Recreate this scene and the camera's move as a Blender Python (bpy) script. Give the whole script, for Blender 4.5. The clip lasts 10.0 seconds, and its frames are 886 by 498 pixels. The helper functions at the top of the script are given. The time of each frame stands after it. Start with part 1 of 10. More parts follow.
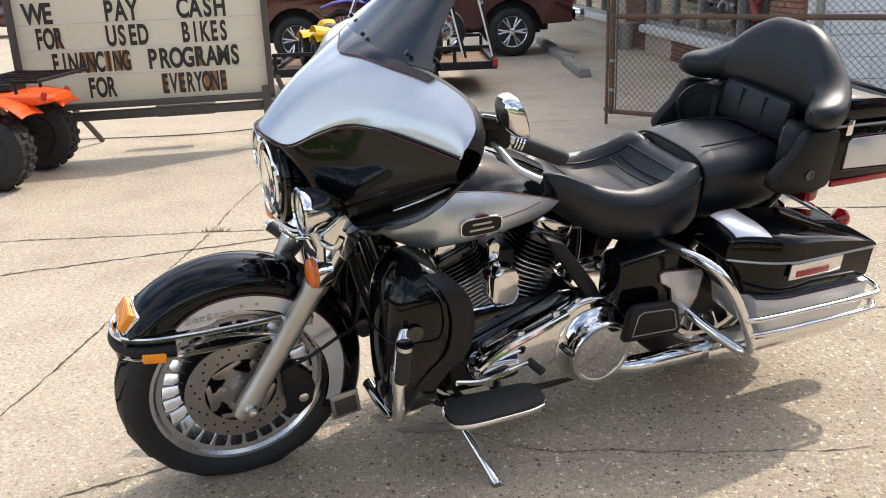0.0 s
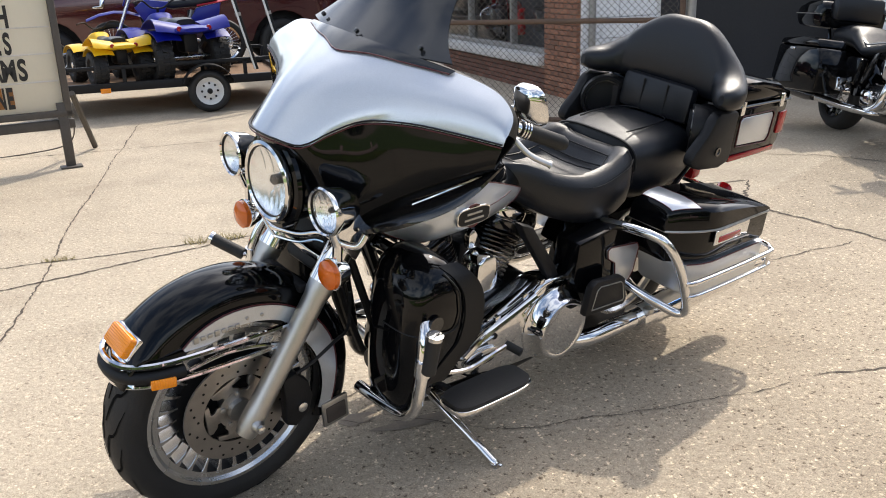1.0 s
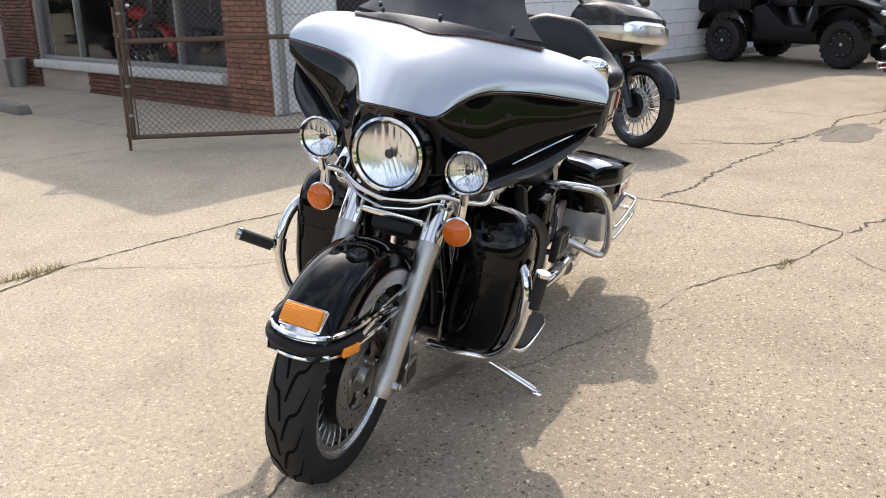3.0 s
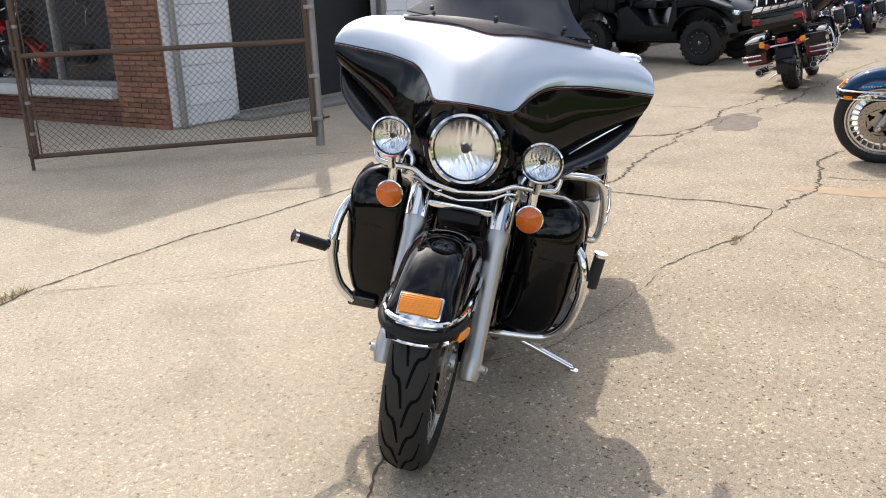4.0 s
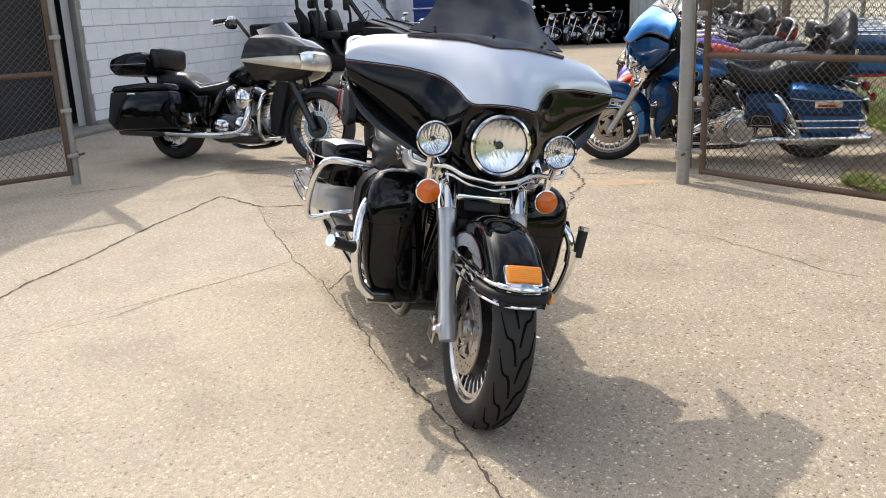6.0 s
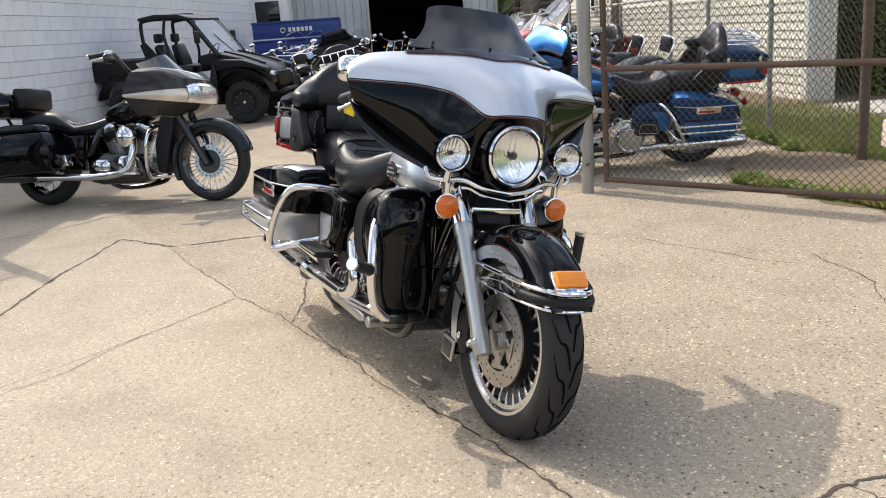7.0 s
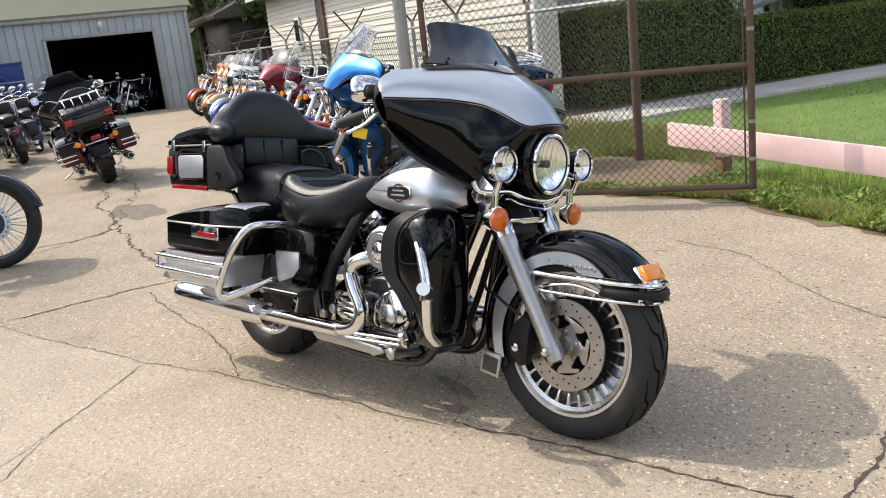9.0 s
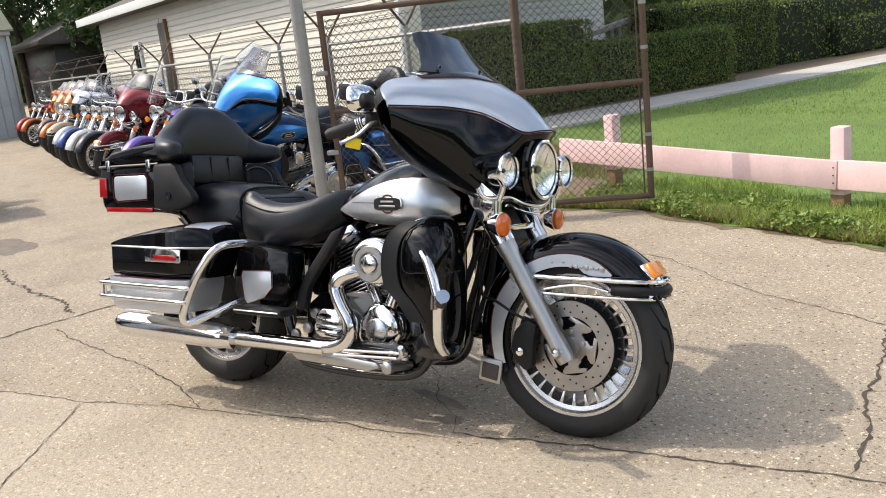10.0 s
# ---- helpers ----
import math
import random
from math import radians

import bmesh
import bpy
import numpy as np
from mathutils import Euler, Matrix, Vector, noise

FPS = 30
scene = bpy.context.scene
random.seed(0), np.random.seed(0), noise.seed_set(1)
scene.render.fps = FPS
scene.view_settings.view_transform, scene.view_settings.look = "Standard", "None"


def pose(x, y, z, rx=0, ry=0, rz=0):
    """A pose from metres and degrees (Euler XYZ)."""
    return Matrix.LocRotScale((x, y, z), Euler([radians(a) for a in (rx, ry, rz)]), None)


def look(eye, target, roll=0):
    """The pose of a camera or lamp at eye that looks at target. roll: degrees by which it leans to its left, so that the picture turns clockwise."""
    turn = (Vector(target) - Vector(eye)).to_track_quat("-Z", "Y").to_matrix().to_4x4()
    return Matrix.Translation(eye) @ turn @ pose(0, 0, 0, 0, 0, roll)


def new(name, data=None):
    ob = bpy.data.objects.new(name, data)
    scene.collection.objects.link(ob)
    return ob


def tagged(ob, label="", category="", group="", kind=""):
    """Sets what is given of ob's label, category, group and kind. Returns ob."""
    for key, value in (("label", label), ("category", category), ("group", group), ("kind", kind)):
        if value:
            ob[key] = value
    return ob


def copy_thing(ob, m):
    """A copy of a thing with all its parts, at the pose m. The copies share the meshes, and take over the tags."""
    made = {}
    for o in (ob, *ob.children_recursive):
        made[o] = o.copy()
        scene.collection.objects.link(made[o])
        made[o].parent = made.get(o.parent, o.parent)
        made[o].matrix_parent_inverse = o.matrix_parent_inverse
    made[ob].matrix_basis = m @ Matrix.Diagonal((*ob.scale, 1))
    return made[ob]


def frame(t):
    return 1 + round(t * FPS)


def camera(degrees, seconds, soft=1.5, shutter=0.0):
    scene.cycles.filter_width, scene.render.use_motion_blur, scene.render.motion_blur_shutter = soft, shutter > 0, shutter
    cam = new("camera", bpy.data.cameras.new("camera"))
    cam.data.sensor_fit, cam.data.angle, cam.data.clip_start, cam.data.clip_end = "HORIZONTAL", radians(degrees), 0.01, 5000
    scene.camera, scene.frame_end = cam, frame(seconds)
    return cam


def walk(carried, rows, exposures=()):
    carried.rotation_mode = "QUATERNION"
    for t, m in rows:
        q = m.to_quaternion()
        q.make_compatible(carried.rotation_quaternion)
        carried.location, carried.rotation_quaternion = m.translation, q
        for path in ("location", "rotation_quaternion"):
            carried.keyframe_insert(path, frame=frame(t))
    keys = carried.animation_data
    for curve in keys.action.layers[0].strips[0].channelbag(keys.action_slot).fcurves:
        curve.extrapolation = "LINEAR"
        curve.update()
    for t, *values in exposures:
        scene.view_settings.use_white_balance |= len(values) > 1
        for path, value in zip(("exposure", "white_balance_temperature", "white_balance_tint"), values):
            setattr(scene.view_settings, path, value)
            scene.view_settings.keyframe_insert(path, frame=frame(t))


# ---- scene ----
cam = camera(54.4, 10.0, 1.0)
PATH = [
    (0, (-0.057, -0.041, 1.354), (-0.02, 1.861, 0.738), -2.3),
    (0.5, (-0.37, -0.026, 1.334), (-0.045, 1.846, 0.708), -2.5),
    (1, (-0.691, 0.018, 1.341), (-0.092, 1.825, 0.73), -2.2),
    (1.5, (-1.047, 0.066, 1.336), (-0.186, 1.766, 0.729), -2.0),
    (2, (-1.365, 0.168, 1.316), (-0.297, 1.75, 0.719), -1.5),
    (2.2, (-1.499, 0.244, 1.301), (-0.343, 1.77, 0.723), -1.0),
    (3.3, (-2.12, 0.555, 1.293), (-0.672, 1.799, 0.697), -2.0),
    (3.5, (-2.209, 0.646, 1.302), (-0.721, 1.841, 0.704), -2.1),
    (4, (-2.457, 0.855, 1.303), (-0.859, 1.909, 0.725), -2.4),
    (4.5, (-2.705, 1.085, 1.318), (-1.001, 1.964, 0.75), -2.4),
    (5, (-2.9, 1.33, 1.307), (-1.112, 2.03, 0.746), -1.7),
    (5.5, (-3.091, 1.588, 1.308), (-1.236, 2.099, 0.76), -1.6),
    (5.7, (-3.182, 1.701, 1.319), (-1.307, 2.124, 0.768), -1.9),
    (6.8, (-3.219, 2.339, 1.273), (-1.28, 2.331, 0.783), -3.7),
    (7, (-3.215, 2.468, 1.296), (-1.28, 2.389, 0.799), -4.2),
    (7.5, (-3.187, 2.753, 1.324), (-1.267, 2.507, 0.823), -5.5),
    (8, (-3.081, 3.043, 1.329), (-1.181, 2.655, 0.84), -5.6),
    (8.5, (-2.993, 3.326, 1.322), (-1.141, 2.745, 0.841), -5.8),
    (9, (-2.885, 3.583, 1.329), (-1.106, 2.807, 0.847), -6.3),
    (9.5, (-2.736, 3.805, 1.331), (-1.04, 2.86, 0.853), -6.3),
    (10, (-2.607, 4.046, 1.325), (-1.008, 2.937, 0.862), -6.3),
]
walk(cam, [(t, look(eye, target, roll)) for t, eye, target, roll in PATH], [(0.0, 0.60), (2.0, 0.45), (7.5, 0.45), (10.0, 0.40)])

# ---- world and sun ----
SUN_TO = Vector((0.742, 0.655, 1.05)).normalized()
world = bpy.data.worlds.new("sky")
scene.world = world
world.use_nodes = True
wn = world.node_tree.nodes
sky = wn.new("ShaderNodeTexSky")
sky.sky_type = "NISHITA"
sky.sun_disc = False
sky.sun_elevation = math.asin(SUN_TO.z)
sky.sun_rotation = math.atan2(SUN_TO.x, SUN_TO.y)
sky.air_density, sky.dust_density, sky.ozone_density = 1.0, 3.0, 1.0
wn["Background"].inputs["Strength"].default_value = 0.15
# unseen broken white cloud, added over the clear sky to lift the skylight
wl = world.node_tree.links
w_tc, w_map, w_noise, w_fac = wn.new("ShaderNodeTexCoord"), wn.new("ShaderNodeMapping"), wn.new("ShaderNodeTexNoise"), wn.new("ShaderNodeMapRange")
w_map.inputs["Scale"].default_value = (1.0, 1.0, 2.4)
w_noise.inputs["Scale"].default_value, w_noise.inputs["Detail"].default_value = 2.2, 6
w_fac.inputs["From Min"].default_value, w_fac.inputs["From Max"].default_value = 0.44, 0.60
w_grey, w_mix = wn.new("ShaderNodeHueSaturation"), wn.new("ShaderNodeMix")
w_grey.inputs["Saturation"].default_value, w_grey.inputs["Value"].default_value = 0.30, 2.1
w_mix.data_type = "RGBA"
wl.new(w_tc.outputs["Generated"], w_map.inputs["Vector"])
wl.new(w_map.outputs[0], w_noise.inputs["Vector"])
wl.new(w_noise.outputs["Fac"], w_fac.inputs["Value"])
wl.new(sky.outputs[0], w_grey.inputs["Color"])
wl.new(w_fac.outputs[0], w_mix.inputs["Factor"])
wl.new(sky.outputs[0], w_mix.inputs["A"])
wl.new(w_grey.outputs[0], w_mix.inputs["B"])
wl.new(w_mix.outputs["Result"], wn["Background"].inputs[0])
sun = bpy.data.lights.new("sun", "SUN")
sun.energy, sun.angle, sun.color = 2.2, radians(0.6), (1.0, 0.925, 0.81)
sun_ob = new("sun", sun)
sun_ob.matrix_world = look(SUN_TO * 40, (0, 0, 0))


# ---- materials ----
def ramp(nodes, stops):
    r = nodes.new("ShaderNodeValToRGB")
    e = r.color_ramp.elements
    while len(e) < len(stops):
        e.new(0.5)
    for el, (p, c) in zip(e, stops):
        el.position, el.color = p, (*c, 1) if len(c) == 3 else c
    return r


def base(name):
    m = bpy.data.materials.new(name)
    m.use_nodes = True
    nt = m.node_tree
    return m, nt.nodes, nt.links, nt.nodes["Principled BSDF"]


def surface(name, color, rough=0.5, metal=0.0, vary=0.15, scale=8.0, fine=120.0, bump=0.1, coat=0.0, by_object=False, spread=0.0, spec=0.5):
    """A plain material with stains at a large scale, grain at a fine one, and bump."""
    m, n, l, p = base(name)
    tc = n.new("ShaderNodeTexCoord")
    big, small = n.new("ShaderNodeTexNoise"), n.new("ShaderNodeTexNoise")
    big.inputs["Scale"].default_value, small.inputs["Scale"].default_value = scale, fine
    big.inputs["Detail"].default_value, small.inputs["Detail"].default_value = 5, 3
    for t in (big, small):
        l.new(tc.outputs["Object"], t.inputs["Vector"])
    mixn = n.new("ShaderNodeMath")
    mixn.operation = "ADD"
    l.new(big.outputs["Fac"], mixn.inputs[0])
    half = n.new("ShaderNodeMath")
    half.operation = "MULTIPLY"
    half.inputs[1].default_value = 0.5
    l.new(small.outputs["Fac"], half.inputs[0])
    l.new(half.outputs[0], mixn.inputs[1])
    mr = n.new("ShaderNodeMapRange")
    mr.inputs["From Min"].default_value, mr.inputs["From Max"].default_value = 0.35, 1.15
    mr.inputs["To Min"].default_value, mr.inputs["To Max"].default_value = 1 - vary, 1 + vary
    l.new(mixn.outputs[0], mr.inputs["Value"])
    mul = n.new("ShaderNodeMix")
    mul.data_type, mul.blend_type = "RGBA", "MULTIPLY"
    mul.inputs["Factor"].default_value = 1
    mul.inputs["A"].default_value = (*color, 1)
    last = mr.outputs[0]
    if by_object or spread:
        oi = n.new("ShaderNodeObjectInfo")
        if by_object:
            l.new(oi.outputs["Color"], mul.inputs["A"])
        if spread:
            sp = n.new("ShaderNodeMapRange")
            sp.inputs["To Min"].default_value, sp.inputs["To Max"].default_value = 1 - spread, 1 + spread
            l.new(oi.outputs["Random"], sp.inputs["Value"])
            mm = n.new("ShaderNodeMath")
            mm.operation = "MULTIPLY"
            l.new(last, mm.inputs[0])
            l.new(sp.outputs[0], mm.inputs[1])
            last = mm.outputs[0]
    comb = n.new("ShaderNodeCombineColor")
    for k in range(3):
        l.new(last, comb.inputs[k])
    l.new(comb.outputs[0], mul.inputs["B"])
    l.new(mul.outputs["Result"], p.inputs["Base Color"])
    rr = n.new("ShaderNodeMapRange")
    rr.inputs["To Min"].default_value, rr.inputs["To Max"].default_value = max(0.02, rough * 0.8), min(1.0, rough * 1.25)
    l.new(big.outputs["Fac"], rr.inputs["Value"])
    l.new(rr.outputs[0], p.inputs["Roughness"])
    p.inputs["Metallic"].default_value = metal
    p.inputs["Specular IOR Level"].default_value = spec
    if coat:
        p.inputs["Coat Weight"].default_value, p.inputs["Coat Roughness"].default_value = coat, 0.03
    if bump:
        b = n.new("ShaderNodeBump")
        b.inputs["Strength"].default_value, b.inputs["Distance"].default_value = bump, 0.004
        l.new(small.outputs["Fac"], b.inputs["Height"])
        l.new(b.outputs[0], p.inputs["Normal"])
    return m


def metallic_paint(name, color):
    """Flake paint under clear coat; the colour comes from the object."""
    m, n, l, p = base(name)
    oi = n.new("ShaderNodeObjectInfo")
    tc = n.new("ShaderNodeTexCoord")
    v = n.new("ShaderNodeTexVoronoi")
    v.inputs["Scale"].default_value = 900
    l.new(tc.outputs["Object"], v.inputs["Vector"])
    mr = n.new("ShaderNodeMapRange")
    mr.inputs["To Min"].default_value, mr.inputs["To Max"].default_value = 0.86, 1.08
    l.new(v.outputs["Color"], mr.inputs["Value"])
    mul = n.new("ShaderNodeMix")
    mul.data_type, mul.blend_type = "RGBA", "MULTIPLY"
    mul.inputs["Factor"].default_value = 1
    l.new(oi.outputs["Color"], mul.inputs["A"])
    comb = n.new("ShaderNodeCombineColor")
    for k in range(3):
        l.new(mr.outputs[0], comb.inputs[k])
    l.new(comb.outputs[0], mul.inputs["B"])
    l.new(mul.outputs["Result"], p.inputs["Base Color"])
    p.inputs["Metallic"].default_value, p.inputs["Roughness"].default_value = 0.72, 0.34
    p.inputs["Coat Weight"].default_value, p.inputs["Coat Roughness"].default_value = 0.7, 0.04
    return m


def concrete_material(name, tint, pebble=1.0, stain=0.18, pours=False):
    """Exposed-aggregate concrete; with pours, the slab beyond the long joint is coarser than the one before it."""
    m, n, l, p = base(name)
    geo = n.new("ShaderNodeNewGeometry")
    vec = geo.outputs["Position"]
    coarse = None
    if pours:
        dot, coarse = n.new("ShaderNodeVectorMath"), n.new("ShaderNodeMapRange")
        dot.operation = "DOT_PRODUCT"
        dot.inputs[1].default_value = (0.475, -0.880, 0.0)
        l.new(vec, dot.inputs[0])
        coarse.inputs["From Min"].default_value, coarse.inputs["From Max"].default_value = -2.42, -2.38
        coarse.inputs["To Min"].default_value, coarse.inputs["To Max"].default_value = 0.62 * pebble, 1.0 * pebble
        l.new(dot.outputs["Value"], coarse.inputs["Value"])
    big, mid, fine = (n.new("ShaderNodeTexNoise") for _ in range(3))
    for t, s, d in ((big, 0.35, 6), (mid, 2.3, 7), (fine, 55, 4)):
        t.inputs["Scale"].default_value, t.inputs["Detail"].default_value = s, d
        l.new(vec, t.inputs["Vector"])
    stone, grain = n.new("ShaderNodeTexVoronoi"), n.new("ShaderNodeTexVoronoi")
    stone.inputs["Scale"].default_value, grain.inputs["Scale"].default_value = 72, 170
    wob, wmix = n.new("ShaderNodeTexNoise"), n.new("ShaderNodeMix")
    wob.inputs["Scale"].default_value, wob.inputs["Detail"].default_value = 85, 3
    l.new(vec, wob.inputs["Vector"])
    wmix.data_type, wmix.blend_type = "RGBA", "LINEAR_LIGHT"
    wmix.inputs["Factor"].default_value = 0.012
    l.new(vec, wmix.inputs["A"])
    l.new(wob.outputs["Color"], wmix.inputs["B"])
    bent = wmix.outputs["Result"]
    l.new(bent, stone.inputs["Vector"])
    l.new(bent, grain.inputs["Vector"])
    dust = n.new("ShaderNodeTexNoise")
    dust.inputs["Scale"].default_value, dust.inputs["Detail"].default_value = 240, 2
    l.new(vec, dust.inputs["Vector"])
    tone = ramp(n, [(0.3, tuple(c * (1 - stain) for c in tint)), (0.5, tint), (0.72, tuple(min(1, c * (1 + stain * 0.7)) for c in tint))])
    l.new(big.outputs["Fac"], tone.inputs[0])
    blot = ramp(n, [(0.30, (0.87, 0.86, 0.85)), (0.50, (1, 1, 1)), (0.75, (1.06, 1.055, 1.05))])
    l.new(mid.outputs["Fac"], blot.inputs[0])

    def times(x, y, fac):
        mx = n.new("ShaderNodeMix")
        mx.data_type, mx.blend_type = "RGBA", "MULTIPLY"
        if isinstance(fac, float):
            mx.inputs["Factor"].default_value = fac
        else:
            l.new(fac, mx.inputs["Factor"])
        l.new(x, mx.inputs["A"])
        l.new(y, mx.inputs["B"])
        return mx.outputs["Result"]
    col = times(tone.outputs[0], blot.outputs[0], 1.0)
    if coarse:
        side, slab = n.new("ShaderNodeMapRange"), ramp(n, [(0.0, (1.02, 1.02, 1.02)), (1.0, (0.89, 0.875, 0.86))])
        side.inputs["From Min"].default_value, side.inputs["From Max"].default_value = -2.42, -2.38
        l.new(dot.outputs["Value"], side.inputs["Value"])
        l.new(side.outputs[0], slab.inputs[0])
        col = times(col, slab.outputs[0], 1.0)
    for tex, stops in ((stone, [(0.0, (0.22, 0.19, 0.17)), (0.09, (0.42, 0.38, 0.35)), (0.18, (0.88, 0.86, 0.84)), (0.58, (1.0, 1.0, 1.0)), (0.74, (1.22, 1.20, 1.16)), (0.88, (1.7, 1.68, 1.62)), (1.0, (2.3, 2.28, 2.2))]),
                       (grain, [(0.0, (0.30, 0.27, 0.25)), (0.25, (0.80, 0.78, 0.76)), (0.7, (1.08, 1.08, 1.07)), (1.0, (1.75, 1.73, 1.69))])):
        sep = n.new("ShaderNodeSeparateColor")
        l.new(tex.outputs["Color"], sep.inputs[0])
        peb = ramp(n, stops)
        l.new(sep.outputs[0], peb.inputs[0])
        edge = ramp(n, [(0.22, (1, 1, 1)), (0.50, (0, 0, 0))])
        l.new(tex.outputs["Distance"], edge.inputs[0])
        fac = n.new("ShaderNodeMath")
        fac.operation = "MULTIPLY"
        fac.inputs[1].default_value = pebble
        if coarse:
            l.new(coarse.outputs[0], fac.inputs[1])
        l.new(edge.outputs[0], fac.inputs[0])
        col = times(col, peb.outputs[0], fac.outputs[0])
    grit = ramp(n, [(0.3, (0.80, 0.79, 0.78)), (0.52, (1, 1, 1)), (0.8, (1.12, 1.12, 1.11))])
    l.new(fine.outputs["Fac"], grit.inputs[0])
    col = times(col, grit.outputs[0], 0.9)
    dusty = ramp(n, [(0.30, (0.68, 0.66, 0.64)), (0.5, (1, 1, 1)), (0.70, (1.3, 1.3, 1.28))])
    l.new(dust.outputs["Fac"], dusty.inputs[0])
    col = times(col, dusty.outputs[0], float(pebble))
    # dark pock marks
    pock = n.new("ShaderNodeTexVoronoi")
    pock.inputs["Scale"].default_value = 26
    l.new(bent, pock.inputs["Vector"])
    warp = n.new("ShaderNodeMath")
    warp.operation = "MULTIPLY_ADD"
    warp.inputs[1].default_value, warp.inputs[2].default_value = 0.12, -0.055
    l.new(fine.outputs["Fac"], warp.inputs[0])
    psep, gate = n.new("ShaderNodeSeparateColor"), n.new("ShaderNodeMath")
    l.new(pock.outputs["Color"], psep.inputs[0])
    gate.operation = "MULTIPLY_ADD"
    gate.inputs[1].default_value = 0.45
    l.new(psep.outputs[0], gate.inputs[0])
    l.new(pock.outputs["Distance"], gate.inputs[2])
    add = n.new("ShaderNodeMath")
    l.new(gate.outputs[0], add.inputs[0])
    l.new(warp.outputs[0], add.inputs[1])
    spot = ramp(n, [(0.16, (0.30, 0.26, 0.23)), (0.22, (1, 1, 1))])
    l.new(add.outputs[0], spot.inputs[0])
    l.new(times(col, spot.outputs[0], coarse.outputs[0] if coarse else 0.85 * pebble), p.inputs["Base Color"])
    p.inputs["Roughness"].default_value = 0.85
    p.inputs["Specular IOR Level"].default_value = 0.3
    b = n.new("ShaderNodeBump")
    b.inputs["Strength"].default_value, b.inputs["Distance"].default_value = 0.6, 0.006
    l.new(fine.outputs["Fac"], b.inputs["Height"])
    b2 = n.new("ShaderNodeBump")
    b2.inputs["Strength"].default_value, b2.inputs["Distance"].default_value = 0.5, 0.004
    l.new(stone.outputs["Distance"], b2.inputs["Height"])
    l.new(b.outputs[0], b2.inputs["Normal"])
    l.new(b2.outputs[0], p.inputs["Normal"])
    return m


def leaf_material(name, dark, light, sheen=0.35):
    m, n, l, p = base(name)
    geo = n.new("ShaderNodeNewGeometry")
    r = ramp(n, [(0.0, dark), (0.6, light), (1.0, tuple(min(1, c * 1.35) for c in light))])
    l.new(geo.outputs["Random Per Island"], r.inputs[0])
    l.new(r.outputs[0], p.inputs["Base Color"])
    p.inputs["Roughness"].default_value = 0.6
    p.inputs["Subsurface Weight"].default_value = 0.0
    tr = n.new("ShaderNodeBsdfTranslucent")
    l.new(r.outputs[0], tr.inputs["Color"])
    mx = n.new("ShaderNodeMixShader")
    mx.inputs[0].default_value = sheen
    out = n["Material Output"]
    l.new(p.outputs[0], mx.inputs[1])
    l.new(tr.outputs[0], mx.inputs[2])
    l.new(mx.outputs[0], out.inputs["Surface"])
    return m


def glass_material(name, tint=(1, 1, 1), rough=0.0, ior=1.45):
    m, n, l, p = base(name)
    p.inputs["Base Color"].default_value = (*tint, 1)
    p.inputs["Transmission Weight"].default_value = 1.0
    p.inputs["Roughness"].default_value = rough
    p.inputs["IOR"].default_value = ior
    return m


M_PAINT_A = metallic_paint("upper_paint", (0.6, 0.6, 0.6))
M_PAINT_B = surface("lower_paint", (0.01, 0.01, 0.012), 0.05, 0, 0.05, 3, 300, 0.0, by_object=True, spec=0.30)
M_CHROME = surface("chrome", (0.78, 0.78, 0.78), 0.06, 1.0, 0.06, 6, 200, 0.0)
M_SATIN = surface("satin_aluminium", (0.48, 0.475, 0.46), 0.38, 1.0, 0.1, 10, 300, 0.05)
M_CAST = surface("machined_wheel", (0.68, 0.68, 0.675), 0.26, 1.0, 0.1, 12, 300, 0.05)
M_ROTOR = surface("brake_steel", (0.43, 0.40, 0.37), 0.36, 1.0, 0.2, 20, 400, 0.05)
M_BLACK = surface("black_enamel", (0.006, 0.006, 0.0066), 0.18, 0, 0.2, 5, 200, 0.02, coat=0.6)
M_MATT = surface("matt_black", (0.009, 0.009, 0.010), 0.5, 0, 0.25, 9, 200, 0.15, spec=0.3)
M_RUBBER = surface("tyre_rubber", (0.021, 0.0207, 0.0205), 0.60, 0, 0.3, 14, 250, 0.2, spec=0.35)
M_LEATHER = surface("black_leather", (0.0080, 0.0092, 0.0125), 0.34, 0, 0.25, 10, 420, 0.22, spec=0.44)
M_SCREEN = surface("smoked_screen", (0.018, 0.019, 0.022), 0.16, 0, 0.2, 4, 200, 0.0, coat=0.4)
M_ORANGE = surface("amber_lens", (1.0, 0.30, 0.004), 0.15, 0, 0.1, 20, 200, 0.0, coat=0.5)
M_AMBER = surface("signal_lens", (0.66, 0.13, 0.008), 0.18, 0, 0.1, 20, 200, 0.0, coat=0.4)
M_RED = surface("red_lens", (0.34, 0.006, 0.009), 0.15, 0, 0.1, 20, 200, 0.0, coat=0.5)
M_STRIPE = surface("red_pinstripe", (0.085, 0.010, 0.013), 0.4, 0, 0.1)
M_YELLOW = surface("yellow_tag", (0.9, 0.68, 0.02), 0.5, 0, 0.1)
M_BROWN = surface("dark_plastic", (0.06, 0.05, 0.045), 0.4, 0, 0.2)
M_LENS = glass_material("lamp_glass", (0.98, 0.99, 1.0), 0.01, 1.14)
M_MIRROR = surface("mirror_glass", (0.85, 0.86, 0.87), 0.02, 1.0, 0.02, 6, 200, 0.0)
M_REFLECT = surface("lamp_reflector", (0.86, 0.88, 0.90), 0.22, 1.0, 0.05)
rn, rl = M_REFLECT.node_tree.nodes, M_REFLECT.node_tree.links
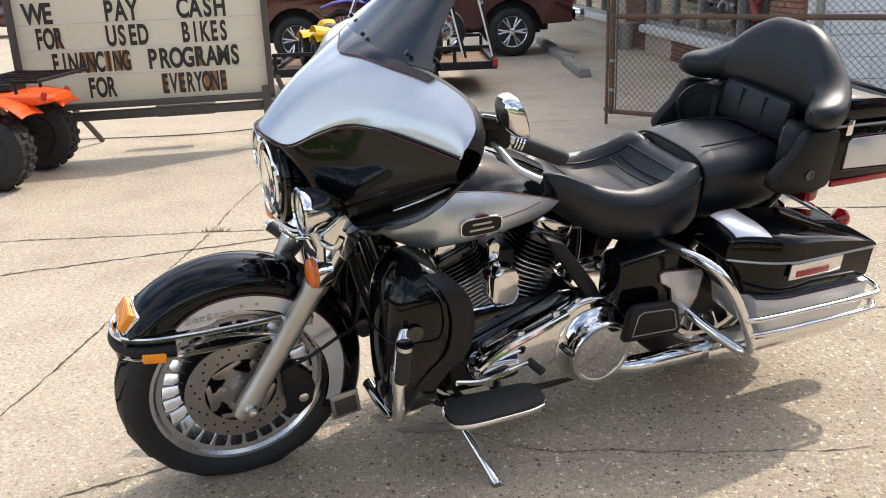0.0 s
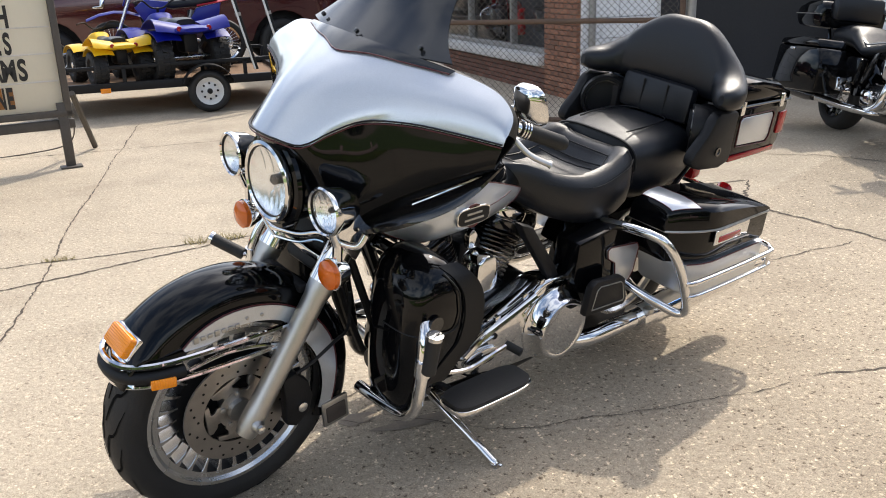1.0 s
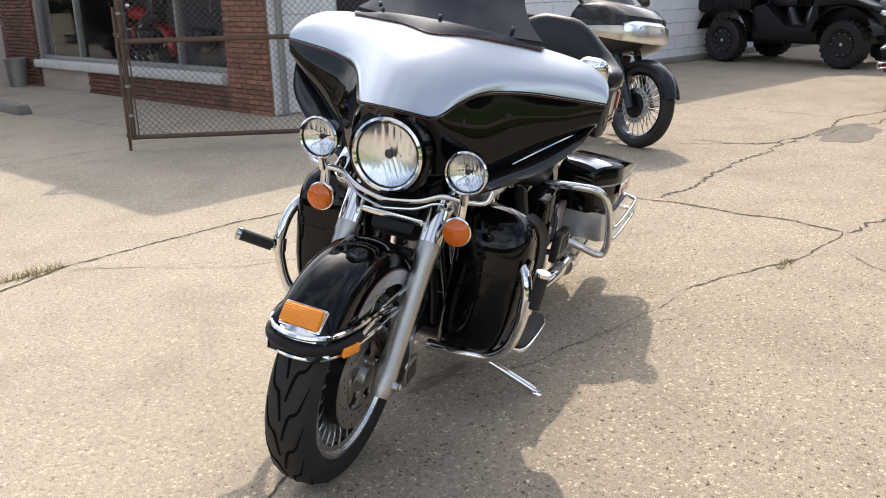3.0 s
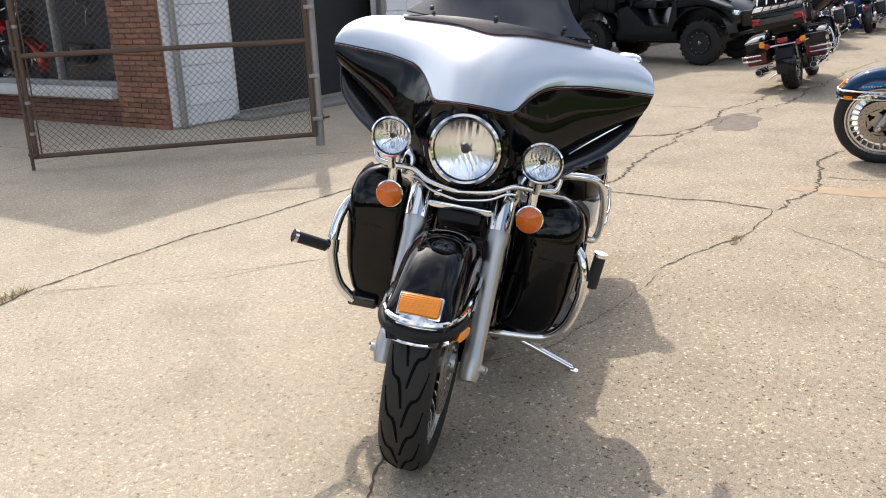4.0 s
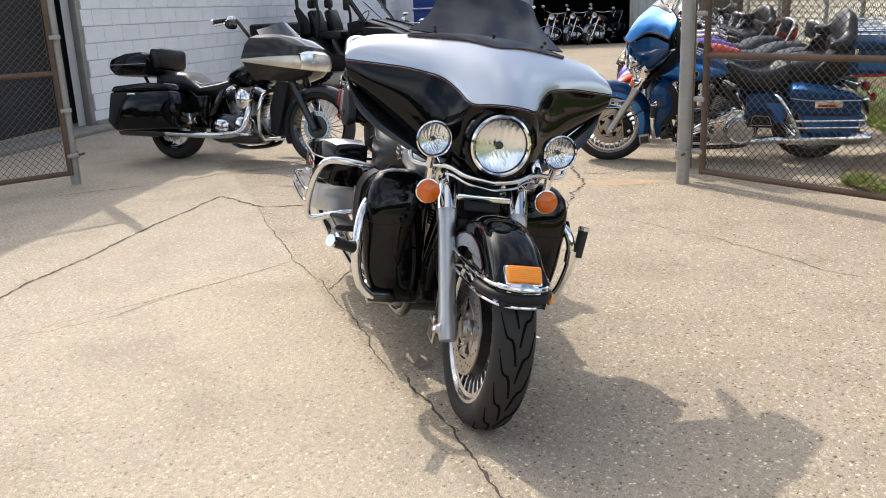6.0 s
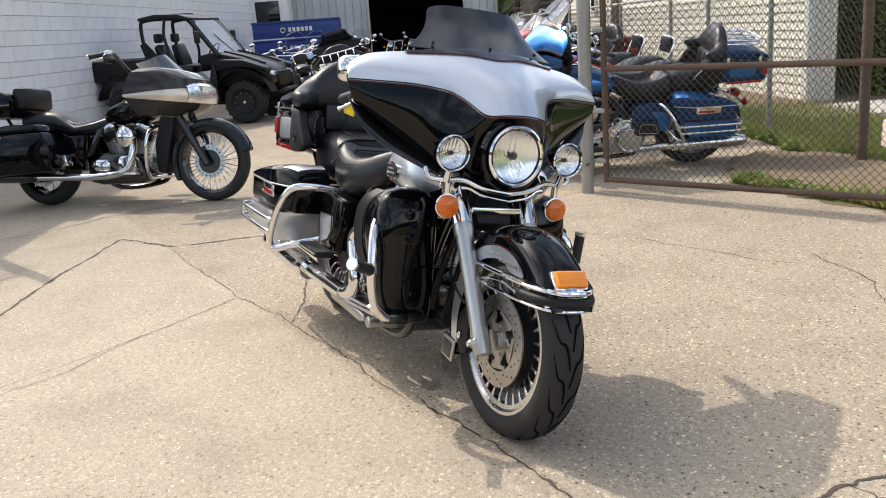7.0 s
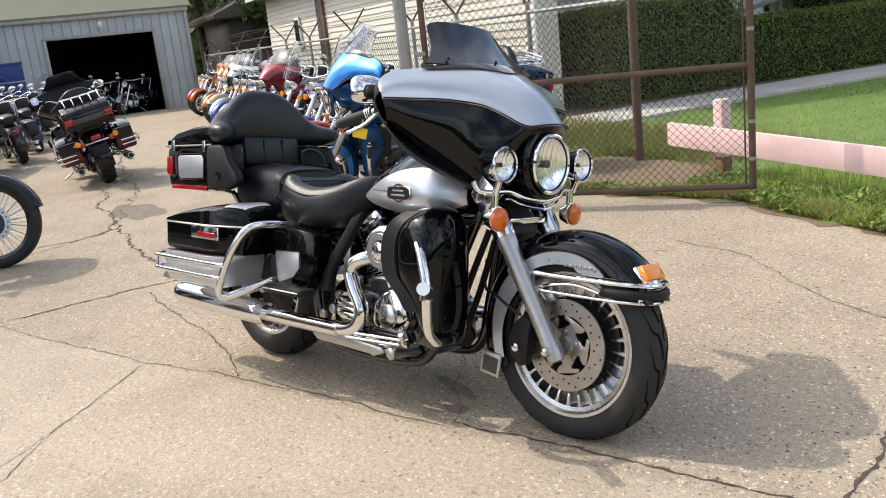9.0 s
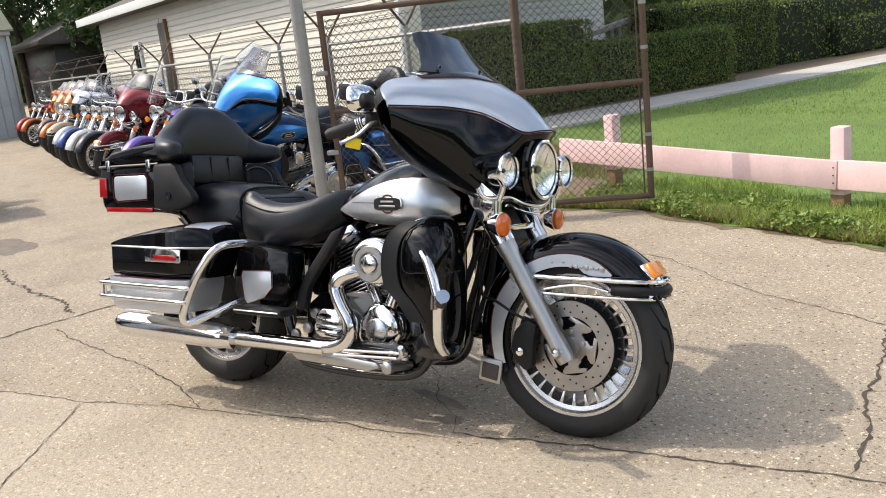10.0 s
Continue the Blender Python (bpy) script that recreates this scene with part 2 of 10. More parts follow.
r_tc, r_wave, r_bump = rn.new("ShaderNodeTexCoord"), rn.new("ShaderNodeTexWave"), rn.new("ShaderNodeBump")
r_wave.bands_direction, r_wave.inputs["Scale"].default_value, r_wave.inputs["Distortion"].default_value, r_wave.inputs["Detail Scale"].default_value = "Y", 34.0, 2.5, 2.0
r_bump.inputs["Strength"].default_value, r_bump.inputs["Distance"].default_value = 0.06, 0.002
rl.new(r_tc.outputs["Object"], r_wave.inputs["Vector"])
rl.new(r_wave.outputs["Fac"], r_bump.inputs["Height"])
rl.new(r_bump.outputs[0], rn["Principled BSDF"].inputs["Normal"])
on, ol = M_ORANGE.node_tree.nodes, M_ORANGE.node_tree.links
o_tc, o_wave, o_bump = on.new("ShaderNodeTexCoord"), on.new("ShaderNodeTexWave"), on.new("ShaderNodeBump")
o_wave.bands_direction, o_wave.inputs["Scale"].default_value = "X", 55.0
o_bump.inputs["Strength"].default_value, o_bump.inputs["Distance"].default_value = 0.5, 0.002
ol.new(o_tc.outputs["Object"], o_wave.inputs["Vector"])
ol.new(o_wave.outputs["Fac"], o_bump.inputs["Height"])
ol.new(o_bump.outputs[0], on["Principled BSDF"].inputs["Normal"])
M_CLEAR = glass_material("clear_screen", (0.80, 0.83, 0.86), 0.03, 1.12)
M_CONCRETE = concrete_material("yard_concrete", (0.435, 0.372, 0.286), 1.0, 0.10, True)
M_WALKWAY = concrete_material("pale_walkway", (0.55, 0.52, 0.47), 0.3, 0.1)
M_CRACK = surface("crack_dirt", (0.075, 0.058, 0.043), 0.95, 0, 0.5, 30, 200, 0.3)
M_RUST = surface("rusted_pipe", (0.13, 0.085, 0.060), 0.75, 0.25, 0.45, 6, 80, 0.3)
M_GALV = surface("galvanised_pipe", (0.36, 0.35, 0.33), 0.5, 0.55, 0.25, 6, 80, 0.15)
M_WIRE = surface("fence_wire", (0.105, 0.088, 0.072), 0.7, 0.2, 0.4, 3, 40, 0.0)
M_BRICK = surface("orange_brown_brick", (0.30, 0.135, 0.078), 0.85, 0, 0.3, 9, 90, 0.4, spread=0.28)
M_BRICK_DARK = surface("brown_brick", (0.17, 0.075, 0.05), 0.85, 0, 0.3, 9, 90, 0.4, spread=0.28)
M_MORTAR = surface("mortar", (0.50, 0.42, 0.36), 0.95, 0, 0.2, 9, 120, 0.4)
M_BLOCK = surface("white_painted_block", (0.86, 0.86, 0.87), 0.7, 0, 0.08, 3, 60, 0.25, spread=0.035)
M_WHITE = surface("white_paint", (0.72, 0.72, 0.70), 0.55, 0, 0.1, 4, 60, 0.1)
M_SILL = surface("chalky_sill", (0.62, 0.60, 0.57), 0.8, 0, 0.2, 6, 60, 0.3)
M_SIDING = surface("cream_siding", (0.70, 0.66, 0.57), 0.6, 0, 0.08, 2, 60, 0.1, spread=0.05)
# near-black room walls: the dimness indoors is put into their colour
M_INDOORSHADE = surface("dark_interior", (0.03, 0.03, 0.032), 0.9, 0, 0.3, 2, 40, 0.1)
M_GREYSHED = surface("weathered_steel_siding", (0.42, 0.455, 0.475), 0.5, 0.2, 0.2, 1.5, 30, 0.15, spread=0.06)
M_GREENROOF = surface("mossy_green_roof", (0.17, 0.18, 0.12), 0.85, 0, 0.25, 1.2, 30, 0.4)
M_ROOF = surface("brown_shingle", (0.13, 0.115, 0.10), 0.9, 0, 0.3, 2, 50, 0.5)
M_PINK = surface("peeling_pink_paint", (0.80, 0.56, 0.55), 0.7, 0, 0.16, 5, 60, 0.25)
M_RAWWOOD = surface("bare_wood", (0.22, 0.13, 0.07), 0.85, 0, 0.35, 8, 90, 0.4)
M_GROOVE = surface("tread_groove", (0.003, 0.003, 0.003), 0.9, 0, 0.2, spec=0.1)
M_SIGN = surface("sign_face", (0.74, 0.72, 0.65), 0.45, 0, 0.08, 4, 60, 0.05)
sn = M_SIGN.node_tree
sn_t = sn.nodes.new("ShaderNodeBsdfTranslucent")
sn_t.inputs["Color"].default_value = (0.66, 0.62, 0.52, 1)
sn_m = sn.nodes.new("ShaderNodeMixShader")
sn_m.inputs[0].default_value = 0.55
sn.links.new(sn.nodes["Principled BSDF"].outputs[0], sn_m.inputs[1])
sn.links.new(sn_t.outputs[0], sn_m.inputs[2])
sn.links.new(sn_m.outputs[0], sn.nodes["Material Output"].inputs["Surface"])
M_LETTER = surface("black_letter", (0.015, 0.014, 0.013), 0.5, 0, 0.3, 6, 60, 0.0)
M_LETTER_FADED = surface("faded_tile", (0.30, 0.12, 0.025), 0.6, 0, 0.6, 9, 60, 0.0)
M_SIGNFRAME = surface("grey_brown_frame", (0.085, 0.075, 0.065), 0.6, 0.3, 0.3, 6, 60, 0.2)
M_LAWN = surface("lawn_soil", (0.13, 0.20, 0.045), 0.95, 0, 0.35, 1.6, 60, 0.5)
M_GRASS = leaf_material("grass_blade", (0.14, 0.20, 0.03), (0.30, 0.38, 0.075))
M_WEED = leaf_material("weed_leaf", (0.07, 0.12, 0.018), (0.23, 0.31, 0.06), 0.25)
M_DRYGRASS = leaf_material("dry_grass", (0.15, 0.14, 0.05), (0.32, 0.27, 0.12))
M_HEDGE = leaf_material("hedge_leaf", (0.032, 0.060, 0.011), (0.17, 0.22, 0.042), 0.18)
# shade between the hedge leaves, put into the core's colour
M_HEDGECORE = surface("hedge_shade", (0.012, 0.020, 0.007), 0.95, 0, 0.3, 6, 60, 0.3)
M_TREE = leaf_material("tree_leaf", (0.018, 0.04, 0.010), (0.06, 0.10, 0.025), 0.25)
M_BARK = surface("bark", (0.09, 0.065, 0.045), 0.9, 0, 0.4, 5, 40, 0.6)
M_MAROON = surface("maroon_truck_paint", (0.075, 0.012, 0.014), 0.18, 0.25, 0.06, 2, 300, 0.0, coat=1.0)
M_TINT = surface("tinted_glass", (0.01, 0.011, 0.012), 0.06, 0, 0.05, 3, 100, 0.0)
M_BLUEBOX = surface("blue_painted_steel", (0.015, 0.045, 0.22), 0.45, 0, 0.15, 2, 60, 0.1)
M_PLASTIC = surface("coloured_plastic", (0.5, 0.5, 0.5), 0.32, 0, 0.08, 6, 120, 0.03, by_object=True)
M_UTV = surface("utv_black_plastic", (0.008, 0.008, 0.008), 0.30, 0, 0.2, 6, 120, 0.1, spec=0.3)
M_STONE = surface("grey_baluster_stone", (0.34, 0.31, 0.28), 0.85, 0, 0.2, 8, 80, 0.3)
M_KERB = surface("weathered_kerb", (0.27, 0.25, 0.22), 0.9, 0, 0.3, 7, 80, 0.6)
M_PATCH = surface("asphalt_patch", (0.20, 0.165, 0.13), 0.95, 0, 0.4, 12, 120, 0.5)
M_SHOPFLOOR = surface("shop_floor", (0.20, 0.18, 0.16), 0.6, 0, 0.2)


# ---- mesh helpers ----
def spline(pts, n=6, closed=False):
    """A smooth line through the points."""
    p = [Vector(q) for q in pts]
    out, k = [], len(p)
    for i in range(k if closed else k - 1):
        a, b, c, d = (p[(i + o) % k] if closed else p[min(max(i + o, 0), k - 1)] for o in (-1, 0, 1, 2))
        for s in range(n):
            t = s / n
            out.append(0.5 * ((2 * b) + (c - a) * t + (2 * a - 5 * b + 4 * c - d) * t * t + (3 * b - a - 3 * c + d) * t ** 3))
    if not closed:
        out.append(p[-1])
    return out


def rings(bm, loops, closed=True, caps=True, wrap=False):
    """Skin over loops of equal count."""
    vs = [[bm.verts.new(q) for q in lp] for lp in loops]
    n = len(vs[0])
    pairs = list(zip(vs, vs[1:])) + ([(vs[-1], vs[0])] if wrap else [])
    for a, b in pairs:
        for i in range(n if closed else n - 1):
            j = (i + 1) % n
            try:
                bm.faces.new((a[i], a[j], b[j], b[i]))
            except ValueError:
                pass
    if caps and closed and not wrap:
        for lp in (vs[0], vs[-1]):
            try:
                bm.faces.new(lp)
            except ValueError:
                pass
    return bm


def tube(pts, r, seg=10, bm=None, closed=False, flat=1.0):
    """A pipe along the points; r may be one radius or one a point; flat squeezes it in its own up direction."""
    bm = bm or bmesh.new()
    p = [Vector(q) for q in pts]
    n = len(p)
    rad = r if isinstance(r, (list, tuple)) else [r] * n
    d0 = (p[1] - p[0]).normalized()
    up = Vector((0, 0, 1)) if abs(d0.z) < 0.95 else Vector((1, 0, 0))
    side = d0.cross(up).normalized()
    loops = []
    for i in range(n):
        a, b = (p[(i - 1) % n], p[(i + 1) % n]) if closed else (p[max(i - 1, 0)], p[min(i + 1, n - 1)])
        d = (b - a).normalized()
        side = (side - d * side.dot(d)).normalized()
        u = side.cross(d)
        loops.append([p[i] + side * (math.cos(t) * rad[i]) + u * (math.sin(t) * rad[i] * flat) for t in (2 * math.pi * k / seg for k in range(seg))])
    return rings(bm, loops, wrap=closed)


def turned(profile, o, d, seg=32, bm=None, close=False):
    """A turned body: (along, radius) pairs round the axis d from o."""
    bm = bm or bmesh.new()
    d = Vector(d).normalized()
    s = d.orthogonal().normalized()
    u = d.cross(s)
    o = Vector(o)
    loops = [[o + d * a + (s * math.cos(t) + u * math.sin(t)) * max(r, 1e-4) for t in (2 * math.pi * k / seg for k in range(seg))] for a, r in profile]
    return rings(bm, loops, wrap=close, caps=not close)


def block(c, s, bevel=0.0, m=None, bm=None, seg=2):
    """A box of size s round c, with rounded edges, turned by m."""
    bm2 = bmesh.new()
    bmesh.ops.create_cube(bm2, size=1)
    bmesh.ops.scale(bm2, vec=s, verts=bm2.verts)
    if bevel:
        bmesh.ops.bevel(bm2, geom=bm2.edges[:], offset=bevel, segments=seg, affect="EDGES", profile=0.5)
    t = Matrix.Translation(c) @ (m or Matrix())
    bmesh.ops.transform(bm2, matrix=t, verts=bm2.verts)
    if bm is None:
        return bm2
    tmp = bpy.data.meshes.new("tmp")
    bm2.to_mesh(tmp)
    bm2.free()
    bm.from_mesh(tmp)
    bpy.data.meshes.remove(tmp)
    return bm


def prism(outline, y0, y1, bevel=0.0, axis="Y", bm=None):
    """An outline in the plane across the axis, given thickness from y0 to y1."""
    bm2 = bmesh.new()
    put = {"Y": lambda a, b, c: (a, c, b), "X": lambda a, b, c: (c, a, b), "Z": lambda a, b, c: (a, b, c)}[axis]
    rings(bm2, [[put(a, b, y0) for a, b in outline], [put(a, b, y1) for a, b in outline]])
    if bevel:
        bmesh.ops.recalc_face_normals(bm2, faces=bm2.faces)
        edge = [e for e in bm2.edges if len(e.link_faces) == 2 and e.calc_face_angle(0) > 0.5]
        bmesh.ops.bevel(bm2, geom=edge, offset=bevel, segments=2, affect="EDGES", profile=0.5)
    if bm is None:
        return bm2
    tmp = bpy.data.meshes.new("tmp")
    bm2.to_mesh(tmp)
    bm2.free()
    bm.from_mesh(tmp)
    bpy.data.meshes.remove(tmp)
    return bm


def sheet(grid, thick=0.0, bm=None):
    """A skin over a grid of points, given thickness inwards."""
    bm = bm or bmesh.new()
    vs = [[bm.verts.new(q) for q in row] for row in grid]
    for a, b in zip(vs, vs[1:]):
        for i in range(len(a) - 1):
            bm.faces.new((a[i], a[i + 1], b[i + 1], b[i]))
    if thick:
        bmesh.ops.recalc_face_normals(bm, faces=bm.faces)
        bmesh.ops.solidify(bm, geom=bm.faces[:], thickness=thick)
    return bm


def oval(cx, cy, rx, ry, n=24, p=2.0, z=0.0):
    """A superellipse of n points (x, y)."""
    out = []
    for k in range(n):
        t = 2 * math.pi * k / n
        c, s = math.cos(t), math.sin(t)
        out.append((cx + rx * math.copysign(abs(c) ** (2 / p), c), cy + ry * math.copysign(abs(s) ** (2 / p), s)))
    return out


def mesh_of(name, bm, material, sharp=38):
    bmesh.ops.recalc_face_normals(bm, faces=bm.faces)
    me = bpy.data.meshes.new(name)
    bm.to_mesh(me)
    bm.free()
    me.materials.append(material)
    me.shade_smooth()
    me.set_sharp_from_angle(angle=radians(sharp))
    return me


def part(name, bm, material, parent, label="", color=None, m=None):
    """One mesh object under a thing or a part."""
    ob = new(name, bm if isinstance(bm, bpy.types.Mesh) else mesh_of(name, bm, material))
    ob.parent = parent
    if m is not None:
        ob.matrix_basis = m
    if color:
        ob.color = (*color, 1)
    if label:
        tagged(ob, label)
    return ob


def thing(name, label, category, m=None, group="", kind=""):
    """An Empty at the base of a thing, which parents its parts."""
    ob = new(name)
    ob.empty_display_size = 0.1
    ob.matrix_basis = m or Matrix()
    return tagged(ob, label, category, group, kind)


def solid(name, bm, material, label, category, kind="", group="", color=None, m=None):
    """A thing of one mesh."""
    ob = new(name, mesh_of(name, bm, material))
    if m is not None:
        ob.matrix_basis = m
    if color:
        ob.color = (*color, 1)
    return tagged(ob, label, category, group, kind)


def mirror(pts):
    return [(x, -y, z) for x, y, z in pts]

# ---- ground ----
bm = bmesh.new()
for k in range(48):
    a = 2 * math.pi * k / 48
    bm.verts.new((900 * math.cos(a), 900 * math.sin(a), 0))
bm.faces.new(bm.verts)
ground = solid("ground", bm, M_CONCRETE, "old sun-bleached exposed-aggregate concrete yard", "ground", "structure")
rng = random.Random(4)


def crack(pts, w=0.012, rough=0.02, label="dark dirt-filled crack in the yard concrete", lift=0.0025):
    """A jagged ribbon of dirt in the concrete."""
    p = [Vector((x, y, lift)) for x, y in pts]
    line = []
    for a, b in zip(p, p[1:]):
        n = max(2, int((b - a).length / 0.025))
        for k in range(n):
            line.append(a.lerp(b, k / n))
    line.append(p[-1])
    bm = bmesh.new()
    prev, drift = None, 0.0
    for i, q in enumerate(line):
        d = (line[min(i + 1, len(line) - 1)] - line[max(i - 1, 0)]).normalized()
        s = Vector((-d.y, d.x, 0))
        drift = drift * 0.92 + rng.uniform(-1, 1) * rough * 0.75
        c = q + s * (drift + rng.uniform(-1, 1) * w * 0.35)
        half = w * 0.42 * rng.choice((0.35, 0.6, 0.8, 1.0, 1.2, 1.4)) * rng.uniform(0.8, 1.2) * min(1, 0.25 + min(i, len(line) - 1 - i) / 3)
        cur = (bm.verts.new(c + s * half), bm.verts.new(c - s * half))
        if prev:
            bm.faces.new((prev[0], cur[0], cur[1], prev[1]))
        prev = cur
    return solid("pavement_crack", bm, M_CRACK, label, "crack", "structure")


crack([(-0.31, 4.65), (0.05, 4.18), (0.28, 3.95), (0.70, 3.70), (1.16, 3.38)], 0.004, 0.010)
crack([(-2.6, 3.9), (-1.2, 4.35), (-0.28, 4.66), (0.74, 4.70), (1.2, 4.63), (2.0, 4.60), (2.87, 4.50)], 0.016, 0.005)
crack([(2.87, 4.50), (2.49, 4.07), (2.54, 3.70), (2.64, 3.25), (2.68, 2.81), (2.70, 2.22), (2.63, 1.91)], 0.020, 0.016)
crack([(2.46, 4.06), (1.72, 3.68), (1.13, 3.35), (0.67, 3.04), (0.26, 2.80), (-0.10, 2.63), (-0.31, 2.49)], 0.006, 0.010)
crack([(-0.31, 2.49), (-0.51, 2.37), (-0.73, 2.25), (-0.93, 2.14), (-1.07, 2.07), (-1.48, 1.84), (-2.2, 1.45), (-3.4, 0.9)], 0.010, 0.010)
crack([(0.67, 3.04), (0.93, 3.01), (1.36, 3.03), (1.69, 3.10), (2.51, 3.23)], 0.008, 0.012)
crack([(-0.31, 2.49), (-0.20, 2.40), (0.01, 2.33), (0.16, 2.21), (0.54, 2.16), (0.85, 2.11), (1.24, 2.11)], 0.004, 0.010)
crack([(2.9, 5.9), (3.21, 5.49), (3.34, 5.19), (3.60, 5.00), (3.77, 4.88), (4.45, 3.84), (4.98, 3.22)], 0.012, 0.016)
crack([(1.16, 3.38), (0.77, 3.66), (0.60, 3.80), (-0.8, 5.0)], 0.003, 0.006)
crack([(-0.60, 0.1), (-0.92, 0.76), (-1.13, 1.31), (-1.41, 1.87)], 0.014, 0.014)
crack([(1.1, 0.35), (0.53, 0.30), (-0.05, 0.54), (-0.53, 0.63), (-0.89, 0.72)], 0.007, 0.014)
crack([(2.63, 1.91), (2.02, 1.92), (1.64, 2.02), (1.30, 2.12)], 0.009, 0.014)
crack([(2.63, 1.91), (3.10, 1.80), (3.62, 1.83), (4.25, 1.95), (4.65, 1.87)], 0.022, 0.022)
crack([(2.26, 1.77), (1.87, 1.35), (1.51, 1.00), (0.9, 0.5)], 0.006, 0.018)
crack([(-4.5, 4.65), (-2.44, 4.64), (-1.81, 4.63), (-1.26, 4.63), (-0.92, 4.62), (-0.28, 4.66)], 0.013, 0.006)
crack([(-1.49, 2.55), (-1.42, 3.18), (-1.33, 3.91), (-1.26, 4.63), (-1.23, 5.35), (-1.01, 7.42), (-0.82, 9.19)], 0.010, 0.006)
crack([(2.72, 3.04), (3.58, 3.11), (4.85, 3.17), (6.60, 3.25), (8.12, 3.05)], 0.022, 0.03)
crack([(4.74, 3.86), (4.83, 3.33), (5.55, 3.11), (7.12, 2.79), (9.71, 2.75), (14.0, 2.4)], 0.02, 0.03)
crack([(3.62, 1.83), (3.65, 1.45), (3.9, 1.2)], 0.012, 0.02)
crack([(-3.5, 7.9), (-1.0, 7.8), (1.2, 7.75), (3.2, 7.9)], 0.012, 0.006)
crack([(2.11, 10.78), (2.2, 9.0), (2.3, 7.8)], 0.012, 0.006)
crack([(6.6, 3.25), (6.7, 5.0), (6.8, 7.6)], 0.014, 0.01)
crack([(-4.0, -0.2), (-2.0, 0.9), (-1.13, 1.31)], 0.008, 0.02)


def blotch(x, y, rx, ry, material, label, name="stain", n=40, lift=0.0018):
    bm = bmesh.new()
    for k in range(n):
        a = 2 * math.pi * k / n
        r = 1 + 0.16 * math.sin(2 * a + x) + 0.10 * math.sin(5 * a + 2 * y) + rng.uniform(-0.05, 0.05)
        bm.verts.new((x + rx * r * math.cos(a), y + ry * r * math.sin(a), lift))
    bm.faces.new(bm.verts)
    return solid(name, bm, material, label, name.split("_")[0], "structure")


blotch(5.75, 2.95, 0.55, 0.22, M_PATCH, "worn dark asphalt patch in the concrete", "asphalt_patch")
M_RUSTSTAIN = surface("rust_stained_concrete", (0.44, 0.32, 0.21), 0.9, 0, 0.25, 6, 60, 0.3)
M_DAMP = surface("damp_dirt", (0.23, 0.185, 0.14), 0.8, 0, 0.4, 18, 120, 0.4)
blotch(-0.02, 2.345, 0.15, 0.03, M_DAMP, "dark damp stain along a crack", "damp_stain", 40)
blotch(-0.20, 2.43, 0.06, 0.035, M_DAMP, "dark damp stain along a crack", "damp_stain", 40)
blotch(3.25, 1.55, 0.11, 0.38, M_RUSTSTAIN, "rust stain on the concrete", "rust_stain")


def tuft(x, y, r, n, h, material, label="dry grass tuft in a crack"):
    bm = bmesh.new()
    for _ in range(n):
        a, d = rng.uniform(0, 6.28), r * math.sqrt(rng.random())
        b = Vector((x + d * math.cos(a) * 1.8, y + d * math.sin(a) * 0.5, 0))
        t = Vector((rng.uniform(-1, 1), rng.uniform(-1, 1), 0)) * h * 0.8
        w = Vector((rng.uniform(-1, 1), rng.uniform(-1, 1), 0)).normalized() * 0.0025
        bm.faces.new([bm.verts.new(q) for q in (b - w, b + w, b + t + Vector((0, 0, h * rng.uniform(0.4, 1))))])
    return solid("grass_tuft", bm, material, label, "weed", "stuff")


tuft(-0.45, 4.66, 0.09, 160, 0.05, M_DRYGRASS)
tuft(-1.24, 4.66, 0.05, 60, 0.03, M_DRYGRASS)
tuft(1.92, 1.93, 0.05, 60, 0.03, M_DRYGRASS)

# letter shapes for the sign, made once
LETTER = {}
for ch in "WEPAYCSHFORUDBIKNGMV":
    cu = bpy.data.curves.new("letter", "FONT")
    cu.body, cu.size, cu.extrude, cu.offset, cu.align_x = ch, 0.155 * 1.38, 0.002, 0.0072, "CENTER"
    tmp = bpy.data.objects.new("letter", cu)
    scene.collection.objects.link(tmp)
    bpy.context.view_layer.update()
    LETTER[ch] = bpy.data.meshes.new_from_object(tmp.evaluated_get(bpy.context.evaluated_depsgraph_get()))
    bpy.data.objects.remove(tmp)
    LETTER[ch].materials.clear()

# ---- lawn, walkway, hedges ----
edge = [(-14, -0.30), (-3, -0.36), (-0.4, -0.43), (0.29, -0.47), (0.71, -0.50), (1.2, -0.54), (1.54, -0.62), (2.05, -0.44), (2.46, -0.25), (2.8, -0.10), (3.1, -0.02), (3.4, -0.45), (3.7, -0.80), (4.6, -1.05), (7.2, -1.15), (24.5, -1.25)]
bm = bmesh.new()
line = []
for (x0, y0), (x1, y1) in zip(edge, edge[1:]):
    n = max(2, int((x1 - x0) / 0.12))
    for k in range(n):
        line.append((x0 + (x1 - x0) * k / n, y0 + (y1 - y0) * k / n + rng.uniform(-0.05, 0.05), 0.006))
rings(bm, [line, [(x, y - 0.25, 0.03) for x, y, z in line], [(x, -2.0 + 0 * y, 0.035) for x, y, z in line], [(x, -30, 0.04) for x, y, z in line]], closed=False)
dirt = bmesh.new()
rings(dirt, [[(x, y + rng.uniform(-0.01, 0.10), 0.0035) for x, y, z in line], [(x, y - 0.05, 0.0035) for x, y, z in line]], closed=False)
M_DIRT = surface("loose_soil", (0.20, 0.145, 0.09), 0.95, 0, 0.4, 25, 160, 0.6)
solid("soil_edge", dirt, M_DIRT, "loose brown soil along the lawn edge", "soil", "structure")
solid("lawn", bm, M_LAWN, "mown green lawn with a ragged edge", "lawn", "structure")


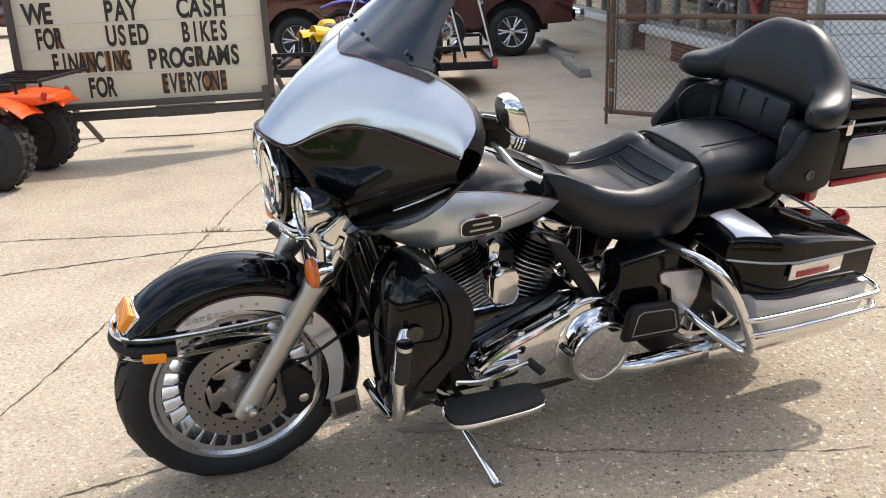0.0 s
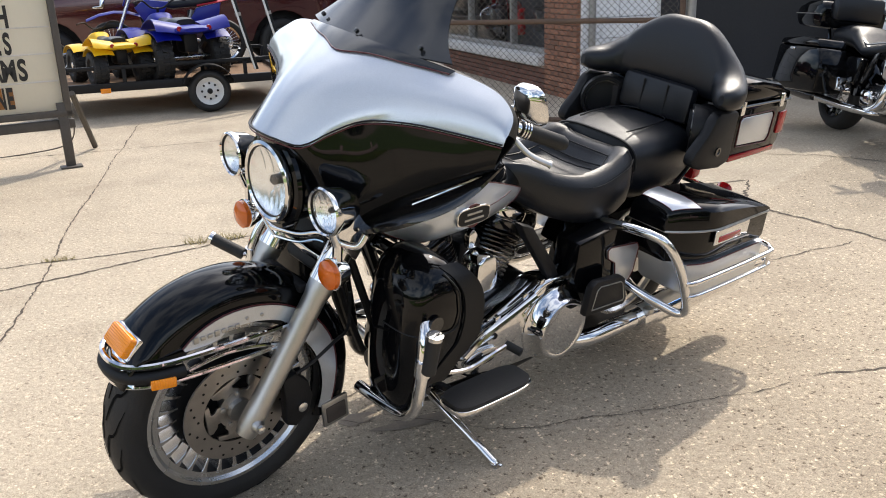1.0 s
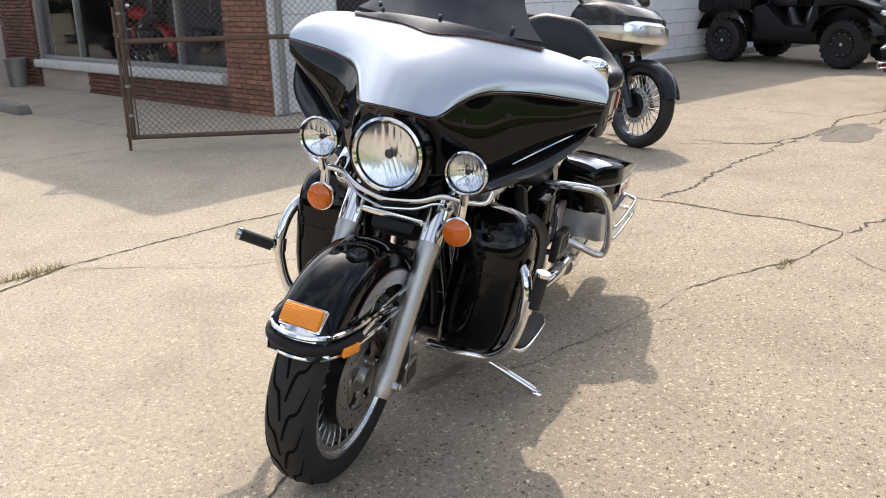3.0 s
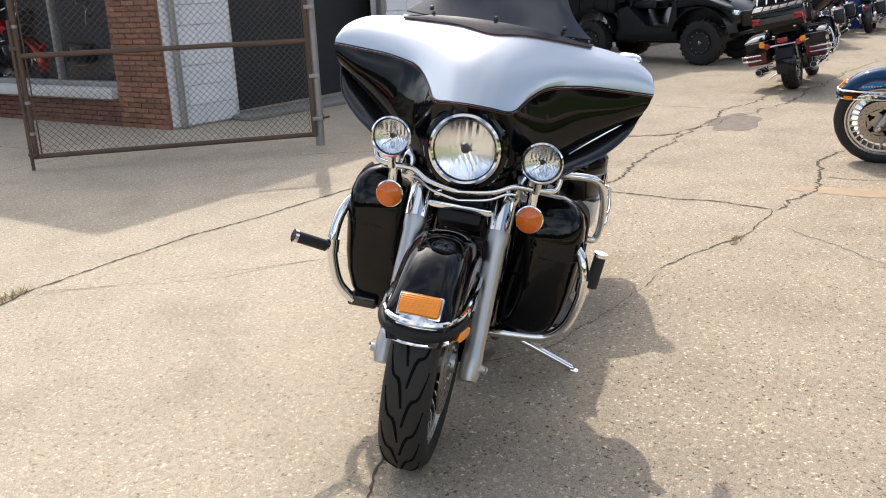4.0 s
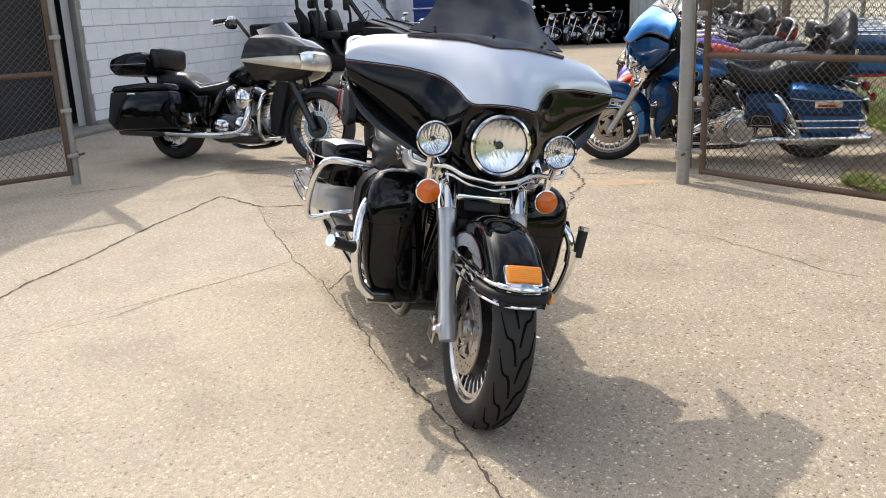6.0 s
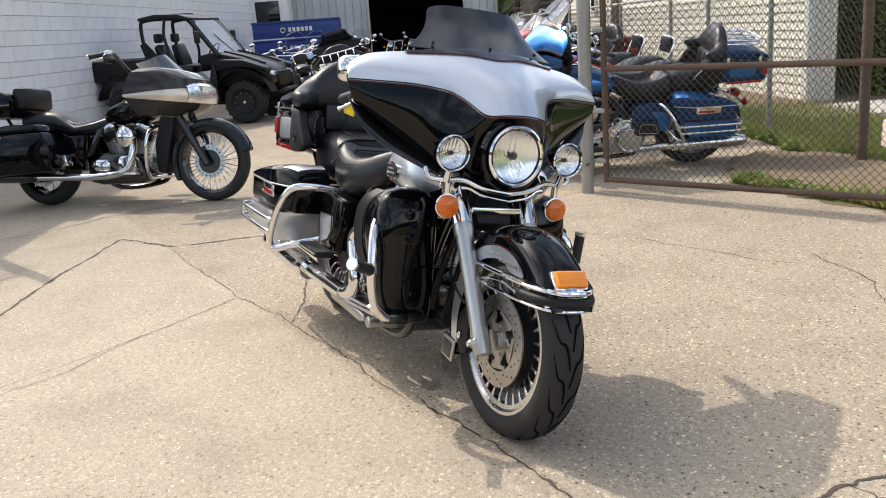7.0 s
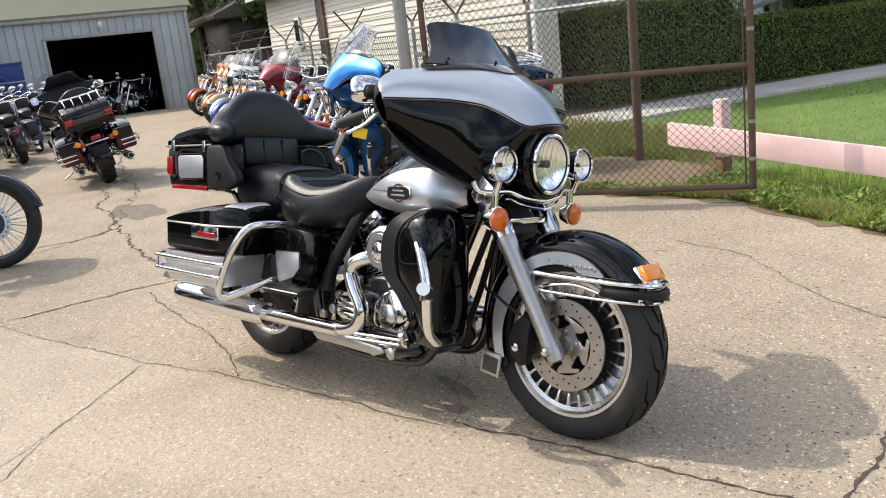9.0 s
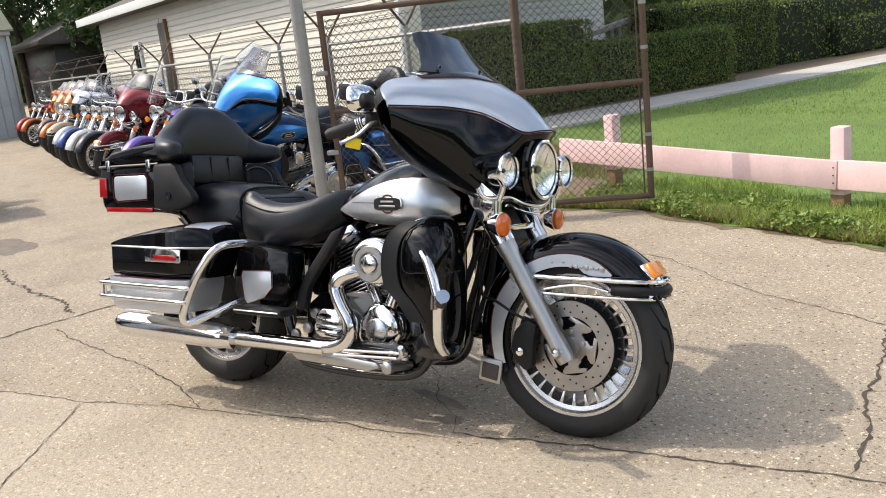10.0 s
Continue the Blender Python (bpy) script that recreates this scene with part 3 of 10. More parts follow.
def in_lawn(x, y):
    for (x0, y0), (x1, y1) in zip(edge, edge[1:]):
        if x0 <= x <= x1:
            return y < y0 + (y1 - y0) * (x - x0) / (x1 - x0)
    return False


def bare(x, y):
    """True on the trodden soil behind the open gate."""
    return ((x - 3.15) / 0.95) ** 2 + ((y + 0.75) / 0.55) ** 2 < 1 + 0.5 * noise.noise((x * 3, y * 3, 7))


def grass(name, n, box, h, material, label, keep=lambda x, y: True, w=0.004, spread=0.8):
    vs, fs = [], []
    x0, y0, x1, y1 = box
    r = random.Random(n)
    while len(fs) < n:
        x, y = r.uniform(x0, x1), r.uniform(y0, y1)
        if not (in_lawn(x, y) and keep(x, y)) or bare(x, y):
            continue
        hh = h * r.uniform(0.35, 1.1)
        a = r.uniform(0, 6.28)
        ww = w * r.uniform(0.6, 1.4)
        tx, ty = hh * spread * r.uniform(-1, 1), hh * spread * r.uniform(-1, 1)
        k = len(vs)
        vs += [(x - ww * math.cos(a), y - ww * math.sin(a), 0.01), (x + ww * math.cos(a), y + ww * math.sin(a), 0.01), (x + tx, y + ty, 0.02 + hh)]
        fs.append((k, k + 1, k + 2))
    me = bpy.data.meshes.new(name)
    me.from_pydata(vs, [], fs)
    me.materials.append(material)
    return tagged(new(name, me), label, "grass", kind="stuff")


grass("lawn_grass", 90000, (-4, -6.0, 6.0, -0.4), 0.045, M_GRASS, "short green lawn grass blades")
grass("lawn_grass", 70000, (-6, -16.0, 6.6, -5.5), 0.055, M_GRASS, "short green lawn grass blades", w=0.009)
grass("rough_grass", 15000, (-4, -1.6, 3.4, -0.35), 0.085, M_GRASS, "longer ragged grass at the yard edge", lambda x, y: y > -1.5 + 0.25 * math.sin(3 * x) and (x < 1.6 or y < -0.9), 0.0045)
grass("rough_grass", 5000, (-4, -0.75, 3.4, -0.35), 0.06, M_DRYGRASS, "dry ragged grass at the yard edge", lambda x, y: True, 0.0045)
grass("rough_grass", 9000, (-1.5, -0.80, 3.2, 0.1), 0.06, M_DRYGRASS, "dry creeping grass along the concrete", lambda x, y: not in_lawn(x, y + 0.20) and noise.noise((x * 3, y * 3, 0)) > -0.15, 0.006, 1.6)
grass("rough_grass", 12000, (-1.5, -0.95, 3.2, 0.1), 0.06, M_GRASS, "creeping green weeds along the concrete", lambda x, y: not in_lawn(x, y + 0.34) and noise.noise((x * 4, y * 4, 3)) > -0.05, 0.007, 1.5)
grass("tall_weeds", 9000, (2.6, -2.6, 7.2, -0.5), 0.17, M_DRYGRASS, "tall dry weeds by the fence", lambda x, y: abs(y + 1.6) < 1.0, 0.005, 0.7)
grass("tall_weeds", 12000, (2.0, -2.4, 7.0, -0.3), 0.13, M_GRASS, "green weeds by the fence", lambda x, y: x + y > 1.6, 0.005, 0.8)



def edge_y(x):
    for (x0, y0), (x1, y1) in zip(edge, edge[1:]):
        if x0 <= x <= x1:
            return y0 + (y1 - y0) * (x - x0) / (x1 - x0)
    return edge[-1][1]


def weeds(n, x0, x1, seed, size, label):
    """Creeping broad-leaved weeds in clumps along the lawn edge."""
    r = random.Random(seed)
    vs, fs = [], []
    while len(fs) < n:
        x = r.uniform(x0, x1)
        y = edge_y(x) + r.gauss(-0.20, 0.17)
        d = noise.noise((x * 2.6, y * 2.6, seed))
        if y > edge_y(x) + 0.05 or d < -0.05 or bare(x, y):
            continue
        p = Vector((x, y, 0.025 + (0.03 + 0.10 * max(0, d)) * r.random()))
        q = Euler((r.uniform(-0.9, 0.9), r.uniform(-0.9, 0.9), r.uniform(0, 6.28))).to_matrix()
        sz = size * r.uniform(0.5, 1.5)
        k = len(vs)
        vs += [tuple(p + q @ Vector(c) * sz) for c in ((-1, 0, 0), (-0.2, -0.5, 0.15), (1, 0, -0.1), (-0.2, 0.5, 0.15))]
        fs.append((k, k + 1, k + 2, k + 3))
    me = bpy.data.meshes.new("edge_weeds")
    me.from_pydata(vs, [], fs)
    me.materials.append(M_WEED)
    return tagged(new("edge_weeds", me), label, "weeds", kind="stuff")


weeds(9000, -1.6, 3.1, 3, 0.018, "broad-leaved green weeds along the yard edge")
weeds(5000, 3.3, 6.8, 5, 0.026, "broad-leaved weeds by the wire fence")

bm = bmesh.new()
rings(bm, [[(7.15 - 0.2 * math.exp(-((y + 2) / 2) ** 2) + dx, y, z) for dx, z in ((-1.15, 0.0), (-1.15, 0.075), (0, 0.075), (0.0, 0.0))] for y in (-1.9, -2.6, -3.5, -5, -8, -12, -16, -24)])
bm2 = bmesh.new()
for k in range(40):
    a = 2 * math.pi * k / 40
    bm2.verts.new((3.15 + 1.05 * math.cos(a) * rng.uniform(0.88, 1.1), -0.75 + 0.62 * math.sin(a) * rng.uniform(0.88, 1.1), 0.0375))
bm2.faces.new(bm2.verts)
solid("bare_soil", bm2, M_DIRT, "bare trodden soil behind the open gate", "soil", "structure")
bed = bmesh.new()
rings(bed, [[(x, y, 0.046) for x in (6.9, 10.5)] for y in (-2.2, -6.0, -10.0, -14.0, -20.0)], closed=False)
solid("planting_bed", bed, M_DIRT, "dark bare soil under the hedges", "soil", "structure")
solid("walkway", bm, M_WALKWAY, "pale concrete garden walkway", "walkway", "structure")


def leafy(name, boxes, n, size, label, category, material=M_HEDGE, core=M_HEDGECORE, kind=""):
    """A clipped hedge: a core darkened as its inner shade, under thousands of small leaves."""
    t = thing(name, label, category)
    r = random.Random(n)
    vs, fs = [], []
    total = sum((b[3] * b[4] * 2 + b[3] * b[5] * 2 + b[4] * b[5] * 2) for b in boxes)
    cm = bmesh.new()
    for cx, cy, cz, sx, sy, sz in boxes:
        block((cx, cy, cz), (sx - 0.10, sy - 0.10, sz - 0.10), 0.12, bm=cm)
        share = int(n * (sx * sy * 2 + sx * sz * 2 + sy * sz * 2) / total)
        for _ in range(share):
            f = r.choices(range(3), (sy * sz, sx * sz, sx * sy))[0]
            u = [r.uniform(-0.5, 0.5) for _ in range(3)]
            u[f] = r.choice((-0.5, 0.5))
            p = Vector((cx + u[0] * sx, cy + u[1] * sy, cz + u[2] * sz))
            p += Vector((r.gauss(0, 0.022), r.gauss(0, 0.022), r.gauss(0, 0.022)))
            wob = 0.035 * noise.noise(p * 2.3)
            p += Vector((wob, wob, wob))
            q = Euler((r.uniform(0, 6.28), r.uniform(0, 6.28), r.uniform(0, 6.28))).to_matrix()
            s = size * r.uniform(0.6, 1.4)
            k = len(vs)
            vs += [tuple(p + q @ Vector(c) * s) for c in ((-1, 0, 0), (0, -0.55, 0.12), (1, 0, 0), (0, 0.55, 0.12))]
            fs.append((k, k + 1, k + 2, k + 3))
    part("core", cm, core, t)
    me = bpy.data.meshes.new("leaves")
    me.from_pydata(vs, [], fs)
    me.materials.append(material)
    lv = new("leaves", me)
    lv.parent = t
    lv["kind"] = "stuff"
    return t


leafy("hedge", [(8.22, -5.05, 0.71, 1.25, 2.7, 1.42)], 42000, 0.020, "tall clipped dark green box hedge", "hedge")
leafy("hedge", [(7.98, -8.27, 0.52, 0.80, 3.72, 1.05)], 38000, 0.020, "lower clipped green box hedge along the walkway", "hedge")
leafy("hedge", [(9.05, -11.15, 0.78, 1.0, 3.6, 1.56)], 26000, 0.024, "tall dark green clipped hedge behind the lower one", "hedge")
leafy("shrub", [(10.2, -15.5, 0.7, 3.0, 5.0, 1.5), (9.2, -17.5, 0.45, 1.6, 4.5, 0.9)], 16000, 0.036, "dark green rounded garden shrubs", "shrub")

# ---- white siding house ----
house = thing("house", "long low house with cream lap siding and brown roof", "house")
HX0, HX1, HY, HZ = 7.6, 22.4, -2.75, 2.82
wbm = block(((9.45 + HX1) / 2, HY - 3.0, HZ / 2), (HX1 - 9.45 - 0.04, 5.9, HZ), 0.0)
block(((HX0 + 9.5) / 2 + 0.01, HY - 0.20, HZ / 2), (9.5 - HX0, 0.30, HZ), 0.0, bm=wbm)
wall = part("wall", wbm, M_SIDING, house)
course = 0.115
me_board = {}
for k in range(int(HZ / course)):
    for x0, x1 in ((HX0, 17.05), (17.55, HX1)) if k * course < 2.5 else ((HX0, HX1),):
        key = (x0, x1)
        if key not in me_board:
            me_board[key] = mesh_of("siding_board", prism([(0.0, 0.0), (0.024, 0.0), (0.020, 0.012), (0.003, course), (0.0, course)], x0, x1, 0, "X"), M_SIDING)
        ob = part("siding_board", me_board[key], None, wall)
        ob.matrix_basis = Matrix.Translation((0, HY - 0.045, 0.02 + k * course))
end_me = mesh_of("siding_board", prism([(-8.6, 0.0), (HY - 0.5, 0.0), (HY - 0.5, course * 0.95), (-8.6, course * 0.95)], 9.43, 9.47, 0.006, "X"), M_WHITE)
for k in range(int(HZ / course)):
    part("siding_board", end_me, None, wall, m=Matrix.Translation((0, 0, 0.02 + k * course)))
part("corner_board", block((HX0, HY, HZ / 2), (0.09, 0.09, HZ), 0.01), M_WHITE, house)
rf = bmesh.new()
rings(rf, [[(x, HY + 0.42, HZ - 0.02), (x, HY + 0.42, HZ + 0.14), (x, HY - 3.0, HZ + 1.35), (x, -9.0, HZ + 0.14), (x, -9.0, HZ - 0.02)] for x in (HX0 - 0.4, HX1 + 0.4)])
part("roof", rf, M_ROOF, house, "brown shingle roof")
part("fascia", block(((HX0 + HX1) / 2, HY + 0.43, HZ + 0.05), (HX1 - HX0 + 0.84, 0.03, 0.19), 0.006), M_WHITE, house, "white eave board")
dr = part("door", block((17.3, HY - 0.01, 1.22), (0.50, 0.06, 2.44), 0.01), M_BROWN, house, "narrow dark brown door")
part("door_frame", block((17.02, HY + 0.0, 1.25), (0.06, 0.10, 2.5), 0.008), M_RAWWOOD, dr)
wn1 = part("window", block((19.3, HY + 0.0, 1.75), (0.5, 0.08, 0.75), 0.01), M_WHITE, house, "small white-framed window")
part("pane", block((19.3, HY + 0.042, 1.75), (0.38, 0.01, 0.62), 0.002), M_TINT, wn1)
bal = thing("porch_balustrade", "grey stone balustrade with turned balusters", "balustrade")
part("handrail", prism([(-7.7, 1.02), (-7.7, 1.12), (-10.2, 1.55), (-10.2, 1.45)], 9.42, 9.62, 0.02, "X"), M_STONE, bal)
part("bottom_rail", prism([(-7.7, 0.55), (-7.7, 0.64), (-10.2, 1.07), (-10.2, 0.98)], 9.44, 9.60, 0.01, "X"), M_STONE, bal)
me = mesh_of("baluster", turned([(0, 0.05), (0.05, 0.05), (0.07, 0.03), (0.16, 0.062), (0.26, 0.036), (0.36, 0.028), (0.39, 0.045), (0.42, 0.045)], (0, 0, 0), (0, 0, 1), 12), M_STONE)
for k in range(11):
    y = -7.85 - 0.22 * k
    part("baluster", me, None, bal, m=Matrix.Translation((9.52, y, 0.62 + (-7.7 - y) * 0.172)))
part("plinth", prism([(-7.6, 0.0), (-7.6, 0.56), (-10.3, 1.0), (-10.3, 0.0)], 9.40, 9.64, 0.01, "X"), M_STONE, bal)

# ---- pink rail fence ----
pink = thing("rail_fence", "low rail fence with peeling pink paint on wooden posts", "fence")


def pink_y(x):
    return -1.03 - 0.066 * (2.71 - x)


def pink_z(x):
    return max(0.20, 0.352 - 0.047 * (2.71 - x))


for x0, x1, tw in ((0.36, 2.72, 0.0), (-2.1, 0.355, 0.004), (-4.6, -2.105, 0.0)):
    ln = Vector((x1 - x0, pink_y(x1) - pink_y(x0), 0))
    zc = (pink_z(x0) + pink_z(x1)) / 2
    m = Matrix.Translation(((x0 + x1) / 2, (pink_y(x0) + pink_y(x1)) / 2 + 0.07, zc + tw)) @ Matrix.Rotation(math.atan2(ln.y, ln.x), 4, "Z") @ Matrix.Rotation(-math.atan2(pink_z(x1) - pink_z(x0), x1 - x0), 4, "Y")
    part("rail", block((0, 0, 0), (ln.length, 0.040, 0.185), 0.005), M_PINK, pink, "broad pink plank", m=m)
for x in (2.22, 0.38, -1.75, -3.9):
    p = part("post", block((0, 0, 0.35), (0.095, 0.095, 0.44), 0.008), M_PINK, pink, "pink post with bare wooden foot", m=Matrix.Translation((x, pink_y(x), pink_z(x) - 0.27)))
    part("post_foot", block((0, 0, 0.05), (0.093, 0.093, 0.20), 0.006), M_RAWWOOD, p)
    for dz in (-0.05, 0.0, 0.05):
        part("nail", turned([(0, 0.006), (0.003, 0.005)], (0, 0.092, 0.27 + dz), (0, 1, 0), 8), M_RUST, p)


# ---- gates and fence ----
def chain_link(w, h, x0=0.0, z0=0.0, cell=0.054, r=0.0030):
    """Diamond wire netting in the xz plane, one zigzag wire a column."""
    bm = bmesh.new()
    n, rows = int(2 * w / cell), int(h / cell)
    for i in range(n + 1):
        pts = []
        for j in range(rows * 2 + 1):
            side = 1 if ((j + i) % 2) else -1
            px = min(max(x0 + i * cell / 2 + side * cell / 4 * 1.03, x0), x0 + w)
            pts.append((px, 0.0022 * side, z0 + j * cell / 2))
        loops = []
        for q in pts:
            loops.append([(q[0] + r, q[1], q[2]), (q[0] - r * 0.5, q[1] + r, q[2]), (q[0] - r * 0.5, q[1] - r, q[2])])
        rings(bm, loops, caps=False)
    return bm


def gate_leaf(a, b, label, foot=False, top=1.78):
    """A pipe-framed gate leaf from its hinge at a to its free end b."""
    A, B = Vector((*a, 0)), Vector((*b, 0))
    d = B - A
    g = thing("gate_leaf", label, "gate", Matrix.Translation(A) @ Matrix.Rotation(math.atan2(d.y, d.x), 4, "Z"))
    L = d.length
    for z, nm in ((0.11, "bottom_rail"), (0.92, "middle_rail"), (top, "top_rail")):
        part(nm, tube([(0.07, 0, z), (L, 0, z)], 0.021, 12), M_RUST, g, "rusty pipe rail")
    for x in (0.07, L):
        part("upright", tube([(x, 0, 0.09), (x, 0, top + 0.02)], 0.023, 12), M_RUST, g, "rusty pipe upright")
    part("wire_netting", chain_link(L - 0.12, top - 0.15, 0.10, 0.12), M_WIRE, g, "rusty chain-link netting")
    part("tension_rod", tube([(L - 0.045, 0, 0.12), (L - 0.045, 0, top)], 0.006, 8), M_RUST, g)
    for z in (0.30, 0.55, 1.15, 1.45):
        part("rod_clip", turned([(-0.012, 0.027), (0.012, 0.027)], (L, 0, z), (0, 0, 1), 12), M_GALV, g)
    for z in (0.25, 0.62, 1.2):
        part("hinge", block((0.035, 0, z), (0.09, 0.06, 0.035), 0.008), M_GALV, g, "galvanised hinge")
    if foot:
        part("drop_rod", tube([(L + 0.035, 0.02, 0.0), (L + 0.035, 0.02, 1.2)], 0.014, 10), M_RUST, g, "rusty drop rod")
        part("rod_guide", block((L + 0.02, 0.01, 0.13), (0.07, 0.06, 0.03), 0.006), M_RUST, g)
        part("rod_guide", block((L + 0.02, 0.01, 0.98), (0.07, 0.06, 0.03), 0.006), M_RUST, g)
    return g


def post(x, y, h, r, material, label, lean=(0, 0)):
    p = solid("gate_post", turned([(0, r), (h, r), (h + 0.02, r * 0.6)], (0, 0, 0), (lean[0], lean[1], 1), 18), material, label, "post", m=Matrix.Translation((x, y, 0)))
    return p


gate_leaf((3.37, 5.93), (1.62, 7.52), "open rusty pipe gate leaf with chain-link netting", True)
gate_leaf((3.13, 1.00), (1.50, -0.66), "open rusty pipe gate leaf standing over the grass edge", False, 1.62)
gp = post(3.40, 5.99, 2.2, 0.042, M_GALV, "grey galvanised gate post on the concrete")
part("post_collar", turned([(0, 0.055), (0.06, 0.055)], (0, 0, 0.22), (0, 0, 1), 16), M_GALV, gp, "bolted collar")
part("collar_bolt", tube([(-0.02, -0.075, 0.25), (0.06, -0.075, 0.25)], 0.010, 8), M_RUST, gp)
rp = post(3.19, 1.07, 2.2, 0.047, M_GALV, "grey galvanised gate post with rusty collar")
part("post_collar", turned([(0, 0.06), (0.05, 0.06)], (0, 0, 0.20), (0, 0, 1), 16), M_GALV, rp)
part("collar_bolt", tube([(-0.09, 0.02, 0.225), (0.12, -0.09, 0.225)], 0.010, 8), M_RUST, rp)
part("latch_pipe", tube([(0.09, -0.05, 0.10), (0.09, -0.05, 2.1)], 0.024, 12), M_RAWWOOD, rp, "rust-orange inner pipe")

fence = thing("wire_fence", "chain-link fence topped with barbed-wire arms", "fence")
FX = [3.44, 5.2, 6.9, 8.28, 10.79, 13.2, 14.9, 17.3, 19.7, 22.1, 24.4]
for k, x in enumerate(FX):
    big = k == 0
    ps = part("post", tube([(x, -1.2, 0), (x, -1.2, 1.55 if not big else 2.1)], 0.026 if not big else 0.04, 10), M_RUST if big else M_GALV, fence, "rusty end post" if big else "grey pipe post")
    if not big:
        for s in (-1, 1):
            part("barb_arm", tube([(x, -1.2, 1.53), (x + 0.02, -1.2 + s * 0.26, 1.86)], 0.014, 6), M_RUST, ps, "slanted barbed-wire arm")
part("top_rail", tube([(3.44, -1.2, 1.45), (24.4, -1.2, 1.45)], 0.02, 8), M_GALV, fence)
for s in (-1, 1):
    for f in (0.45, 0.95):
        part("barbed_wire", tube([(x, -1.2 + s * 0.26 * f, 1.53 + 0.33 * f - (0.02 if k % 2 else 0)) for k, x in enumerate(FX[1:])], 0.003, 4), M_WIRE, fence)
nt = part("wire_netting", chain_link(20.9, 1.4, 0, 0.04, 0.075, 0.0024), M_WIRE, fence, "chain-link netting", m=Matrix.Translation((3.46, -1.2, 0)))

# ---- brick shop and white block wall ----
shop = thing("shop_building", "brick shopfront with large display windows and white painted block side", "building", kind="structure")
BX, BY0, BY1, BH = 3.56, 8.16, 22.0, 4.2
WIN = [(8.95, 13.95), (16.25, 21.2)]
front = part("wall_front", bmesh.new(), M_MORTAR, shop, "brown brick shopfront")
bm = bmesh.new()
for y0, y1, z0, z1 in ((BY0, 8.93, 0, BH), (8.93, 13.97, 0, 0.30), (8.93, 13.97, 2.7, BH), (13.97, 16.23, 0, BH), (16.23, 21.22, 0, 0.30), (16.23, 21.22, 2.7, BH), (21.22, BY1, 0, BH)):
    block((BX + 0.14, (y0 + y1) / 2, (z0 + z1) / 2), (0.25, y1 - y0, z1 - z0), 0, bm=bm)
bm.to_mesh(front.data)
bm.free()
for j, (y0, y1) in enumerate(WIN):
    wd = part("window_frame", block((BX + 0.10, (y0 + y1) / 2, 2.68), (0.10, y1 - y0, 0.07), 0.006), M_GALV, shop, "grey metal shop window frame")
    part("window_frame", block((BX + 0.10, (y0 + y1) / 2, 0.44), (0.10, y1 - y0, 0.06), 0.006), M_GALV, shop)
    ys = [y0 + 0.03, 10.05, 11.5, 12.7, y1 - 0.03] if j == 0 else [y0 + 0.03, 17.6, 19.2, y1 - 0.03]
    for y in ys:
        part("mullion", block((BX + 0.10, y, 1.56), (0.09, 0.05, 2.2), 0.006), M_GALV, wd)
    for a, b in zip(ys, ys[1:]):
        pn = part("pane", block((BX + 0.12, (a + b) / 2, 1.56), (0.008, b - a - 0.04, 2.18), 0), M_LENS, wd, "clear shop glass")
        pn.visible_shadow = False
    sl = part("sill", block((BX + 0.0, (y0 + y1) / 2, 0.355), (0.20, y1 - y0 + 0.02, 0.11), 0.012), M_SILL, shop, "chalky white window sill")
room = part("room", block((BX + 3.0, 15.0, 1.6), (5.6, 13.4, 3.2), 0), M_INDOORSHADE, shop, "dim showroom")
bmr = bmesh.new()
bmr.from_mesh(room.data)
bmesh.ops.delete(bmr, geom=[f for f in bmr.faces if f.calc_center_median().x < BX + 0.4], context="FACES_ONLY")
bmr.to_mesh(room.data)
bmr.free()
part("roof", block((BX + 6.0, 15.0, BH + 0.05), (12.0, 14.2, 0.15), 0.01), M_PATCH, shop)
part("room_floor", block((BX + 2.9, 15.0, 0.14), (5.3, 13.2, 0.2), 0), M_SHOPFLOOR, shop)
part("down_pipe", tube([(3.66, 8.06, 0.02), (3.66, 8.06, 3.6)], 0.036, 12), M_GALV, shop, "grey pipe at the brick corner")
part("plant_pot", turned([(0, 0.13), (0.42, 0.17)], (3.35, 14.35, 0), (0, 0, 1), 18), M_GALV, shop)

# white wall from the brick corner to the far sheds, with a wide doorway
W0, W1 = Vector((3.58, 8.13, 0)), Vector((23.4, 6.49, 0))
WL = (W1 - W0).length
wm = Matrix.Translation(W0) @ Matrix.Rotation(math.atan2(W1.y - W0.y, W1.x - W0.x), 4, "Z")
white = part("wall_side", bmesh.new(), M_MORTAR, shop, "white painted block wall with a dark doorway")
white.matrix_basis = wm
bm = bmesh.new()
D0, D1, DH = 0.84, 3.42, 2.75
for x0, x1, z0, z1 in ((0.0, D0, 0, BH), (D0, D1, DH, BH), (D1, WL, 0, BH)):
    block(((x0 + x1) / 2, 0.13, (z0 + z1) / 2), (x1 - x0, 0.22, z1 - z0), 0, bm=bm)
bm.to_mesh(white.data)
bm.free()
white.data.materials.clear()
white.data.materials.append(M_BLOCK)
fr = part("door_frame", block((D1 - 0.03, 0.03, DH / 2), (0.09, 0.10, DH), 0.008), M_GALV, white, "grey steel door frame")
part("door_frame", block((D0 + 0.03, 0.06, DH / 2), (0.05, 0.06, DH), 0.006), M_WHITE, white)
part("door_step", block(((D0 + D1) / 2, -0.10, 0.025), (D1 - D0 + 0.2, 0.45, 0.05), 0.01), M_KERB, white, "low concrete doorstep")
part("wall_foot", block(((D1 + WL) / 2, -0.03, 0.05), (WL - D1, 0.08, 0.10), 0.01), M_KERB, white, "grey wall foot")
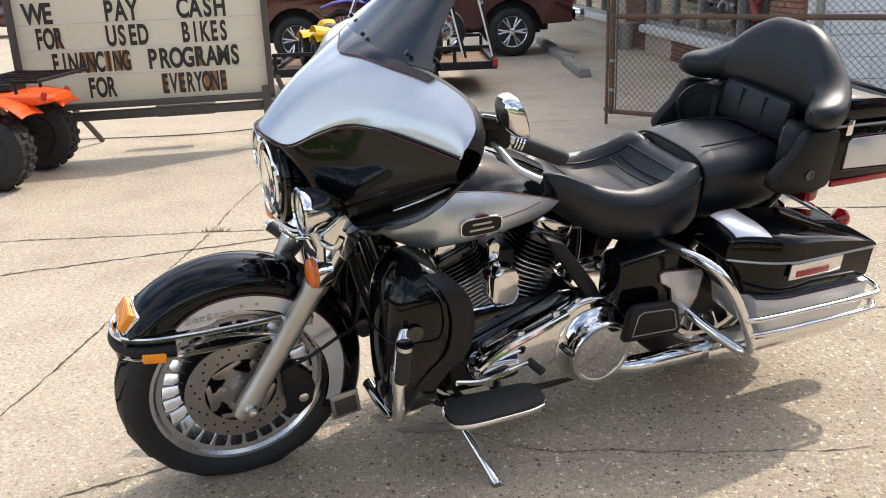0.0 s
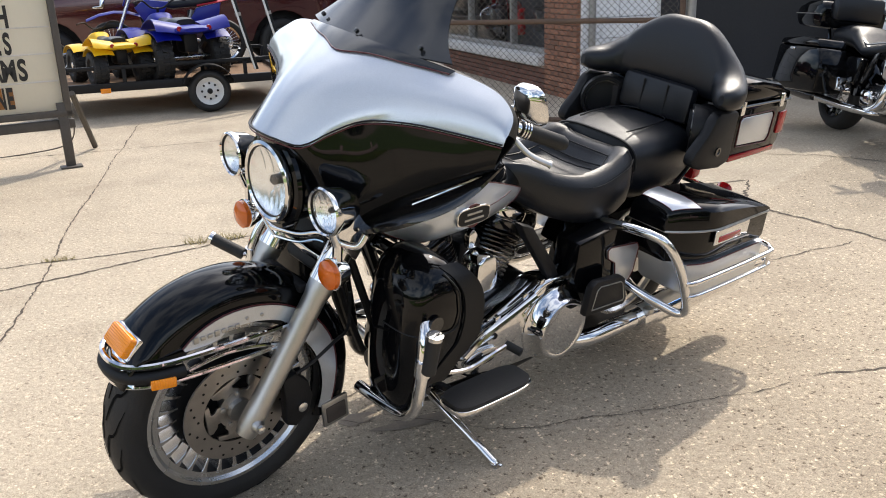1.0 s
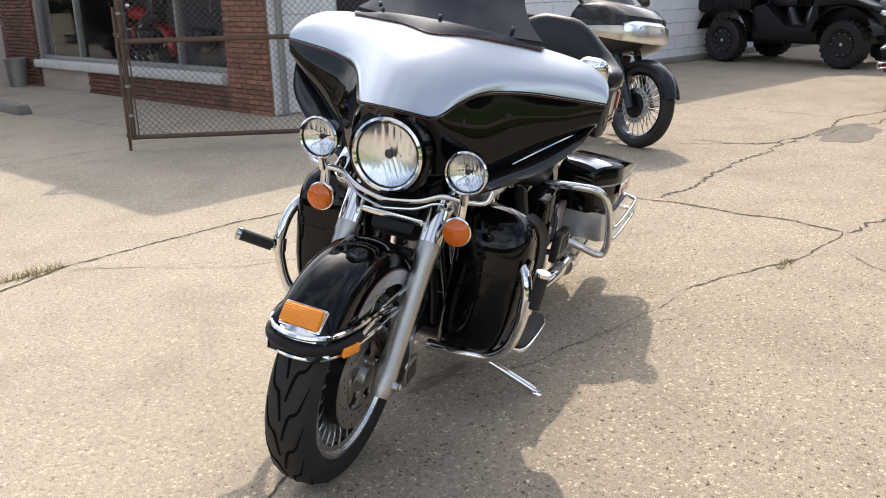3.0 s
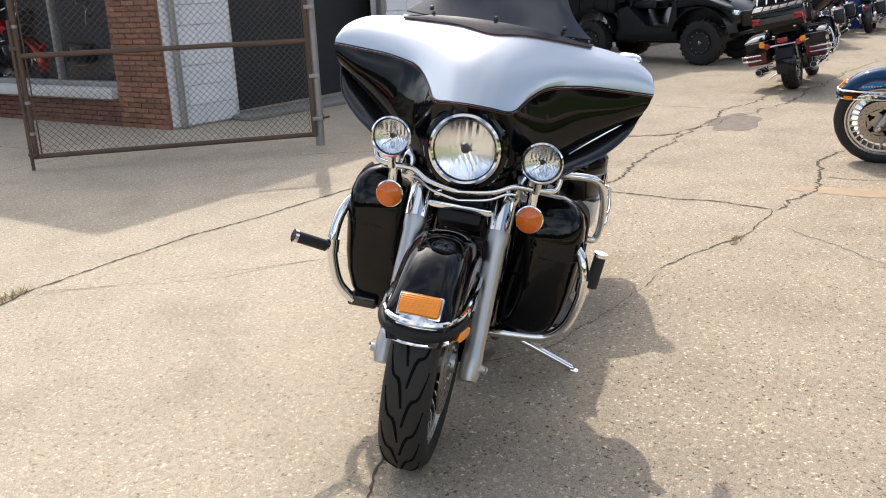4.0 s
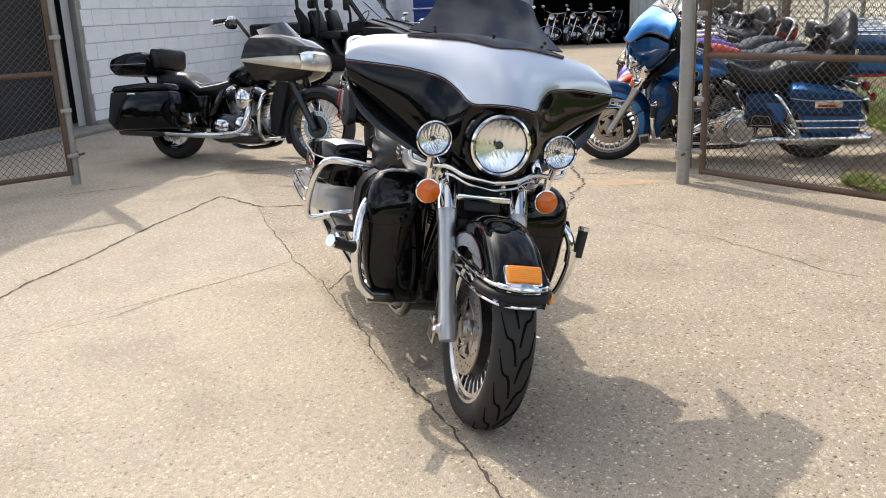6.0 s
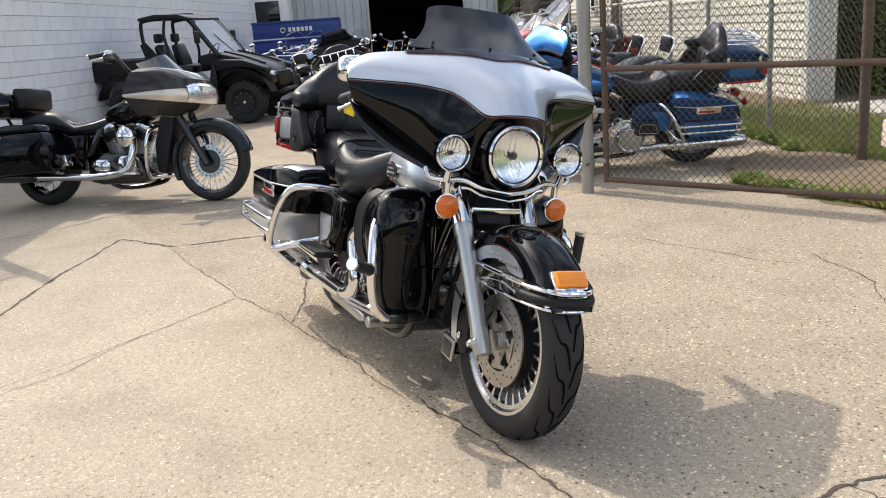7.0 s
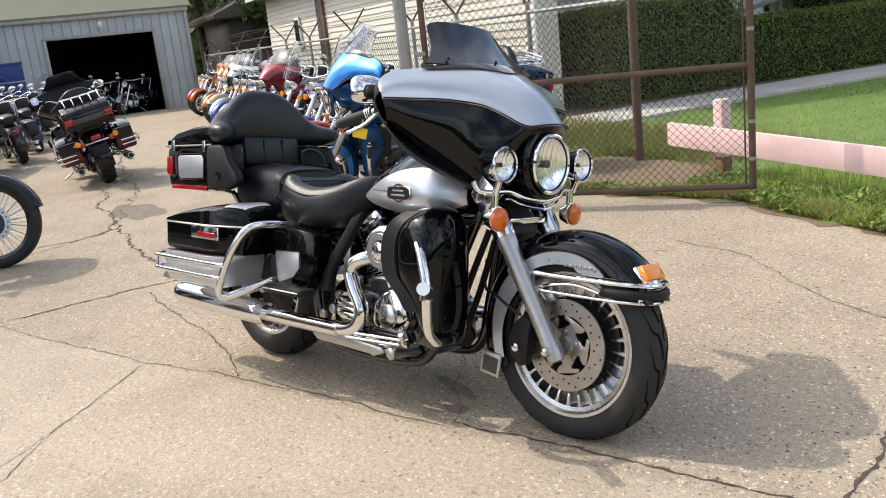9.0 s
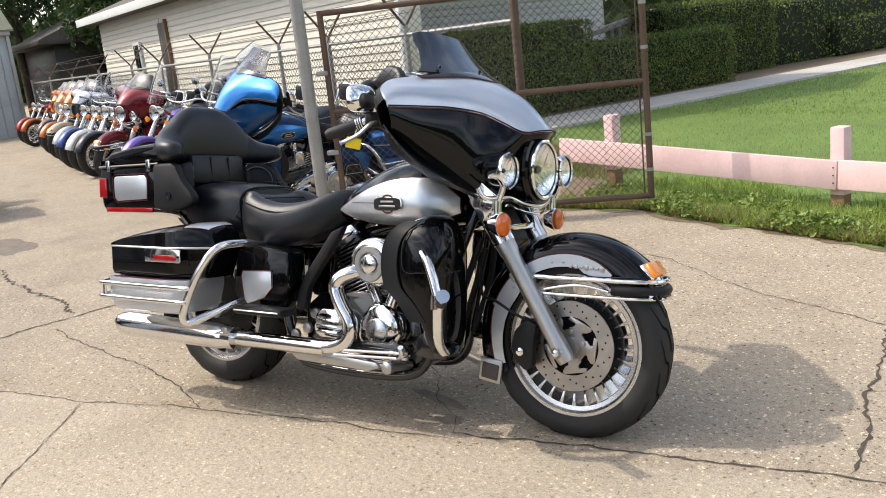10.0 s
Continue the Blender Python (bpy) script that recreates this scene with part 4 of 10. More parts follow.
rm = part("workshop_room", block(((D0 + D1) / 2 + 1.0, 2.3, 1.5), (5.0, 4.2, 3.0), 0), M_INDOORSHADE, white, "dark workshop")
bmr = bmesh.new()
bmr.from_mesh(rm.data)
bmesh.ops.delete(bmr, geom=[f for f in bmr.faces if f.calc_center_median().y < 0.4], context="FACES_ONLY")
bmr.to_mesh(rm.data)
bmr.free()
part("workshop_floor", block(((D0 + D1) / 2 + 1.0, 2.3, 0.03), (4.9, 4.1, 0.03), 0), M_CONCRETE, white)
for k, (x, z, c) in enumerate(((2.3, 1.0, M_GALV), (2.6, 0.55, M_MATT), (1.5, 0.5, M_MATT))):
    part("stored_crate", block((x, 1.6 + 0.4 * k, z), (0.5, 0.4, 0.35), 0.03), c, white, "half-seen stored crate")
end_shed = thing("white_shed", "small white shed with a window beyond the block wall", "shed")
part("shed_wall", block((24.2, 6.2, 1.5), (1.3, 1.5, 3.0), 0.02), M_WHITE, end_shed)
part("shed_window", block((23.54, 6.05, 2.0), (0.04, 0.7, 0.8), 0.01), M_TINT, end_shed)
part("shed_roof", block((24.2, 6.2, 3.05), (1.5, 1.7, 0.12), 0.02), M_ROOF, end_shed)

# concrete parking kerbs before the shop
for k, (x, y, rz) in enumerate(((2.05, 11.7, 88), (2.12, 13.5, 91), (2.2, 15.4, 89))):
    m = Matrix.Translation((x, y, 0)) @ Matrix.Rotation(radians(rz), 4, "Z")
    solid("parking_kerb", prism([(-0.09, 0), (0.09, 0), (0.06, 0.11), (-0.06, 0.11)], -0.85, 0.85, 0.012, "X"), M_KERB, "weathered concrete parking kerb", "kerb", group="parking kerbs", m=m)

# ---- steel garage ----
gar = thing("steel_garage", "weathered blue-grey steel garage with a mossy roof and open dark doorway", "garage")
GX = 25.0
bm = bmesh.new()
for y0, y1, z0, z1 in ((-0.9, 0.1, 0, 2.85), (0.1, 3.1, 2.33, 2.85), (3.1, 9.5, 0, 2.85)):
    block((GX + 0.15, (y0 + y1) / 2, (z0 + z1) / 2), (0.2, y1 - y0, z1 - z0), 0, bm=bm)
gw = part("wall_front", bm, M_GREYSHED, gar)
panel = {}
for y0, y1, z0, z1 in ((-0.9, 0.1, 0, 2.85), (0.1, 3.1, 2.40, 2.85), (3.1, 9.5, 0, 2.85)):
    n = int((y1 - y0) / 0.25)
    for k in range(n):
        key = round(z1 - z0, 2)
        if key not in panel:
            panel[key] = mesh_of("steel_panel", prism([(-0.12, 0), (-0.10, -0.02), (0.10, -0.02), (0.12, 0)], 0, z1 - z0, 0, "Z"), M_GREYSHED)
        ob = part("steel_panel", panel[key], None, gw)
        ob.matrix_basis = Matrix.Translation((GX + 0.045, y0 + 0.125 + k * 0.25, z0)) @ Matrix.Rotation(radians(-90), 4, "Z")
part("door_trim", block((GX + 0.0, 1.6, 2.37), (0.10, 3.2, 0.09), 0.01), M_GALV, gar)
for y in (0.07, 3.13):
    part("door_trim", block((GX + 0.0, y, 1.18), (0.10, 0.10, 2.36), 0.01), M_GALV, gar)
part("corner_trim", block((GX + 0.0, -0.92, 1.42), (0.14, 0.10, 2.85), 0.01), M_GALV, gar)
part("eave", block((GX - 0.05, 4.3, 2.90), (0.16, 10.6, 0.12), 0.015), M_GALV, gar)
rf = bmesh.new()
rings(rf, [[(GX - 0.15, y, 2.95), (GX - 0.15, y, 3.0), (GX + 4.0, y, 5.2), (GX + 8.0, y, 2.95)] for y in (-1.1, 9.7)])
part("roof", rf, M_GREENROOF, gar, "mossy green roof")
bm = block((GX + 4.2, 1.8, 1.4), (7.9, 5.2, 2.8), 0)
bmesh.ops.delete(bm, geom=[f for f in bm.faces if f.calc_center_median().x < GX + 1], context="FACES_ONLY")
# garage walls coloured near black as the shade behind the doorway
part("inside", bm, M_INDOORSHADE, gar, "dark garage inside")
part("wall_lamp", turned([(0, 0.05), (0.12, 0.09), (0.2, 0.02)], (GX - 0.08, 1.55, 2.72), (-0.6, 0, -0.8), 14), M_WHITE, gar, "small wall lamp over the doorway")

# ---- blue crates ----
cr = thing("blue_crate_stack", "two stacked blue steel crates with white lettering bars", "crate")
for z0, nm in ((0.85, "crate"), (1.32, "crate")):
    c = part(nm, block((20.9, 4.95, z0 + 0.215), (0.8, 2.3, 0.43), 0.015), M_BLUEBOX, cr)
    part("crate_rim", block((20.48, 4.95, z0 + 0.41), (0.03, 2.34, 0.05), 0.006), M_BLUEBOX, c)
    for k in range(6):
        part("lettering_bar", block((20.492, 5.12 - k * 0.11, z0 + 0.2), (0.006, 0.075, 0.11), 0.002), M_WHITE, c)
    part("round_mark", turned([(0, 0.07), (0.006, 0.07), (0.006, 0.045), (0, 0.045)], (20.495, 5.30, z0 + 0.2), (-1, 0, 0), 20), M_WHITE, c)
part("lower_crate", block((20.9, 4.95, 0.42), (0.8, 2.3, 0.84), 0.015), M_BLUEBOX, cr)


# ---- trees ----
def tree(x, y, h, spread, n, seed, label="leafy dark green tree"):
    r = random.Random(seed)
    t = thing("tree", label, "tree", Matrix.Translation((x, y, 0)))
    bm = tube(spline([(0, 0, 0), (0.1, 0.05, h * 0.25), (-0.05, 0.1, h * 0.5), (0, 0, h * 0.8)], 4), [0.26 - 0.018 * k for k in range(13)], 10)
    tips = []
    for k in range(14):
        a, z = r.uniform(0, 6.28), h * r.uniform(0.32, 0.75)
        e = Vector((math.cos(a) * spread * r.uniform(0.5, 0.95), math.sin(a) * spread * r.uniform(0.5, 0.95), z + h * r.uniform(0.08, 0.25)))
        tube(spline([(0, 0, z), (e.x * 0.5, e.y * 0.5, z + (e.z - z) * 0.7), e], 4), [0.09 - 0.009 * i for i in range(9)], 6, bm)
        tips += [e, Vector((e.x * 0.55, e.y * 0.55, (z + e.z) / 2 + 0.3))]
    tips.append(Vector((0, 0, h * 0.92)))
    part("trunk", bm, M_BARK, t)
    vs, fs = [], []
    for _ in range(n):
        c = r.choice(tips)
        d = Vector((r.gauss(0, 1), r.gauss(0, 1), r.gauss(0, 0.8))).normalized() * spread * 0.42 * r.random() ** 0.45
        p = c + d
        q = Euler((r.uniform(0, 6.28), r.uniform(0, 6.28), r.uniform(0, 6.28))).to_matrix()
        s = 0.10 * r.uniform(0.6, 1.5)
        k = len(vs)
        vs += [tuple(p + q @ Vector(v) * s) for v in ((-1, 0, 0), (0, -0.6, 0.15), (1, 0, 0), (0, 0.6, 0.15))]
        fs.append((k, k + 1, k + 2, k + 3))
    me = bpy.data.meshes.new("crown")
    me.from_pydata(vs, [], fs)
    me.materials.append(M_TREE)
    cr = new("crown", me)
    cr.parent = t
    return t


for k, (x, y, h, s) in enumerate(((30, -6.5, 8, 3.2), (34, -3.0, 9, 3.6), (29, -11, 8.5, 3.4), (38, 3, 10, 4), (26.5, -5.2, 5, 2.2), (33, -16, 9, 4), (24, -20, 8, 3.5), (16, -22, 8, 3.4))):
    tree(x, y, h, s, 9000, 20 + k)
hs = thing("far_house", "grey-brown house half hidden by trees", "house")
part("wall", block((31.5, -6.0, 1.4), (5, 6, 2.8), 0.02), M_BROWN, hs)
part("roof", prism([(-9.6, 2.65), (-9.6, 2.80), (-6.0, 4.3), (-2.4, 2.80), (-2.4, 2.65)], 28.3, 34.7, 0.02, "X"), M_ROOF, hs, "grey-brown shingle roof")
part("window", block((28.98, -4.8, 1.5), (0.06, 0.9, 1.0), 0.01), M_TINT, hs)

# far woods all round
r = random.Random(77)
vs, fs = [], []
for _ in range(26000):
    a = r.uniform(0, 2 * math.pi)
    d = r.uniform(75, 100)
    top = 7.5 + 3.5 * noise.noise(Vector((math.cos(a) * 9, math.sin(a) * 9, 0)))
    p = Vector((d * math.cos(a), d * math.sin(a), top * r.random() ** 0.7))
    q = Euler((r.uniform(0, 6.28), r.uniform(0, 6.28), r.uniform(0, 6.28))).to_matrix()
    s = r.uniform(0.5, 1.4)
    k = len(vs)
    vs += [tuple(p + q @ Vector(v) * s) for v in ((-1, 0, 0), (0, -0.8, 0.2), (1, 0, 0), (0, 0.8, 0.2))]
    fs.append((k, k + 1, k + 2, k + 3))
me = bpy.data.meshes.new("far_woods")
me.from_pydata(vs, [], fs)
me.materials.append(M_TREE)
tagged(new("far_woods", me), "distant belt of trees round the horizon", "woods", kind="stuff")

# ---- motorcycles: x ahead, y to the rider's left, z up, origin under the rear axle ----
SILVER, GLOSS = (0.62, 0.655, 0.70), (0.0025, 0.0026, 0.0032)


def arc(cx, cz, r, a0, a1, n):
    return [(cx + r * math.cos(radians(a0 + (a1 - a0) * k / n)), cz + r * math.sin(radians(a0 + (a1 - a0) * k / n))) for k in range(n + 1)]


def tyre_mesh(R, half, rim, tread=True):
    """A tyre round the y axis at the origin, with cut grooves."""
    bm = bmesh.new()
    prof = [(-half * 0.72, rim), (-half * 0.95, rim + 0.02), (-half, rim + (R - rim) * 0.45), (-half * 0.93, R - half * 0.42), (-half * 0.72, R - half * 0.2),
            (-half * 0.4, R - half * 0.06), (0, R), (half * 0.4, R - half * 0.06), (half * 0.72, R - half * 0.2), (half * 0.93, R - half * 0.42),
            (half, rim + (R - rim) * 0.45), (half * 0.95, rim + 0.02), (half * 0.72, rim)]
    turned(prof, (0, 0, 0), (0, 1, 0), 64, bm)
    bm.faces.ensure_lookup_table()
    if tread:
        big = [f for f in bm.faces if len(f.verts) > 8]
        bmesh.ops.delete(bm, geom=big, context="FACES_ONLY")
    return bm


def groove_mesh(R, half, count=18):
    """Dark sickle grooves lying in the tread."""
    bm = bmesh.new()
    for k in range(count):
        for side in (-1, 1):
            a0 = 2 * math.pi * (k + (0.5 if side > 0 else 0)) / count
            pts = []
            for s in range(9):
                t = s / 8
                y = side * half * (0.05 + 0.74 * t)
                fall = half * (0.06 * (abs(y) / half / 0.4) if abs(y) < 0.4 * half else 0.06 + 0.14 * (abs(y) / half - 0.4) / 0.32 if abs(y) < 0.72 * half else 0.2 + 0.22 * (abs(y) / half - 0.72) / 0.21)
                r = R - fall + 0.0016
                a = a0 + 0.50 * t + 0.075 * math.sin(2 * math.pi * t)
                pts.append((r * math.cos(a), y, r * math.sin(a)))
            w = 0.0046
            va, vb = [], []
            for i, q in enumerate(pts):
                q = Vector(q)
                d = (Vector(pts[min(i + 1, 8)]) - Vector(pts[max(i - 1, 0)])).normalized()
                nrm = Vector((q.x, 0, q.z)).normalized()
                sd = d.cross(nrm) * w * (0.35 + 0.65 * math.sin(math.pi * min(1, 0.15 + i / 9)))
                va.append(bm.verts.new(q + sd))
                vb.append(bm.verts.new(q - sd))
            for i in range(8):
                bm.faces.new((va[i], va[i + 1], vb[i + 1], vb[i]))
    return bm


def cast_wheel(name, parent, at, R, half, rim, slots=28, rotors=(1, -1), label=""):
    """A slotted cast wheel with its tyre, rotors and hub, under a thing."""
    x, y, z = at
    place = Matrix.Translation(at)
    w = part(name, tyre_mesh(R, half, rim), M_RUBBER, parent, label, m=place)
    part("tread_groove", groove_mesh(R, half), M_GROOVE, w)["kind"] = "stuff"
    lip = [(-half * 0.62, rim - 0.026), (-half * 0.66, rim - 0.012), (-half * 0.80, rim - 0.004), (-half * 0.80, rim + 0.006), (-half * 0.6, rim + 0.006),
           (half * 0.6, rim + 0.006), (half * 0.80, rim + 0.006), (half * 0.80, rim - 0.004), (half * 0.66, rim - 0.012), (half * 0.62, rim - 0.026)]
    part("rim", turned(lip, (0, 0, 0), (0, 1, 0), 64, close=True), M_CAST, w, "brushed silver rim")
    rin, rout = rim * 0.66, rim - 0.022
    part("wheel_disc", turned([(-0.02, 0.03), (-0.026, rin * 0.5), (-0.022, rin), (-0.012, rin + 0.004), (0.012, rin + 0.004), (0.022, rin), (0.026, rin * 0.5), (0.02, 0.03)], (0, 0, 0), (0, 1, 0), 40, close=True), M_MATT, w, "black wheel centre")
    part("rim_barrel", turned([(-half * 0.60, rim - 0.0280), (half * 0.60, rim - 0.0280), (half * 0.60, rim - 0.0265), (-half * 0.60, rim - 0.0265)], (0, 0, 0), (0, 1, 0), 64, close=True), M_MATT, w, "black rim barrel")
    me = None
    for k in range(slots):
        a = 2 * math.pi * k / slots
        if me is None:
            b = bmesh.new()
            rings(b, [[(rr, -hw, -ww), (rr, hw, -ww), (rr, hw, ww), (rr, -hw, ww)] for rr, hw, ww in ((rin - 0.004, half * 0.42, 0.0036), (rin + 0.02, half * 0.56, 0.0040), (rout - 0.016, half * 0.60, 0.0052), (rout - 0.004, half * 0.61, 0.0085), (rout + 0.006, half * 0.62, 0.0140))])
            bmesh.ops.bevel(b, geom=b.edges[:], offset=0.0012, segments=1, affect="EDGES")
            me = mesh_of("spoke", b, M_CAST)
        part("spoke", me, None, w, m=Matrix.Rotation(a, 4, "Y"))
    for s in rotors:
        yy = s * half * 0.98
        ro = part("brake_rotor", turned([(yy - 0.003, 0.098), (yy - 0.003, 0.150), (yy + 0.003, 0.150), (yy + 0.003, 0.098)], (0, 0, 0), (0, 1, 0), 48, close=True), M_ROTOR, w, "drilled steel brake rotor")
        bm = bmesh.new()
        for k in range(36):
            a = 2 * math.pi * k / 36
            rr = (0.112, 0.124, 0.138)[k % 3]
            turned([(yy + s * 0.0025, 0.0036), (yy + s * 0.0036, 0.0036)], (rr * math.cos(a), 0, rr * math.sin(a)), (0, 1, 0), 8, bm)
        part("drill_hole", bm, M_MATT, ro)["kind"] = "stuff"
        part("rotor_carrier", turned([(yy - 0.004, 0.02), (yy - 0.004, 0.056), (yy + 0.004, 0.056), (yy + 0.004, 0.02)], (0, 0, 0), (0, 1, 0), 40, close=True), M_ROTOR, ro)
        arm = [(0.050, -0.52), (0.064, -0.42), (0.072, -0.56), (0.088, -0.62), (0.0995, -0.56), (0.0995, 0.30), (0.090, 0.40), (0.082, 0.26), (0.078, 0.08), (0.068, 0.12), (0.062, 0.36), (0.050, 0.44)]
        for k in range(5):
            a = 2 * math.pi * k / 5
            part("carrier_arm", prism([(r * math.cos(a + t), r * math.sin(a + t)) for r, t in arm], yy - 0.0035, yy + 0.0035, 0.0008, "Y"), M_ROTOR, ro)
        for k in range(5):
            a = 2 * math.pi * k / 5 + 0.25
            part("rotor_bolt", turned([(yy, 0.007), (yy + s * 0.009, 0.007), (yy + s * 0.010, 0.004)], (0.047 * math.cos(a), 0, 0.047 * math.sin(a)), (0, 1, 0), 8), M_SATIN, ro)
    part("hub", turned([(-half * 1.25, 0.012), (-half * 1.25, 0.03), (-half * 0.7, 0.036), (half * 0.7, 0.036), (half * 1.25, 0.03), (half * 1.25, 0.012)], (0, 0, 0), (0, 1, 0), 24), M_SATIN, w)
    return w


FW = (1.613, 0.0, 0.313)          # front axle


def fender_r(t):
    """Crown radius of the front mudguard at the angle t in degrees."""
    return 0.352 + 0.02 * math.sin(radians(max(0, min(180, t)))) - (0.018 * max(0, (50 - t) / 20) if t < 50 else 0)


def front_fender(parent):
    cx, cz = FW[0], FW[2]

    def inner(t):
        r = 0.262
        if t < 78:
            r = min(0.236 / math.sin(radians(max(t, 28))), fender_r(t) - 0.012)
            r = max(r, 0.25)
        if t > 115:
            r = 0.262 - 0.027 * min(1, (t - 115) / 25)
        return r
    half = 0.088
    angles = [30 + 175 * k / 44 for k in range(45)]
    grid = []
    for t in angles:
        R, ri = fender_r(t), inner(t)
        hw = half * (1 - 0.35 * max(0, (52 - t) / 28) ** 2 if t < 52 else 1)
        edge = max(R - 0.062, ri + 0.004)
        row = [(hw, ri), (hw * 1.01, (ri + edge) / 2), (hw, edge)]
        for k in range(1, 6):
            a = math.pi / 2 * k / 6
            row.append((hw * math.cos(a) ** 0.8, edge + (R - edge) * math.sin(a) ** 0.9))
        row = row + [(0, R)] + [(-y, r) for y, r in reversed(row)]
        c, s = math.cos(radians(t)), math.sin(radians(t))
        grid.append([(cx + r * c, y, cz + r * s) for y, r in row])
    f = part("front_mudguard", sheet(grid, 0.004), M_PAINT_B, parent, "gloss black front mudguard with silver side panels", GLOSS)
    for s in (1, -1):
        g, up, lo = [], [], []
        for k in range(31):
            t = 58 + 140 * k / 30
            R, ri = fender_r(t), inner(t)
            top = R - 0.066 - 0.014 * max(0, (84 - t) / 26) ** 2 - 0.012 * max(0, (t - 150) / 48)
            top = max(top, ri + 0.004)
            c, sn = math.cos(radians(t)), math.sin(radians(t))
            y = s * (half + 0.0085)
            g.append([(cx + r * c, y, cz + r * sn) for r in (ri + 0.003, (ri + top) / 2, top)])
            up.append((cx + (top + 0.003) * c, s * (half + 0.007), cz + (top + 0.003) * sn))
        part("side_panel", sheet(g, 0.002), M_PAINT_A, f, "silver side panel", SILVER)
        part("pinstripe", tube(up, 0.0018, 5), M_STRIPE, f)
        # scripted plate and rivets as plain bars
        for k in range(7):
            part("lettering_bar", block((1.735 - 0.018 * k, s * (half + 0.011), 0.574 + 0.001 * k), (0.012, 0.003, 0.010 if k not in (0, 3) else 0.016), 0.001), M_SATIN, f)
        for X, Z in ((1.56, 0.59), (1.60, 0.592), (1.42, 0.50), (1.345, 0.44)):
            part("rivet", turned([(0, 0.005), (0.003, 0.004), (0.004, 0.0)], (X, s * (half + 0.009), Z), (0, s, 0), 8), M_SATIN, f)
        # flap plate at the rear tip
        m = pose(1.330, s * 0.096, 0.208, 0, 8, 0)
        fl = part("mud_flap", block((0, 0, 0), (0.086, 0.012, 0.085), 0.006), M_SATIN, f, "silver flap plate", m=m)
        part("flap_pad", block((0, s * 0.006, -0.003), (0.064, 0.006, 0.055), 0.004), M_BROWN, fl)
    # bumper: chrome rails and rubber strip round the tip
    line = [(1.49, 0.104, 0.512), (1.62, 0.108, 0.512), (1.75, 0.106, 0.511), (1.83, 0.096, 0.510), (1.880, 0.072, 0.509), (1.902, 0.038, 0.508), (1.908, 0.0, 0.508)]
    full = spline(line + mirror(line[-2::-1]), 5)
    for dz, r, mat, nm, fl in ((0.030, 0.0075, M_CHROME, "bumper_rail", 1), (-0.024, 0.0055, M_CHROME, "bumper_rail", 1)):
        part(nm, tube([(p.x + 0.003, p.y, p.z + dz) for p in full], r, 8), mat, f, "chrome rail")
    rub = [p for p in full if p.x > 1.76]
    part("bumper_strip", tube(rub, 0.0165, 10, flat=1.0), M_MATT, f, "black rubber strip")
    for s in (1, -1):
        part("bracket", tube(spline([(1.50, s * 0.104, 0.492), (1.60, s * 0.107, 0.515), (1.68, s * 0.107, 0.520), (1.76, s * 0.106, 0.505)], 5), 0.005, 8), M_CHROME, f)
        if s > 0:
            part("side_marker", block((1.825, s * 0.113, 0.498), (0.058, 0.012, 0.026), 0.004, Matrix.Rotation(radians(s * -14), 4, "Z")), M_ORANGE, f, "amber side marker")
        part("bracket_boss", block((1.475, s * 0.098, 0.515), (0.05, 0.03, 0.04), 0.008), M_SATIN, f)
    # chrome tip and amber lamp
    tip = []
    for k in range(9):
        t = 33 + 16 * k / 8
        R = fender_r(t) + 0.0095
        hw = 0.088 - 0.030 * k / 8
        c, s = math.cos(radians(t)), math.sin(radians(t))
        tip.append([(cx + (R - 0.03 * abs(u) ** 2.5) * c, hw * u, cz + (R - 0.03 * abs(u) ** 2.5) * s) for u in (-1, -0.6, 0, 0.6, 1)])
    lampb = part("lamp_base", sheet(tip, 0.006), M_CHROME, f, "chrome lamp base")
    tl = radians(38)
    mm = Matrix.Translation((1.868, 0, 0.568)) @ Matrix.Rotation(radians(90) - tl, 4, "Y")
    part("fender_lamp", block((0, 0, 0.004), (0.054, 0.106, 0.032), 0.009), M_ORANGE, lampb, "amber mudguard lamp", m=mm)
    part("lamp_frame", block((0, 0, -0.008), (0.064, 0.116, 0.024), 0.007), M_CHROME, lampb, m=mm)
    return f


